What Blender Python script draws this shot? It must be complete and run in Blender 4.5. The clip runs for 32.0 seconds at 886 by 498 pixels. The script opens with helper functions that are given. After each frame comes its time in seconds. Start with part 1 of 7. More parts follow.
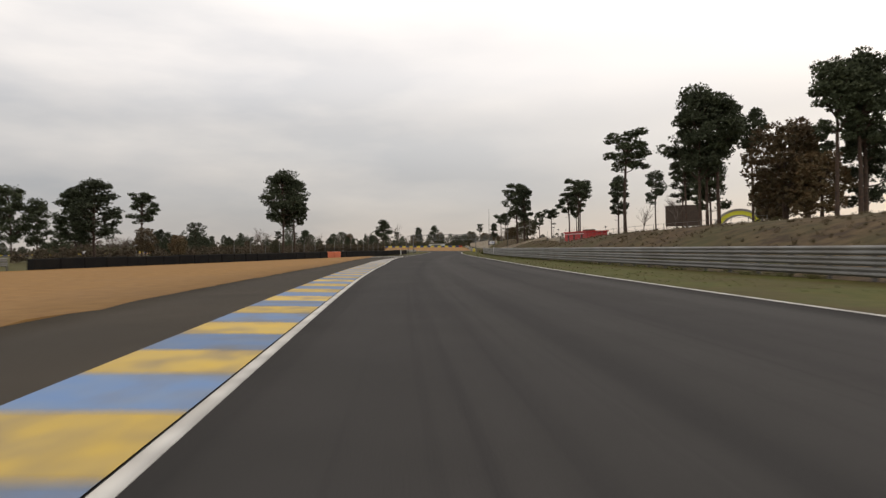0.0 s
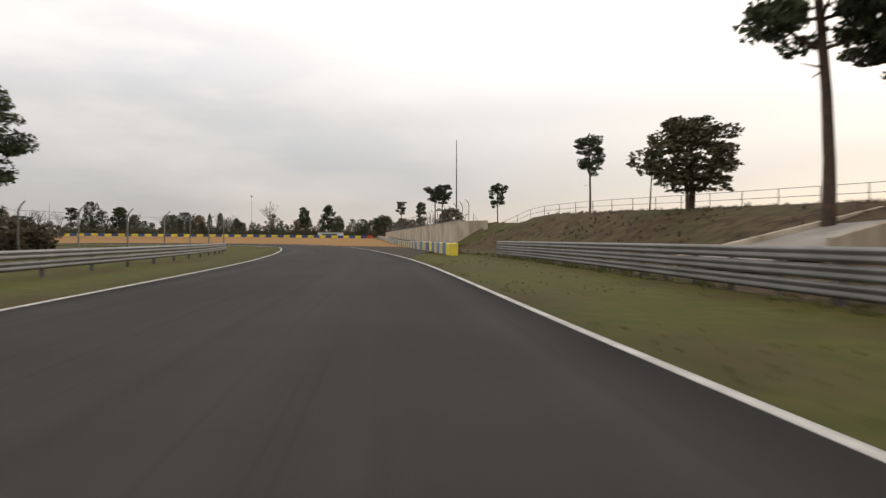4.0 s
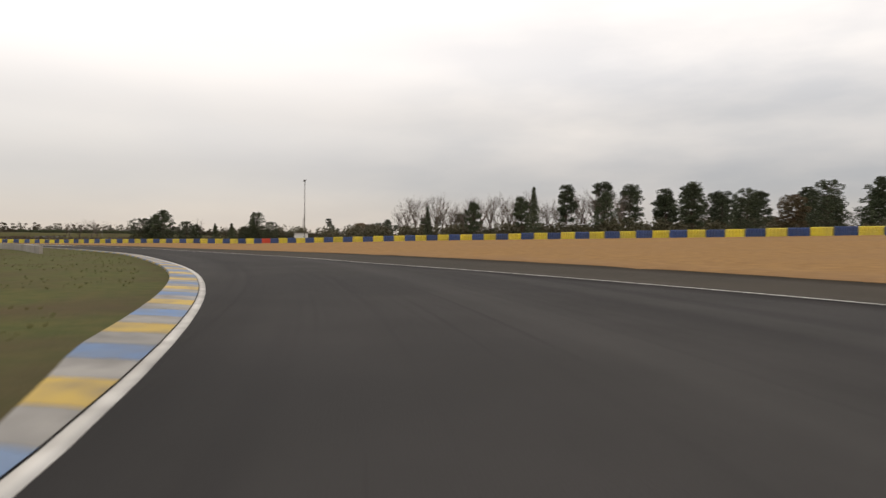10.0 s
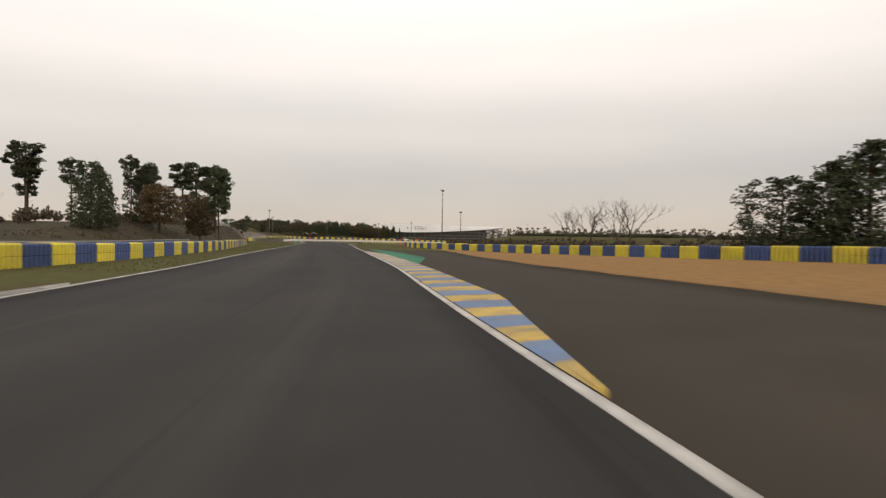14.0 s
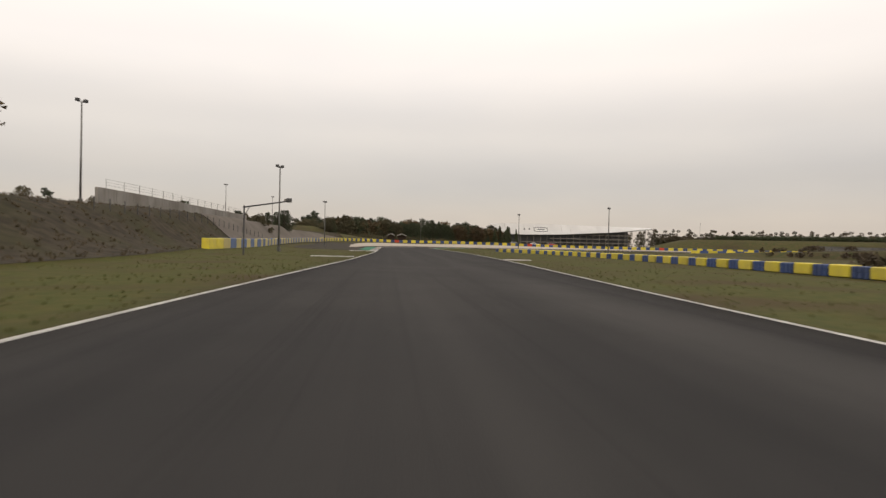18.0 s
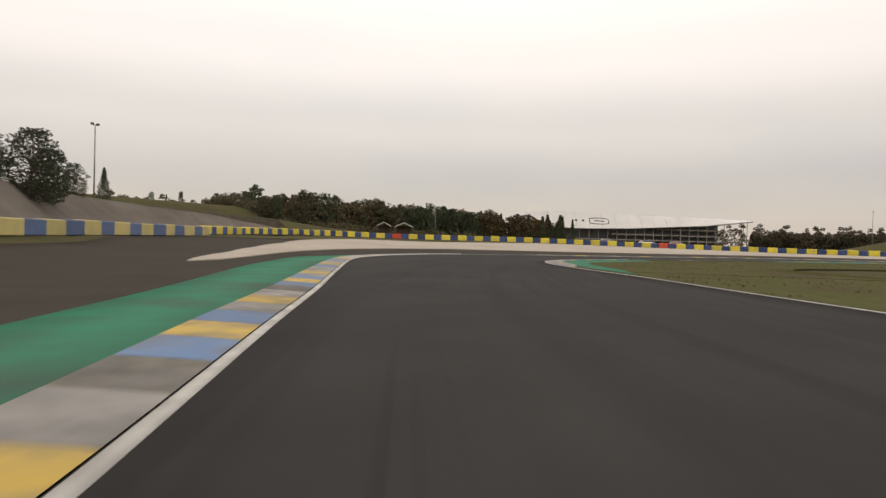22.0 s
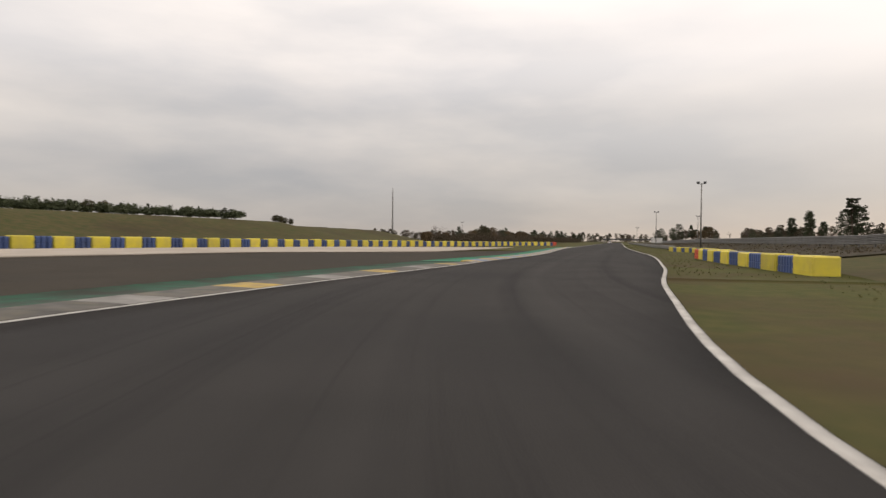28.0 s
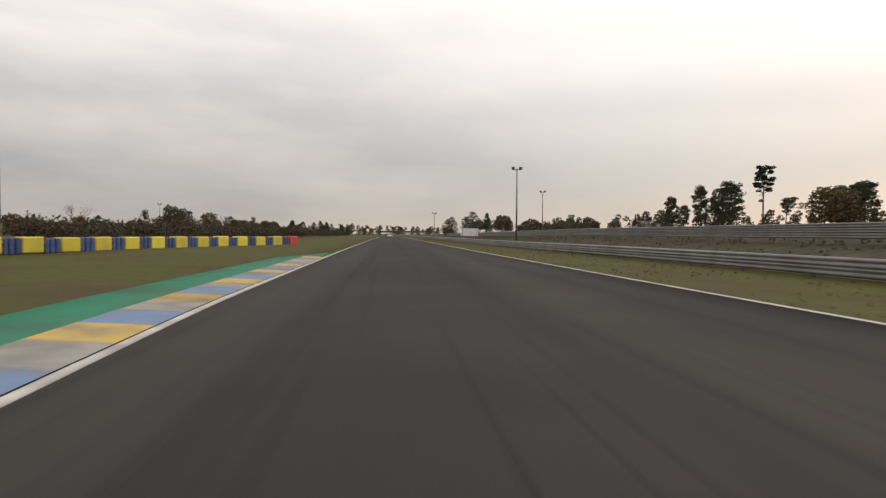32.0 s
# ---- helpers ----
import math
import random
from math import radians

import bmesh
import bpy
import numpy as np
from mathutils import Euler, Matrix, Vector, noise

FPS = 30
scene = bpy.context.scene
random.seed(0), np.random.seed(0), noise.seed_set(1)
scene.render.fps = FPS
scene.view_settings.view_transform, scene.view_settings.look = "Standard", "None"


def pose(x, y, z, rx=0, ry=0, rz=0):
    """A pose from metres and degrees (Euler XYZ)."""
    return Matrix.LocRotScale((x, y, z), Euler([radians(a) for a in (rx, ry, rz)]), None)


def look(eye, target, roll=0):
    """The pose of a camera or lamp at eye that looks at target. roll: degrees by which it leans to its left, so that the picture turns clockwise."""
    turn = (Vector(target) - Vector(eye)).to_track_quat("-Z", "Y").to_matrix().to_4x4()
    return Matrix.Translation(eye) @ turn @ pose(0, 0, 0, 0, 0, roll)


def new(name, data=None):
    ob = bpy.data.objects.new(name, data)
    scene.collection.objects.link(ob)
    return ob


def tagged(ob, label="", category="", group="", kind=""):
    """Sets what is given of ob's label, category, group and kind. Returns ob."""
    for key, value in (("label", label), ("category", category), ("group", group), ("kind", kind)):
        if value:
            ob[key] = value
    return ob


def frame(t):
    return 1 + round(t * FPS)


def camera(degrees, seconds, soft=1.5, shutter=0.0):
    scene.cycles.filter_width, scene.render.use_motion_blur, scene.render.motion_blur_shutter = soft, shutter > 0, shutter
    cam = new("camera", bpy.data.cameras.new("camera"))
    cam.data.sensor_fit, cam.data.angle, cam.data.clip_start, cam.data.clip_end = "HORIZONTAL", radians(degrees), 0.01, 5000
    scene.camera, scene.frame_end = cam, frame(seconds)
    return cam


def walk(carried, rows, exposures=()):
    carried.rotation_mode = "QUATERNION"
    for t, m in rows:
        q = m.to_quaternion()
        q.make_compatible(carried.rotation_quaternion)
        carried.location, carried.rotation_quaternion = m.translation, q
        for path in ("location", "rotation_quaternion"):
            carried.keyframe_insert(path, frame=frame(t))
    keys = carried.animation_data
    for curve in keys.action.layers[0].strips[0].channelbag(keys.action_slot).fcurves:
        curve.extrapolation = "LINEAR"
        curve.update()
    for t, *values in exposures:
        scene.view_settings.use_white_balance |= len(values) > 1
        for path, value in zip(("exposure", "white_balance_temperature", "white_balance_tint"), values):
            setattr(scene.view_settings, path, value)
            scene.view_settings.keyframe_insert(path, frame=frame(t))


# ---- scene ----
# the camera: seconds, x, y, heading, tilt, lean, from a car that drives along the track
EYE = 1.25
PATH = [
    (0.0, -0.10, 2.35, 0.00, -0.09, 0.94),
    (0.5, -1.46, 21.70, -1.88, -0.45, 0.66),
    (1.0, -2.24, 41.09, -3.45, -0.45, 0.60),
    (1.5, -2.48, 60.48, -5.01, -0.55, -0.29),
    (2.0, -2.30, 79.88, -6.00, -0.65, -0.53),
    (2.5, -1.75, 99.28, -7.18, -0.78, -0.57),
    (3.0, -0.90, 118.58, -7.78, -0.85, -0.66),
    (3.5, 0.15, 137.75, -8.47, -0.77, -0.25),
    (4.0, 1.37, 156.84, -8.75, -0.87, -0.01),
    (4.5, 2.55, 175.88, -8.29, -0.95, 0.24),
    (5.0, 3.41, 194.90, -6.82, -1.06, 0.50),
    (5.5, 3.57, 213.83, -4.06, -1.25, 0.81),
    (6.0, 2.58, 232.47, 0.21, -1.27, 1.01),
    (6.5, -0.05, 250.47, 6.49, -1.37, 1.08),
    (7.0, -4.79, 267.35, 14.96, -1.48, 1.13),
    (7.5, -11.75, 282.59, 24.24, -1.37, 0.58),
    (8.0, -20.56, 295.97, 32.51, -1.09, 0.32),
    (8.5, -30.72, 307.55, 40.10, -1.06, 0.16),
    (9.0, -42.09, 317.21, 49.25, -1.10, 0.04),
    (9.5, -54.52, 324.80, 58.03, -0.91, -0.30),
    (10.0, -67.65, 330.46, 65.42, -0.64, -0.53),
    (10.5, -81.31, 334.28, 73.36, -0.60, -0.65),
    (11.0, -95.40, 336.31, 80.32, -0.51, -0.41),
    (11.5, -109.76, 336.71, 86.54, -0.74, -0.39),
    (12.0, -124.26, 335.65, 91.91, -0.70, -0.61),
    (12.5, -138.79, 333.24, 96.95, -0.68, -0.72),
    (13.0, -153.27, 329.64, 101.07, -0.68, -0.93),
    (13.5, -167.57, 325.09, 104.32, -0.70, -0.96),
    (14.0, -181.63, 319.75, 107.36, -0.73, -0.92),
    (14.5, -195.40, 313.70, 110.13, -0.88, -0.85),
    (15.0, -208.90, 307.08, 112.19, -0.86, -0.80),
    (15.5, -222.24, 300.03, 113.57, -0.81, -0.80),
    (16.0, -235.52, 292.69, 114.34, -0.73, -0.88),
    (16.5, -248.84, 285.17, 114.66, -0.55, -1.04),
    (17.0, -262.29, 277.52, 114.68, -0.52, -1.06),
    (17.5, -275.96, 269.68, 115.03, -0.45, -0.97),
    (18.0, -289.86, 261.61, 115.36, -0.50, -1.20),
    (18.5, -303.98, 253.36, 115.31, -0.44, -1.34),
    (19.0, -318.15, 245.06, 115.42, -0.44, -1.43),
    (19.5, -332.23, 236.83, 115.32, -0.41, -1.64),
    (20.0, -346.08, 228.74, 115.33, -0.71, -1.54),
    (20.5, -359.47, 220.85, 115.74, -1.22, -1.53),
    (21.0, -372.26, 213.37, 114.94, -1.11, -1.72),
    (21.5, -384.23, 206.40, 115.54, -0.86, -1.63),
    (22.0, -395.19, 200.08, 114.53, -0.82, -1.55),
    (22.5, -405.25, 194.78, 111.05, -0.95, -1.67),
    (23.0, -414.53, 190.71, 106.39, -1.20, -1.85),
    (23.5, -423.14, 187.85, 100.43, -1.54, -2.12),
    (24.0, -431.19, 186.24, 92.35, -1.76, -2.32),
    (24.5, -438.73, 185.93, 82.32, -1.68, -2.35),
    (25.0, -445.83, 186.91, 72.04, -1.33, -1.98),
    (25.5, -452.62, 189.06, 62.96, -1.30, -1.68),
    (26.0, -459.25, 192.43, 53.18, -1.51, -1.63),
    (26.5, -465.67, 197.19, 43.71, -1.47, -1.26),
    (27.0, -471.67, 203.37, 34.73, -1.16, -0.98),
    (27.5, -477.03, 210.89, 26.30, -0.99, -0.79),
    (28.0, -481.52, 219.58, 18.44, -0.86, -0.67),
    (28.5, -484.99, 229.23, 11.18, -0.71, -0.61),
    (29.0, -487.36, 239.62, 4.54, -0.57, -0.69),
    (29.5, -488.69, 250.54, -0.57, -0.97, -0.58),
    (30.0, -489.44, 261.86, -1.75, -0.96, -0.27),
    (30.5, -490.05, 273.54, -2.20, -0.96, -0.26),
    (31.0, -490.63, 285.61, -2.21, -0.95, -0.33),
    (31.5, -491.24, 298.05, -2.13, -0.91, -0.23),
    (32.0, -491.89, 310.82, -2.01, -1.30, -0.43),
]
cam = camera(69.3, 32.0, soft=1.4, shutter=0.2)
walk(cam, [(t, pose(x, y, EYE, 90 + tilt, lean, turn)) for t, x, y, turn, tilt, lean in PATH],
     exposures=[(0.0, -0.02, 7000, 13), (5.0, 0.15, 7000, 13), (9.0, 0.13, 6950, 13), (12.5, -0.05, 7250, 14), (24.0, -0.07, 7250, 14), (27.0, -0.05, 7200, 15), (32.0, -0.05, 7100, 14)])

# ---- world and sun: an overcast late afternoon ----
world = bpy.data.worlds.new("overcast")
scene.world = world
world.use_nodes = True
wn, wl = world.node_tree.nodes, world.node_tree.links
wn.clear()
w_out = wn.new("ShaderNodeOutputWorld")
w_bg = wn.new("ShaderNodeBackground")
w_sky = wn.new("ShaderNodeTexSky")
w_sky.sky_type, w_sky.sun_disc = "NISHITA", False
w_sky.sun_elevation, w_sky.sun_rotation = radians(22), radians(50)
w_co = wn.new("ShaderNodeTexCoord")
w_map = wn.new("ShaderNodeMapping")
w_map.inputs["Scale"].default_value = (1.0, 1.0, 3.6)
w_n = wn.new("ShaderNodeTexNoise")
w_n.inputs["Scale"].default_value, w_n.inputs["Detail"].default_value = 1.9, 5.0
w_n.inputs["Roughness"].default_value = 0.5
w_r = wn.new("ShaderNodeValToRGB")
w_r.color_ramp.elements[0].position, w_r.color_ramp.elements[0].color = 0.30, (0.69, 0.705, 0.73, 1)
w_r.color_ramp.elements[1].position, w_r.color_ramp.elements[1].color = 0.70, (0.88, 0.86, 0.83, 1)
w_sep = wn.new("ShaderNodeSeparateXYZ")
w_up = wn.new("ShaderNodeMapRange")
w_up.inputs["From Min"].default_value, w_up.inputs["From Max"].default_value = 0.0, 0.42
w_up.inputs["To Min"].default_value, w_up.inputs["To Max"].default_value = 0.0, 1.0
w_hz = wn.new("ShaderNodeMixRGB")
w_hz.blend_type = "MIX"
w_hz.inputs[2].default_value = (1.18, 1.17, 1.16, 1)
w_sc = wn.new("ShaderNodeMath")
w_sc.operation = "MULTIPLY"
w_sc.inputs[1].default_value = 0.75
w_dim = wn.new("ShaderNodeMixRGB")
w_dim.blend_type = "ADD"
w_dim.inputs[0].default_value = 0.02
wl.new(w_co.outputs["Generated"], w_map.inputs["Vector"])
wl.new(w_map.outputs[0], w_n.inputs["Vector"])
wl.new(w_n.outputs["Fac"], w_r.inputs[0])
wl.new(w_co.outputs["Generated"], w_sep.inputs[0])
wl.new(w_sep.outputs["Z"], w_up.inputs["Value"])
wl.new(w_up.outputs[0], w_sc.inputs[0])
wl.new(w_sc.outputs[0], w_hz.inputs[0])
wl.new(w_r.outputs[0], w_hz.inputs[1])
w_dir = wn.new("ShaderNodeVectorMath")
w_dir.operation = "DOT_PRODUCT"
w_dir.inputs[1].default_value = (-0.50, 0.866, -0.55)
w_bank = wn.new("ShaderNodeMapRange")
w_bank.interpolation_type = "SMOOTHSTEP"
w_bank.inputs["From Min"].default_value, w_bank.inputs["From Max"].default_value = 0.42, 1.0
w_bank.inputs["To Max"].default_value = 0.55
w_n2 = wn.new("ShaderNodeTexNoise")
w_n2.inputs["Scale"].default_value, w_n2.inputs["Detail"].default_value = 3.2, 6.0
w_m2 = wn.new("ShaderNodeMath")
w_m2.operation = "MULTIPLY"
w_r2 = wn.new("ShaderNodeMapRange")
w_r2.inputs["From Min"].default_value, w_r2.inputs["From Max"].default_value = 0.3, 0.62
w_cool = wn.new("ShaderNodeMixRGB")
w_cool.inputs[2].default_value = (0.40, 0.465, 0.55, 1)
wl.new(w_co.outputs["Generated"], w_dir.inputs[0])
wl.new(w_dir.outputs["Value"], w_bank.inputs["Value"])
wl.new(w_map.outputs[0], w_n2.inputs["Vector"])
wl.new(w_n2.outputs["Fac"], w_r2.inputs["Value"])
wl.new(w_bank.outputs[0], w_m2.inputs[0])
wl.new(w_r2.outputs[0], w_m2.inputs[1])
wl.new(w_m2.outputs[0], w_cool.inputs[0])
wl.new(w_hz.outputs[0], w_cool.inputs[1])
wl.new(w_cool.outputs[0], w_dim.inputs[1])
wl.new(w_sky.outputs[0], w_dim.inputs[2])
# the cloud is darker low down, with a pale rim of light along the horizon
w_low = wn.new("ShaderNodeValToRGB")
w_low.color_ramp.interpolation = "EASE"
for k, (at, tone) in enumerate(((0.0, (0.93, 0.86, 0.79)), (0.035, (0.84, 0.81, 0.79)), (0.09, (0.79, 0.79, 0.80)), (0.17, (0.95, 0.945, 0.94)), (0.27, (1.20, 1.19, 1.18)), (0.40, (1.34, 1.33, 1.31)), (0.62, (1.12, 1.11, 1.10)))):
    stop = w_low.color_ramp.elements[k] if k < 2 else w_low.color_ramp.elements.new(at)
    stop.position, stop.color = at, (*tone, 1)
w_tone = wn.new("ShaderNodeMixRGB")
w_tone.blend_type = "MULTIPLY"
w_tone.inputs[0].default_value = 1.0
wl.new(w_sep.outputs["Z"], w_low.inputs[0])
wl.new(w_dim.outputs[0], w_tone.inputs[1])
wl.new(w_low.outputs[0], w_tone.inputs[2])
wl.new(w_tone.outputs[0], w_bg.inputs["Color"])
w_bg.inputs["Strength"].default_value = 0.80
wl.new(w_bg.outputs[0], w_out.inputs["Surface"])

sun = new("sun", bpy.data.lights.new("sun", "SUN"))
sun.data.energy, sun.data.angle, sun.data.color = 0.5, radians(25), (1.0, 0.94, 0.86)
sun.matrix_world = look((0, 0, 50), (0 - 60, 0 - 50, 0))


# ---- materials ----
def material(name, base, second=None, scale=4.0, rough=0.8, metal=0.0, spec=0.5, bump=0.0, fine=60.0, spread=0.0, detail=6.0, stain=None, stain_scale=0.2, stain_mix=0.35):
    """Two colours mixed by grain, a larger stain, fine relief, and a shade that differs from piece to piece."""
    m = bpy.data.materials.new(name)
    m.use_nodes = True
    n, l = m.node_tree.nodes, m.node_tree.links
    b = n["Principled BSDF"]
    b.inputs["Roughness"].default_value, b.inputs["Metallic"].default_value = rough, metal
    b.inputs["Specular IOR Level"].default_value = spec
    second = second or tuple(c * 0.75 for c in base)
    co = n.new("ShaderNodeNewGeometry")
    t1 = n.new("ShaderNodeTexNoise")
    t1.inputs["Scale"].default_value, t1.inputs["Detail"].default_value = scale, detail
    mix = n.new("ShaderNodeMixRGB")
    mix.inputs[1].default_value, mix.inputs[2].default_value = (*base, 1), (*second, 1)
    ramp = n.new("ShaderNodeMapRange")
    ramp.inputs["From Min"].default_value, ramp.inputs["From Max"].default_value = 0.35, 0.65
    l.new(co.outputs["Position"], t1.inputs["Vector"])
    l.new(t1.outputs["Fac"], ramp.inputs["Value"])
    l.new(ramp.outputs[0], mix.inputs[0])
    last = mix
    if stain:
        t2 = n.new("ShaderNodeTexNoise")
        t2.inputs["Scale"].default_value, t2.inputs["Detail"].default_value = stain_scale, 4.0
        r2 = n.new("ShaderNodeMapRange")
        r2.inputs["From Min"].default_value, r2.inputs["From Max"].default_value = 0.45, 0.7
        r2.inputs["To Max"].default_value = stain_mix
        m2 = n.new("ShaderNodeMixRGB")
        m2.inputs[2].default_value = (*stain, 1)
        l.new(co.outputs["Position"], t2.inputs["Vector"])
        l.new(t2.outputs["Fac"], r2.inputs["Value"])
        l.new(r2.outputs[0], m2.inputs[0])
        l.new(last.outputs[0], m2.inputs[1])
        last = m2
    if spread:
        info = n.new("ShaderNodeObjectInfo")
        r3 = n.new("ShaderNodeMapRange")
        r3.inputs["To Min"].default_value, r3.inputs["To Max"].default_value = 1 - spread, 1 + spread
        hs = n.new("ShaderNodeHueSaturation")
        l.new(info.outputs["Random"], r3.inputs["Value"])
        l.new(r3.outputs[0], hs.inputs["Value"])
        l.new(last.outputs[0], hs.inputs["Color"])
        last = hs
    l.new(last.outputs[0], b.inputs["Base Color"])
    if bump:
        t4 = n.new("ShaderNodeTexNoise")
        t4.inputs["Scale"].default_value, t4.inputs["Detail"].default_value = fine, 4.0
        bp = n.new("ShaderNodeBump")
        bp.inputs["Strength"].default_value = bump
        bp.inputs["Distance"].default_value = 0.02
        l.new(co.outputs["Position"], t4.inputs["Vector"])
        l.new(t4.outputs["Fac"], bp.inputs["Height"])
        l.new(bp.outputs[0], b.inputs["Normal"])
    return m


ASPHALT = material("asphalt", (0.036, 0.035, 0.034), (0.045, 0.043, 0.042), 0.35, 0.95, bump=0.35, fine=45, stain=(0.029, 0.029, 0.030), stain_scale=0.09, stain_mix=0.7, spec=0.12)
def streaks(m):
    """Lengthwise tyre marks and lane seams, laid over a surface by its own coordinates."""
    n, l = m.node_tree.nodes, m.node_tree.links
    bsdf = n["Principled BSDF"]
    source = bsdf.inputs["Base Color"].links[0].from_socket
    uv = n.new("ShaderNodeUVMap")
    uv.uv_map = "UVMap"
    for sx, sy, lo, hi, dark, amount in ((1.1, 0.012, 0.50, 0.72, (0.020, 0.020, 0.021, 1), 0.55), (4.5, 0.03, 0.56, 0.74, (0.018, 0.018, 0.019, 1), 0.45), (0.35, 0.006, 0.48, 0.7, (0.085, 0.082, 0.078, 1), 0.35)):
        mp = n.new("ShaderNodeMapping")
        mp.inputs["Scale"].default_value = (sx, sy, 1)
        tx = n.new("ShaderNodeTexNoise")
        tx.inputs["Scale"].default_value, tx.inputs["Detail"].default_value = 1.0, 3.0
        rg = n.new("ShaderNodeMapRange")
        rg.inputs["From Min"].default_value, rg.inputs["From Max"].default_value, rg.inputs["To Max"].default_value = lo, hi, amount
        mx = n.new("ShaderNodeMixRGB")
        mx.inputs[2].default_value = dark
        l.new(uv.outputs[0], mp.inputs["Vector"])
        l.new(mp.outputs[0], tx.inputs["Vector"])
        l.new(tx.outputs["Fac"], rg.inputs["Value"])
        l.new(rg.outputs[0], mx.inputs[0])
        l.new(source, mx.inputs[1])
        source = mx.outputs[0]
    l.new(source, bsdf.inputs["Base Color"])


streaks(ASPHALT)
RUNOFF = material("runoff_asphalt", (0.041, 0.035, 0.027), (0.052, 0.044, 0.034), 0.4, 0.9, bump=0.4, fine=40, stain=(0.031, 0.029, 0.025), stain_scale=0.1, stain_mix=0.6, spec=0.12)
GRASS = material("dull_grass", (0.050, 0.060, 0.017), (0.090, 0.071, 0.030), 0.9, 0.95, bump=0.8, fine=10, detail=9.0, stain=(0.049, 0.035, 0.019), stain_scale=0.06, stain_mix=0.7, spec=0.12)
VERGE = material("verge_grass", (0.056, 0.066, 0.015), (0.086, 0.080, 0.024), 1.9, 0.95, bump=0.8, fine=12, detail=9.0, stain=(0.070, 0.048, 0.024), stain_scale=0.22, stain_mix=0.85, spec=0.12)
BLADE = material("grass_blades", (0.080, 0.098, 0.026), (0.118, 0.108, 0.038), 0.8, 0.9)
STRAW = material("dry_grass_blades", (0.120, 0.090, 0.050), (0.070, 0.058, 0.030), 0.7, 0.9)
LITTER = material("pine_litter", (0.038, 0.025, 0.014), (0.098, 0.068, 0.036), 1.1, 0.95, bump=1.0, fine=7, detail=9.0, stain=(0.052, 0.053, 0.018), stain_scale=0.16, stain_mix=0.75, spec=0.12)
LITTER2 = material("dry_bank", (0.032, 0.027, 0.019), (0.072, 0.059, 0.042), 1.1, 0.95, bump=1.0, fine=7, detail=9.0, stain=(0.046, 0.046, 0.018), stain_scale=0.16, stain_mix=0.75, spec=0.12)
GREY_SLOPE = material("grey_earth_slope", (0.135, 0.118, 0.103), (0.165, 0.146, 0.128), 0.5, 0.95, bump=0.5, fine=16, stain=(0.098, 0.084, 0.070), stain_scale=0.12, stain_mix=0.6, spec=0.12)
GRAVEL = material("tan_gravel", (0.290, 0.168, 0.064), (0.225, 0.126, 0.048), 1.6, 0.95, bump=0.9, fine=22, stain=(0.228, 0.135, 0.063), stain_scale=0.11, stain_mix=0.6, spec=0.12)
PALE = material("pale_concrete_strip", (0.405, 0.359, 0.304), (0.460, 0.414, 0.359), 0.4, 0.9, bump=0.3, fine=25, stain=(0.331, 0.285, 0.239), stain_scale=0.07, stain_mix=0.5, spec=0.12)
WHITE = material("worn_white_paint", (0.58, 0.57, 0.54), (0.42, 0.41, 0.39), 2.5, 0.7, stain=(0.22, 0.21, 0.20), stain_scale=0.9, stain_mix=0.55, spec=0.12)
KERB_Y = material("yellow_kerb_paint", (0.50, 0.34, 0.055), (0.42, 0.30, 0.085), 2.0, 0.75, spread=0.15, stain=(0.16, 0.14, 0.11), stain_scale=1.3, stain_mix=0.75)
KERB_B = material("blue_kerb_paint", (0.095, 0.185, 0.36), (0.13, 0.20, 0.32), 2.0, 0.75, spread=0.15, stain=(0.14, 0.14, 0.14), stain_scale=1.3, stain_mix=0.75)
KERB_G = material("grey_kerb_concrete", (0.30, 0.29, 0.27), (0.22, 0.215, 0.205), 2.0, 0.85, spread=0.15, stain=(0.12, 0.115, 0.11), stain_scale=1.1, stain_mix=0.7)
KERB_D = material("worn_dark_kerb", (0.085, 0.082, 0.076), (0.14, 0.134, 0.122), 2.0, 0.9, spread=0.2, stain=(0.19, 0.17, 0.12), stain_scale=1.6, stain_mix=0.6)
KERB_W = material("pale_kerb_concrete", (0.46, 0.44, 0.41), (0.36, 0.345, 0.32), 2.0, 0.85, spread=0.1, stain=(0.22, 0.21, 0.20), stain_scale=0.8, stain_mix=0.6)
GREEN = material("green_paint", (0.028, 0.215, 0.125), (0.035, 0.175, 0.110), 1.0, 0.8, bump=0.3, fine=40, stain=(0.062, 0.085, 0.068), stain_scale=0.35, stain_mix=0.75, spec=0.12)
WORN_GREEN = material("worn_green_paint", (0.040, 0.115, 0.080), (0.055, 0.075, 0.060), 1.4, 0.85, bump=0.3, fine=40, stain=(0.050, 0.048, 0.043), stain_scale=0.5, stain_mix=0.9, spec=0.12)
YELLOW = material("yellow_plastic", (0.72, 0.60, 0.045), (0.64, 0.53, 0.06), 1.5, 0.55, spread=0.13, stain=(0.42, 0.33, 0.12), stain_scale=0.8, stain_mix=0.45)
BLUE = material("blue_plastic", (0.035, 0.070, 0.20), (0.045, 0.085, 0.225), 1.5, 0.6, spread=0.2, stain=(0.055, 0.075, 0.13), stain_scale=0.8, stain_mix=0.5)
PALE_YELLOW = material("faded_yellow_paint", (0.56, 0.47, 0.18), (0.50, 0.42, 0.18), 1.5, 0.7, spread=0.1, stain=(0.36, 0.31, 0.18), stain_scale=0.7, stain_mix=0.5)
MID_BLUE = material("faded_blue_paint", (0.10, 0.155, 0.30), (0.085, 0.135, 0.27), 1.5, 0.7, spread=0.15, stain=(0.10, 0.12, 0.17), stain_scale=0.7, stain_mix=0.5)
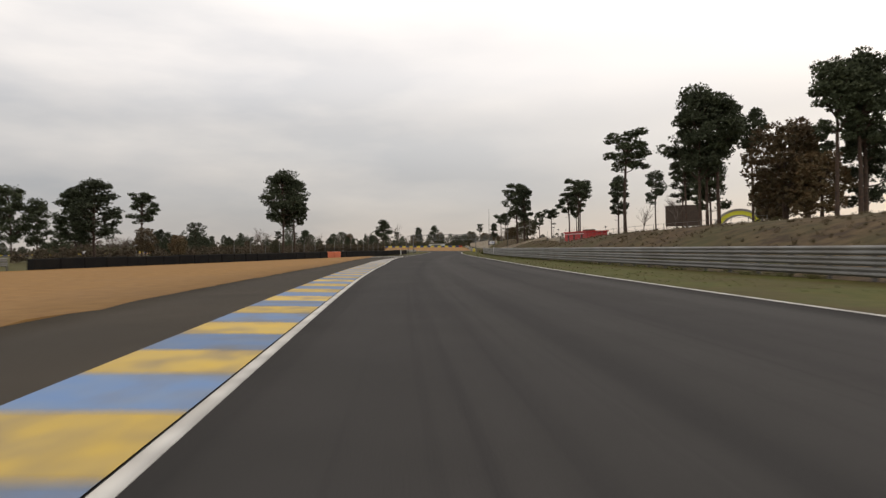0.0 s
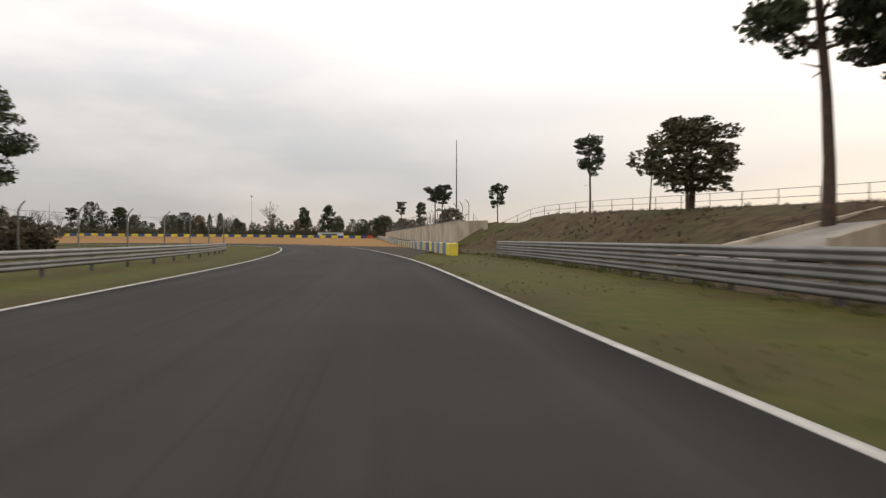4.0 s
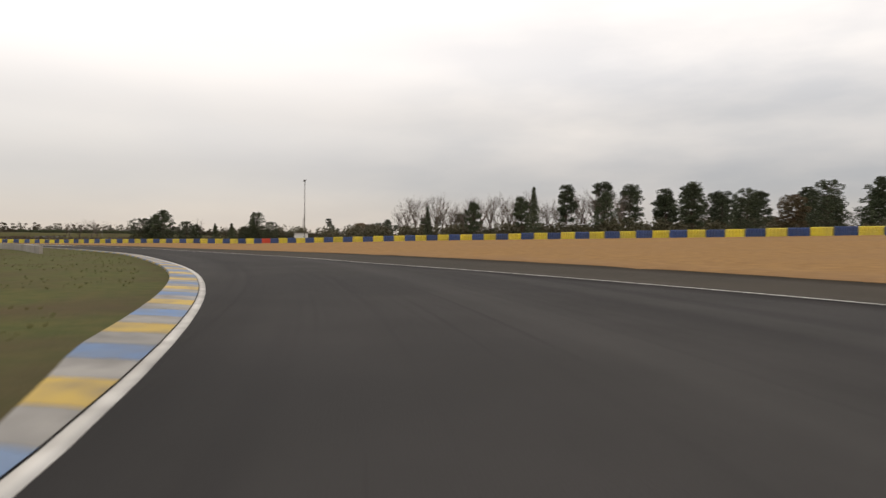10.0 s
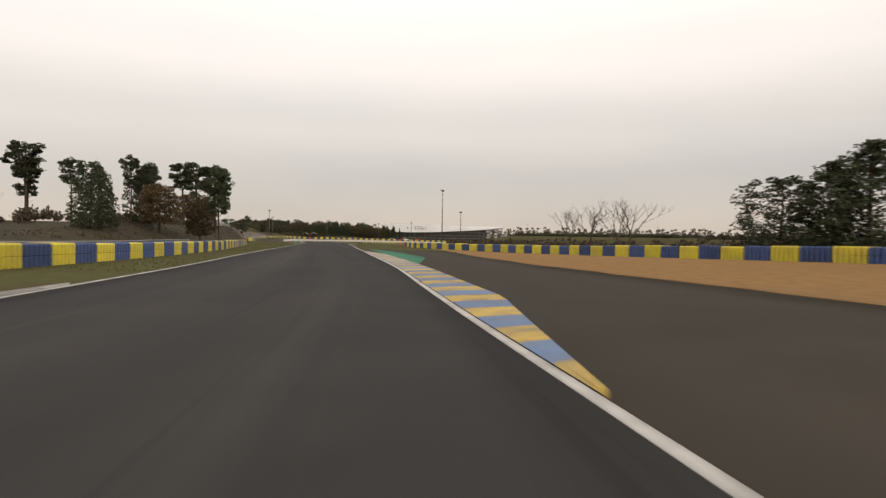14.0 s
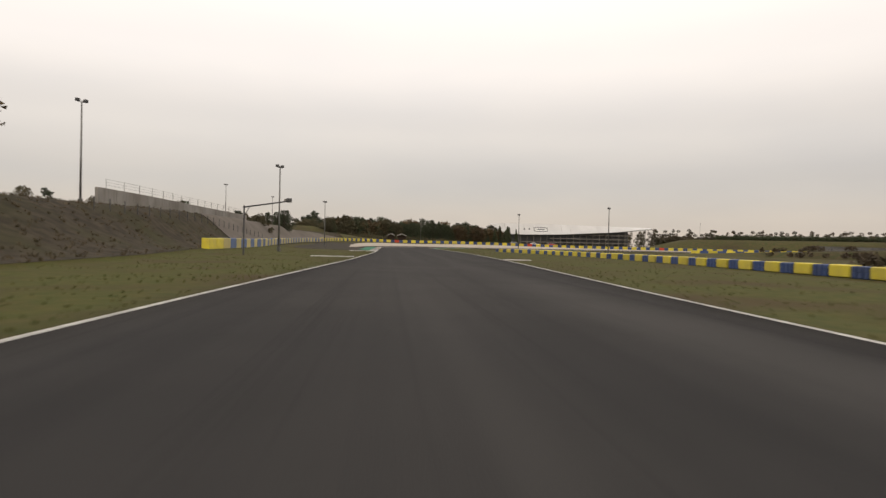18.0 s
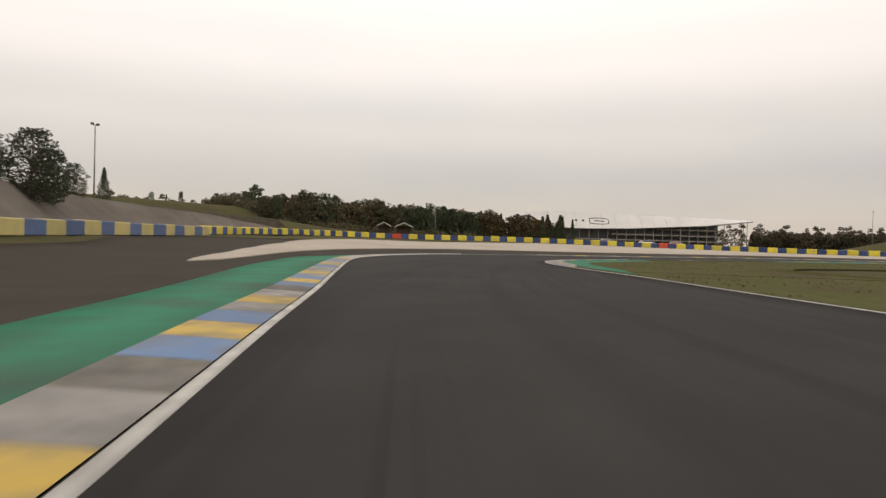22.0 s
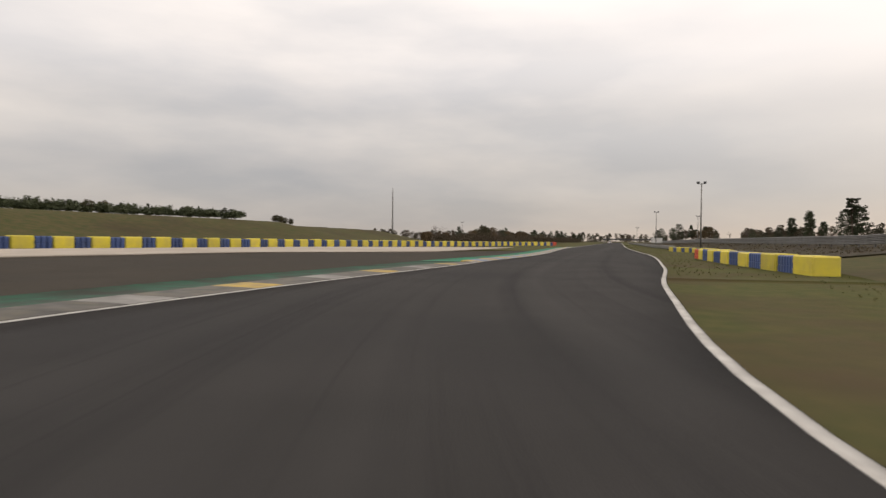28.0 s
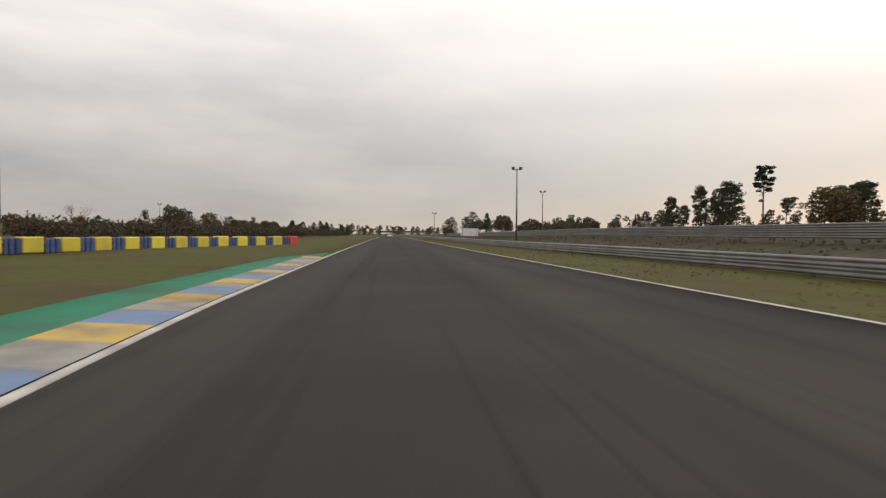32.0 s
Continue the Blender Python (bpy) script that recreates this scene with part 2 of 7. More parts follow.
RED = material("red_plastic", (0.60, 0.07, 0.025), (0.50, 0.06, 0.03), 1.5, 0.6, spread=0.1)
ORANGE = material("orange_plastic", (0.55, 0.13, 0.05), (0.46, 0.11, 0.05), 1.5, 0.6)
BLACK = material("black_rubber", (0.010, 0.010, 0.011), (0.016, 0.015, 0.014), 1.0, 0.95, bump=0.3, fine=20, spec=0.1)
STEEL = material("galvanised_steel", (0.210, 0.210, 0.203), (0.168, 0.168, 0.164), 1.2, 0.5, metal=0.55, spread=0.12, stain=(0.112, 0.098, 0.084), stain_scale=0.5, stain_mix=0.5)
DARK_STEEL = material("dark_steel", (0.075, 0.075, 0.078), (0.10, 0.10, 0.10), 2.0, 0.6, metal=0.4)
CONCRETE = material("stained_concrete", (0.520, 0.448, 0.351), (0.442, 0.377, 0.293), 0.5, 0.9, bump=0.35, fine=18, stain=(0.260, 0.215, 0.163), stain_scale=0.25, stain_mix=0.7)
GREY_CONC = material("grey_concrete", (0.319, 0.299, 0.272), (0.255, 0.240, 0.219), 0.5, 0.9, bump=0.35, fine=18, stain=(0.178, 0.156, 0.133), stain_scale=0.2, stain_mix=0.7)
def runs(m, dark, amount):
    """Dark water stains that run down a wall."""
    n, l = m.node_tree.nodes, m.node_tree.links
    bsdf = n["Principled BSDF"]
    source = bsdf.inputs["Base Color"].links[0].from_socket
    geo = n.new("ShaderNodeNewGeometry")
    for sx, sz, lo, hi in ((1.6, 0.10, 0.55, 0.72), (0.35, 0.05, 0.50, 0.7)):
        mp = n.new("ShaderNodeMapping")
        mp.inputs["Scale"].default_value = (sx, sx, sz)
        tx = n.new("ShaderNodeTexNoise")
        tx.inputs["Scale"].default_value, tx.inputs["Detail"].default_value = 1.0, 4.0
        rg = n.new("ShaderNodeMapRange")
        rg.inputs["From Min"].default_value, rg.inputs["From Max"].default_value, rg.inputs["To Max"].default_value = lo, hi, amount
        mx = n.new("ShaderNodeMixRGB")
        mx.inputs[2].default_value = (*dark, 1)
        l.new(geo.outputs["Position"], mp.inputs["Vector"])
        l.new(mp.outputs[0], tx.inputs["Vector"])
        l.new(tx.outputs["Fac"], rg.inputs["Value"])
        l.new(rg.outputs[0], mx.inputs[0])
        l.new(source, mx.inputs[1])
        source = mx.outputs[0]
    l.new(source, bsdf.inputs["Base Color"])


runs(CONCRETE, (0.20, 0.155, 0.105), 0.6)
runs(GREY_CONC, (0.13, 0.115, 0.095), 0.55)
BARK = material("pine_bark", (0.085, 0.052, 0.036), (0.045, 0.032, 0.026), 3.0, 0.95, bump=0.7, fine=14)
NEEDLE = material("pine_needles", (0.031, 0.043, 0.019), (0.048, 0.060, 0.026), 0.9, 0.8, spread=0.25)
NEEDLE2 = material("spruce_needles", (0.039, 0.051, 0.024), (0.058, 0.069, 0.032), 0.9, 0.8, spread=0.3)
LEAF = material("autumn_leaves", (0.105, 0.062, 0.026), (0.075, 0.058, 0.024), 1.2, 0.8, spread=0.3)
WOODLAND = material("mixed_wood", (0.040, 0.042, 0.022), (0.082, 0.058, 0.034), 0.05, 0.85, detail=3.0)
BUSH = material("hedge_leaves", (0.062, 0.062, 0.030), (0.094, 0.077, 0.040), 0.6, 0.85, spread=0.3)
SCRUB_LEAF = material("dry_scrub", (0.085, 0.060, 0.038), (0.062, 0.050, 0.030), 0.6, 0.9)
TWIG = material("bare_twigs", (0.120, 0.095, 0.078), (0.085, 0.068, 0.056), 2.0, 0.9, spread=0.2)
WHITE_METAL = material("white_cladding", (0.70, 0.70, 0.69), (0.64, 0.64, 0.63), 0.2, 0.5, stain=(0.55, 0.55, 0.54), stain_scale=0.05)
DARK_GLASS = material("dark_glazing", (0.055, 0.060, 0.068), (0.075, 0.08, 0.09), 0.3, 0.3)
RED_WALL = material("red_cladding", (0.50, 0.035, 0.035), (0.42, 0.03, 0.032), 0.8, 0.6, stain=(0.36, 0.03, 0.03), stain_scale=0.3)
BROWN = material("brown_boards", (0.070, 0.048, 0.036), (0.05, 0.036, 0.028), 2.0, 0.85)
CAR_WHITE = material("white_car_paint", (0.75, 0.75, 0.75), (0.70, 0.70, 0.70), 1.0, 0.25)
CAR_GLASS = material("car_glass", (0.02, 0.022, 0.025), (0.025, 0.027, 0.03), 1.0, 0.08)
SIGN_YELLOW = material("sign_yellow", (0.62, 0.60, 0.03), (0.55, 0.53, 0.03), 2.0, 0.5)
NAVY = material("navy_panel", (0.012, 0.016, 0.045), (0.016, 0.020, 0.05), 2.0, 0.5)
SIGN_BLUE = material("sign_blue", (0.05, 0.11, 0.33), (0.04, 0.10, 0.30), 2.0, 0.5)

# ---- the plan: the driven line, station by station ----
ROAD_A = [(-160, 12.0, -160.0), (-80, 7.0, -80.0), (0, 0.0, 0.0), (40, -2.2, 40.4), (80, -2.3, 79.8), (120, -0.8, 120.5), (160, 1.6, 160.6), (200, 3.5, 200.6),
          (240, 1.5, 239.7), (260, -2.4, 258.9), (280, -9.7, 278.0), (300, -19.7, 294.6), (320, -33.0, 309.5), (340, -49.5, 321.8),
          (360, -67.7, 330.5), (380, -86.9, 335.1), (400, -106.9, 336.6), (420, -127.2, 335.2), (450, -156.1, 328.7)]
ROAD_B = [(495, -198.1, 312.4), (540, -236.9, 291.9), (585, -276.0, 269.7), (630, -315.3, 246.7), (675, -354.1, 224.0), (725, -397.2, 199.0),
          (740, -410.8, 192.3), (755, -425.6, 187.4), (770, -440.1, 186.1), (785, -454.6, 190.1), (800, -466.9, 198.4), (815, -476.5, 210.1),
          (830, -482.9, 223.4), (845, -486.9, 237.5), (860, -488.8, 252.8), (875, -489.7, 267.7), (890, -490.5, 282.0), (918, -491.9, 310.8),
          (1000, -496.2, 392.7), (1200, -506.7, 592.4), (1500, -522.5, 892.0)]
CTRL = np.array(ROAD_A + ROAD_B, float)


def spline(keys, values, at):
    """A smooth curve through values at keys (Hermite, finite differences)."""
    keys, values, at = np.asarray(keys, float), np.asarray(values, float), np.asarray(at, float)
    slope = np.gradient(values, keys)
    i = np.clip(np.searchsorted(keys, at) - 1, 0, len(keys) - 2)
    d = keys[i + 1] - keys[i]
    u = (at - keys[i]) / d
    return ((2 * u ** 3 - 3 * u ** 2 + 1) * values[i] + (u ** 3 - 2 * u ** 2 + u) * d * slope[i]
            + (-2 * u ** 3 + 3 * u ** 2) * values[i + 1] + (u ** 3 - u ** 2) * d * slope[i + 1])


STEP = 2.0
SS = np.arange(-160, 1500.1, STEP)
CX, CY = spline(CTRL[:, 0], CTRL[:, 1], SS), spline(CTRL[:, 0], CTRL[:, 2], SS)
TX, TY = np.gradient(CX, SS), np.gradient(CY, SS)
TN = np.hypot(TX, TY)
TX, TY = TX / TN, TY / TN


def place(s, o):
    """The ground place at station s, o metres to the left of the driven line."""
    x, y = np.interp(s, SS, CX), np.interp(s, SS, CY)
    tx, ty = np.interp(s, SS, TX), np.interp(s, SS, TY)
    return x - ty * o, y + tx * o


# left and right edge of the asphalt, from the driven line
EDGE_A = [(-160, 3, -7), (0, 1.5, -8.2), (35, 2.1, -8.0), (55, 2.5, -7.8), (75, 3.6, -7.3), (92, 4.4, -6.4), (110, 4.8, -5.4), (128, 5.3, -4.4), (135, 5.8, -4.0), (147, 6.1, -3.3),
          (165, 6.7, -2.8), (190, 7.4, -2.2), (222, 8.3, -1.6), (235, 8.3, -1.9), (250, 7.5, -3.0), (265, 5.8, -5.0), (280, 3.95, -7.2), (287, 3.6, -8.8), (294, 3.05, -10.6), (300, 2.75, -12.0), (312, 2.6, -13.6),
          (320, 2.2, -14.5), (335, 1.6, -15.3), (345, 1.5, -15.5), (360, 1.6, -13.8), (370, 2.5, -11.8), (376, 3.0, -10.4), (383, 3.7, -8.6), (397, 5.1, -5.2), (404, 5.7, -4.6), (411, 5.95, -3.9), (418, 6.1, -3.0), (426, 6.4, -2.0), (436, 6.7, -2.1), (447, 6.6, -2.5), (470, 6.8, -2.5)]
EDGE_B = [(487, 7.1, -1.75), (497, 7.5, -1.6), (513, 7.7, -1.9), (523, 7.7, -2.2), (545, 7.3, -3.1), (562, 6.7, -3.8), (580, 5.9, -4.9), (601, 4.9, -6.5), (615, 4.3, -7.2), (648, 2.5, -9.4),
          (675, 1.7, -10.4), (690, 1.4, -10.8), (705, 1.25, -11.0), (722, 1.45, -10.9), (738, 2.35, -9.6), (748, 4.2, -8.2), (754, 6.0, -6.5), (760, 8.1, -4.4), (766, 9.2, -2.8), (770, 9.9, -2.2), (775, 10.1, -2.0), (780, 8.8, -2.3), (784, 7.0, -3.8), (788, 5.4, -5.1), (794, 4.8, -5.2), (799, 4.9, -4.8), (803, 5.8, -4.2),
          (807, 7.2, -3.3), (811, 8.6, -2.0), (815, 9.2, -1.2), (822, 8.8, -1.4), (830, 7.4, -2.6), (840, 5.0, -5.0), (849, 3.2, -6.5), (857, 2.3, -7.6), (866, 2.0, -8.1), (880, 1.25, -8.5), (893, 1.35, -8.5), (905, 2.0, -7.9), (929, 3.2, -7.2), (960, 3.4, -6.8), (1500, 3.5, -6.5)]
EDGE = np.array(EDGE_A + EDGE_B, float)
LEFT = np.interp(SS, EDGE[:, 0], EDGE[:, 1])
RIGHT = np.interp(SS, EDGE[:, 0], EDGE[:, 2])
SOFT = np.ones(3) / 3
for _ in range(2):
    LEFT[1:-1], RIGHT[1:-1] = np.convolve(LEFT, SOFT, "valid"), np.convolve(RIGHT, SOFT, "valid")


def left(s):
    return np.interp(s, SS, LEFT)


def right(s):
    return np.interp(s, SS, RIGHT)


# ground heights beside the track: station, first offset and height, second offset and height
RISE_L = np.array([(-160, 40, 0, 60, 0), (470, 40, 0, 60, 0), (540, 16, 0, 26, 1.5), (570, 15, 0, 24, 3.0), (605, 15, 0, 24, 3.4), (640, 15, 0.3, 25, 3.8), (660, 18, 0.5, 24.5, 4.1), (680, 18.5, 0.6, 25, 4.5),
                   (716, 21, 0.9, 26.5, 4.8), (740, 24, 1.0, 30, 5.0), (760, 31, 1.3, 38, 5.0), (772, 48, 1.6, 55, 4.8), (786, 65, 1.6, 74, 4.3), (795, 74, 1.5, 84, 2.4), (805, 62, 1.5, 84, 1.6), (815, 52, 0.9, 80, 1.2),
                   (830, 45, 0.5, 90, 0.8), (860, 36, 0.3, 90, 0.6), (900, 34, 0.2, 90, 0.4), (950, 27, 0, 90, 0.2), (1020, 20, 0, 100, 0), (1500, 20, 0, 100, 0)], float)
# grass hills: both ends of the crest, its height, half its width
HILLS = ((-432, 104, -500, 98, 7.2, 26), (-573, 246, -572, 345, 5.0, 34), (-572, 345, -582, 420, 4.3, 34))
RISE_R = np.array([(-160, 15.5, 0, 27, 2.8), (0, 15.5, 0, 27, 2.8), (60, 13.5, 0, 25, 2.8), (100, 11, 0, 27, 2.8), (120, 13, 0, 28, 2.3), (136, 20, 0.3, 28, 2.1), (150, 16, 0.2, 27, 2.2), (165, 12, 0, 24, 2.6), (190, 11, 0, 22, 3.2), (222, 11, 0, 20, 4.0),
                   (240, 14, 0, 15, 0), (270, 19, 0.0, 40, 0.3), (300, 40, 0.4, 60, 0.8), (320, 68, 1.2, 90, 1.4), (337, 95, 1.7, 120, 2.0), (360, 76, 2.2, 120, 2.4), (380, 66, 2.4, 120, 2.6), (400, 62, 2.5, 120, 2.8), (420, 56, 2.2, 100, 2.6),
                   (446, 44, 1.5, 90, 2.2), (480, 36, 0.7, 80, 1.2), (500, 28, 0.5, 80, 1.0), (540, 22, 0.1, 80, 0.4), (600, 18, -0.5, 60, -0.6), (700, 20, -0.6, 60, -0.5), (735, 16, -0.2, 60, -0.2),
                   (760, 10, 0, 20, 0), (850, 12, 0, 20, 0), (900, 19, 0, 40, 2.0), (1000, 15, 0, 40, 2.4), (1200, 15, 0, 40, 2.0), (1500, 15, 0, 40, 1.0)], float)


def height(x, y):
    """The height of the ground at x, y (arrays)."""
    x, y = np.atleast_1d(np.asarray(x, float)), np.atleast_1d(np.asarray(y, float))
    z = np.zeros_like(x)
    for a in range(0, len(x), 4000):
        xx, yy = x[a:a + 4000], y[a:a + 4000]
        d2 = (xx[:, None] - CX[None, ::2]) ** 2 + (yy[:, None] - CY[None, ::2]) ** 2
        j = np.argmin(d2, axis=1) * 2
        o = -(xx - CX[j]) * TY[j] + (yy - CY[j]) * TX[j]
        # the station between the two nearest, so that the banks run smoothly
        rows, h = np.arange(len(xx)), np.clip(j // 2, 1, d2.shape[1] - 2)
        before, here, after = d2[rows, h - 1], d2[rows, h], d2[rows, h + 1]
        s = SS[2 * h] + 2 * STEP * np.clip(0.5 * (before - after) / np.maximum(before - 2 * here + after, 1e-6), -0.6, 0.6)
        dist = np.sqrt(d2[rows, j // 2])
        dist = np.where(dist > np.abs(o) + 6, dist, np.abs(o))
        out = np.zeros_like(xx)
        for side, table in ((1, RISE_L), (-1, RISE_R)):
            m = (o * side) > 0
            o1, z1, o2, z2 = (np.interp(s, table[:, 0], table[:, k]) for k in (1, 2, 3, 4))
            d = dist
            u1 = np.clip((d - 12) / np.maximum(o1 - 12, 0.5), 0, 1)
            u2 = np.clip((d - o1) / np.maximum(o2 - o1, 0.5), 0, 1)
            u2 = u2 * u2 * (3 - 2 * u2)
            out = np.where(m, (u1 ** 1.6 if side > 0 else u1) * z1 + u2 * (z2 - z1), out)
        out = out * np.where(o > 0, np.clip((150 - dist) / 60, 0, 1), 1.0)
        # the raised land behind the retaining wall
        wall = (xx > 17.3) & (yy > 236) & (yy < 470)
        out = np.where(wall, 3.6 * np.clip((470 - yy) / 60, 0, 1), out)
        for x0, y0, x1, y1, crest, half in HILLS:
            u = np.clip(((xx - x0) * (x1 - x0) + (yy - y0) * (y1 - y0)) / ((x1 - x0) ** 2 + (y1 - y0) ** 2), 0, 1)
            q = np.clip(1 - np.hypot(xx - x0 - u * (x1 - x0), yy - y0 - u * (y1 - y0)) / half, 0, 1)
            out = np.maximum(out, crest * np.clip(q * q * (3 - 2 * q) * 1.15, 0, 1))
        z[a:a + 4000] = out
    return z


def ground_z(x, y):
    return float(height([x], [y])[0])


# ---- mesh helpers ----
def mesh_object(name, verts, faces, mat, parent=None, smooth=False):
    me = bpy.data.meshes.new(name)
    me.from_pydata([tuple(map(float, v)) for v in verts], [], [tuple(map(int, f)) for f in faces])
    me.materials.append(mat)
    if smooth:
        me.polygons.foreach_set("use_smooth", [True] * len(me.polygons))
    me.update()
    ob = new(name, me)
    if parent:
        ob.parent = parent
    return ob


def part(name, bm, mat, parent=None, label="", smooth=False):
    """Links a bmesh as one mesh object under a thing or a part."""
    me = bpy.data.meshes.new(name)
    bm.to_mesh(me)
    bm.free()
    me.materials.append(mat)
    if smooth:
        me.polygons.foreach_set("use_smooth", [True] * len(me.polygons))
    ob = new(name, me)
    if parent:
        ob.parent = parent
    if label:
        ob["label"] = label
    return ob


def shared(name, me, m, parent=None):
    """One more object on a mesh that already exists."""
    ob = new(name, me)
    ob.matrix_basis = m
    if parent:
        ob.parent = parent
    return ob


def thing(name, label, category, x=0, y=0, z=0, group="", kind=""):
    ob = new(name)
    ob.location = (x, y, z)
    ob.empty_display_size = 0.3
    return tagged(ob, label, category, group, kind)


def box(bm, x0, x1, y0, y1, z0, z1, m=None, bevel=0.0):
    c = [(x, y, z) for z in (z0, z1) for y in (y0, y1) for x in (x0, x1)]
    vs = [bm.verts.new(m @ Vector(p) if m else p) for p in c]
    fs = [bm.faces.new([vs[i] for i in q]) for q in ((0, 2, 3, 1), (4, 5, 7, 6), (0, 1, 5, 4), (2, 6, 7, 3), (0, 4, 6, 2), (1, 3, 7, 5))]
    if bevel:
        es = list({e for f in fs for e in f.edges})
        bmesh.ops.bevel(bm, geom=es, offset=bevel, segments=1, affect="EDGES")


def tube(bm, points, radii, sides=6, cap=True):
    """A tapered tube along points."""
    rings = []
    for k, p in enumerate(points):
        p = Vector(p)
        a, b = Vector(points[max(k - 1, 0)]), Vector(points[min(k + 1, len(points) - 1)])
        d = (b - a).normalized()
        u = d.orthogonal().normalized()
        w = d.cross(u)
        r = radii[k] if k < len(radii) else radii[-1]
        rings.append([bm.verts.new(p + (u * math.cos(6.2832 * i / sides) + w * math.sin(6.2832 * i / sides)) * r) for i in range(sides)])
    for r0, r1 in zip(rings, rings[1:]):
        for i in range(sides):
            bm.faces.new((r0[i], r0[(i + 1) % sides], r1[(i + 1) % sides], r1[i]))
    if cap:
        bm.faces.new(rings[0][::-1])
        bm.faces.new(rings[-1])


def strip(name, s0, s1, inner, outer, lift, mat, label, category, cross=4, step=2.0, kind="structure", follow=True, rough=0.0):
    """A band of surface along the track between two offsets (numbers or functions of s)."""
    ss = np.linspace(s0, s1, max(2, int(round((s1 - s0) / step)) + 1))
    fi = inner if callable(inner) else (lambda s: np.full_like(s, inner))
    fo = outer if callable(outer) else (lambda s: np.full_like(s, outer))
    a, b = fi(ss), fo(ss)
    if rough:
        a = a + rough * np.array([noise.noise(Vector((s * 0.31, 3.0, 0.0))) + 0.5 * noise.noise(Vector((s * 0.9, 7.0, 0.0))) for s in ss])
        b = b + rough * np.array([noise.noise(Vector((s * 0.31, 13.0, 0.0))) + 0.5 * noise.noise(Vector((s * 0.9, 17.0, 0.0))) for s in ss])
    xs, ys = [], []
    for k in range(cross + 1):
        x, y = place(ss, a + (b - a) * k / cross)
        xs.append(x)
        ys.append(y)
    xs, ys = np.array(xs), np.array(ys)
    zs = (height(xs.ravel(), ys.ravel()).reshape(xs.shape) if follow else np.zeros_like(xs)) + lift
    n = len(ss)
    verts = np.stack([xs.ravel(), ys.ravel(), zs.ravel()], 1)
    faces = []
    for k in range(cross):
        for i in range(n - 1):
            q = (k * n + i, (k + 1) * n + i, (k + 1) * n + i + 1, k * n + i + 1)
            faces.append(q)
    # a short skirt all round closes the step down to what lies below
    rim = [i for i in range(n)] + [k * n + n - 1 for k in range(1, cross + 1)] + [cross * n + i for i in range(n - 2, -1, -1)] + [k * n for k in range(cross - 1, 0, -1)]
    base = len(verts)
    low = verts[rim].copy()
    low[:, 2] -= 0.05
    verts = np.concatenate([verts, low])
    for k in range(len(rim)):
        q = (k + 1) % len(rim)
        faces.append((rim[k], base + k, base + q, rim[q]))
    ob = mesh_object(name, verts, faces, mat)
    ob.data.polygons.foreach_set("use_smooth", [k < len(faces) - len(rim) for k in range(len(faces))])
    uv = ob.data.uv_layers.new(name="UVMap")
    off = (a[None, :] + (b - a)[None, :] * (np.arange(cross + 1) / cross)[:, None]).ravel()
    run = np.tile(ss, cross + 1)
    off, run = np.concatenate([off, off[rim]]), np.concatenate([run, run[rim]])
    idx = np.array(faces).ravel()
    uv.data.foreach_set("uv", np.stack([off[idx], run[idx]], 1).astype(np.float32).ravel())
    p = ob.data.polygons[0]
    if p.normal.z < 0:
        ob.data.flip_normals()
    return tagged(ob, label, category, kind=kind)


def between(s, rows):
    t = np.array(rows, float)
    return np.interp(s, t[:, 0], t[:, 1])


# the infield bank's near and far edge: station, offset
BANK_IN = [(440, 24), (480, 15), (560, 14.5), (640, 14.5), (660, 16.8), (680, 16.8), (716, 19.5), (740, 22.2), (760, 29.2), (772, 43.2), (786, 59.6)]
BANK_OUT = [(440, 25), (480, 40), (752, 48), (772, 62), (786, 74)]


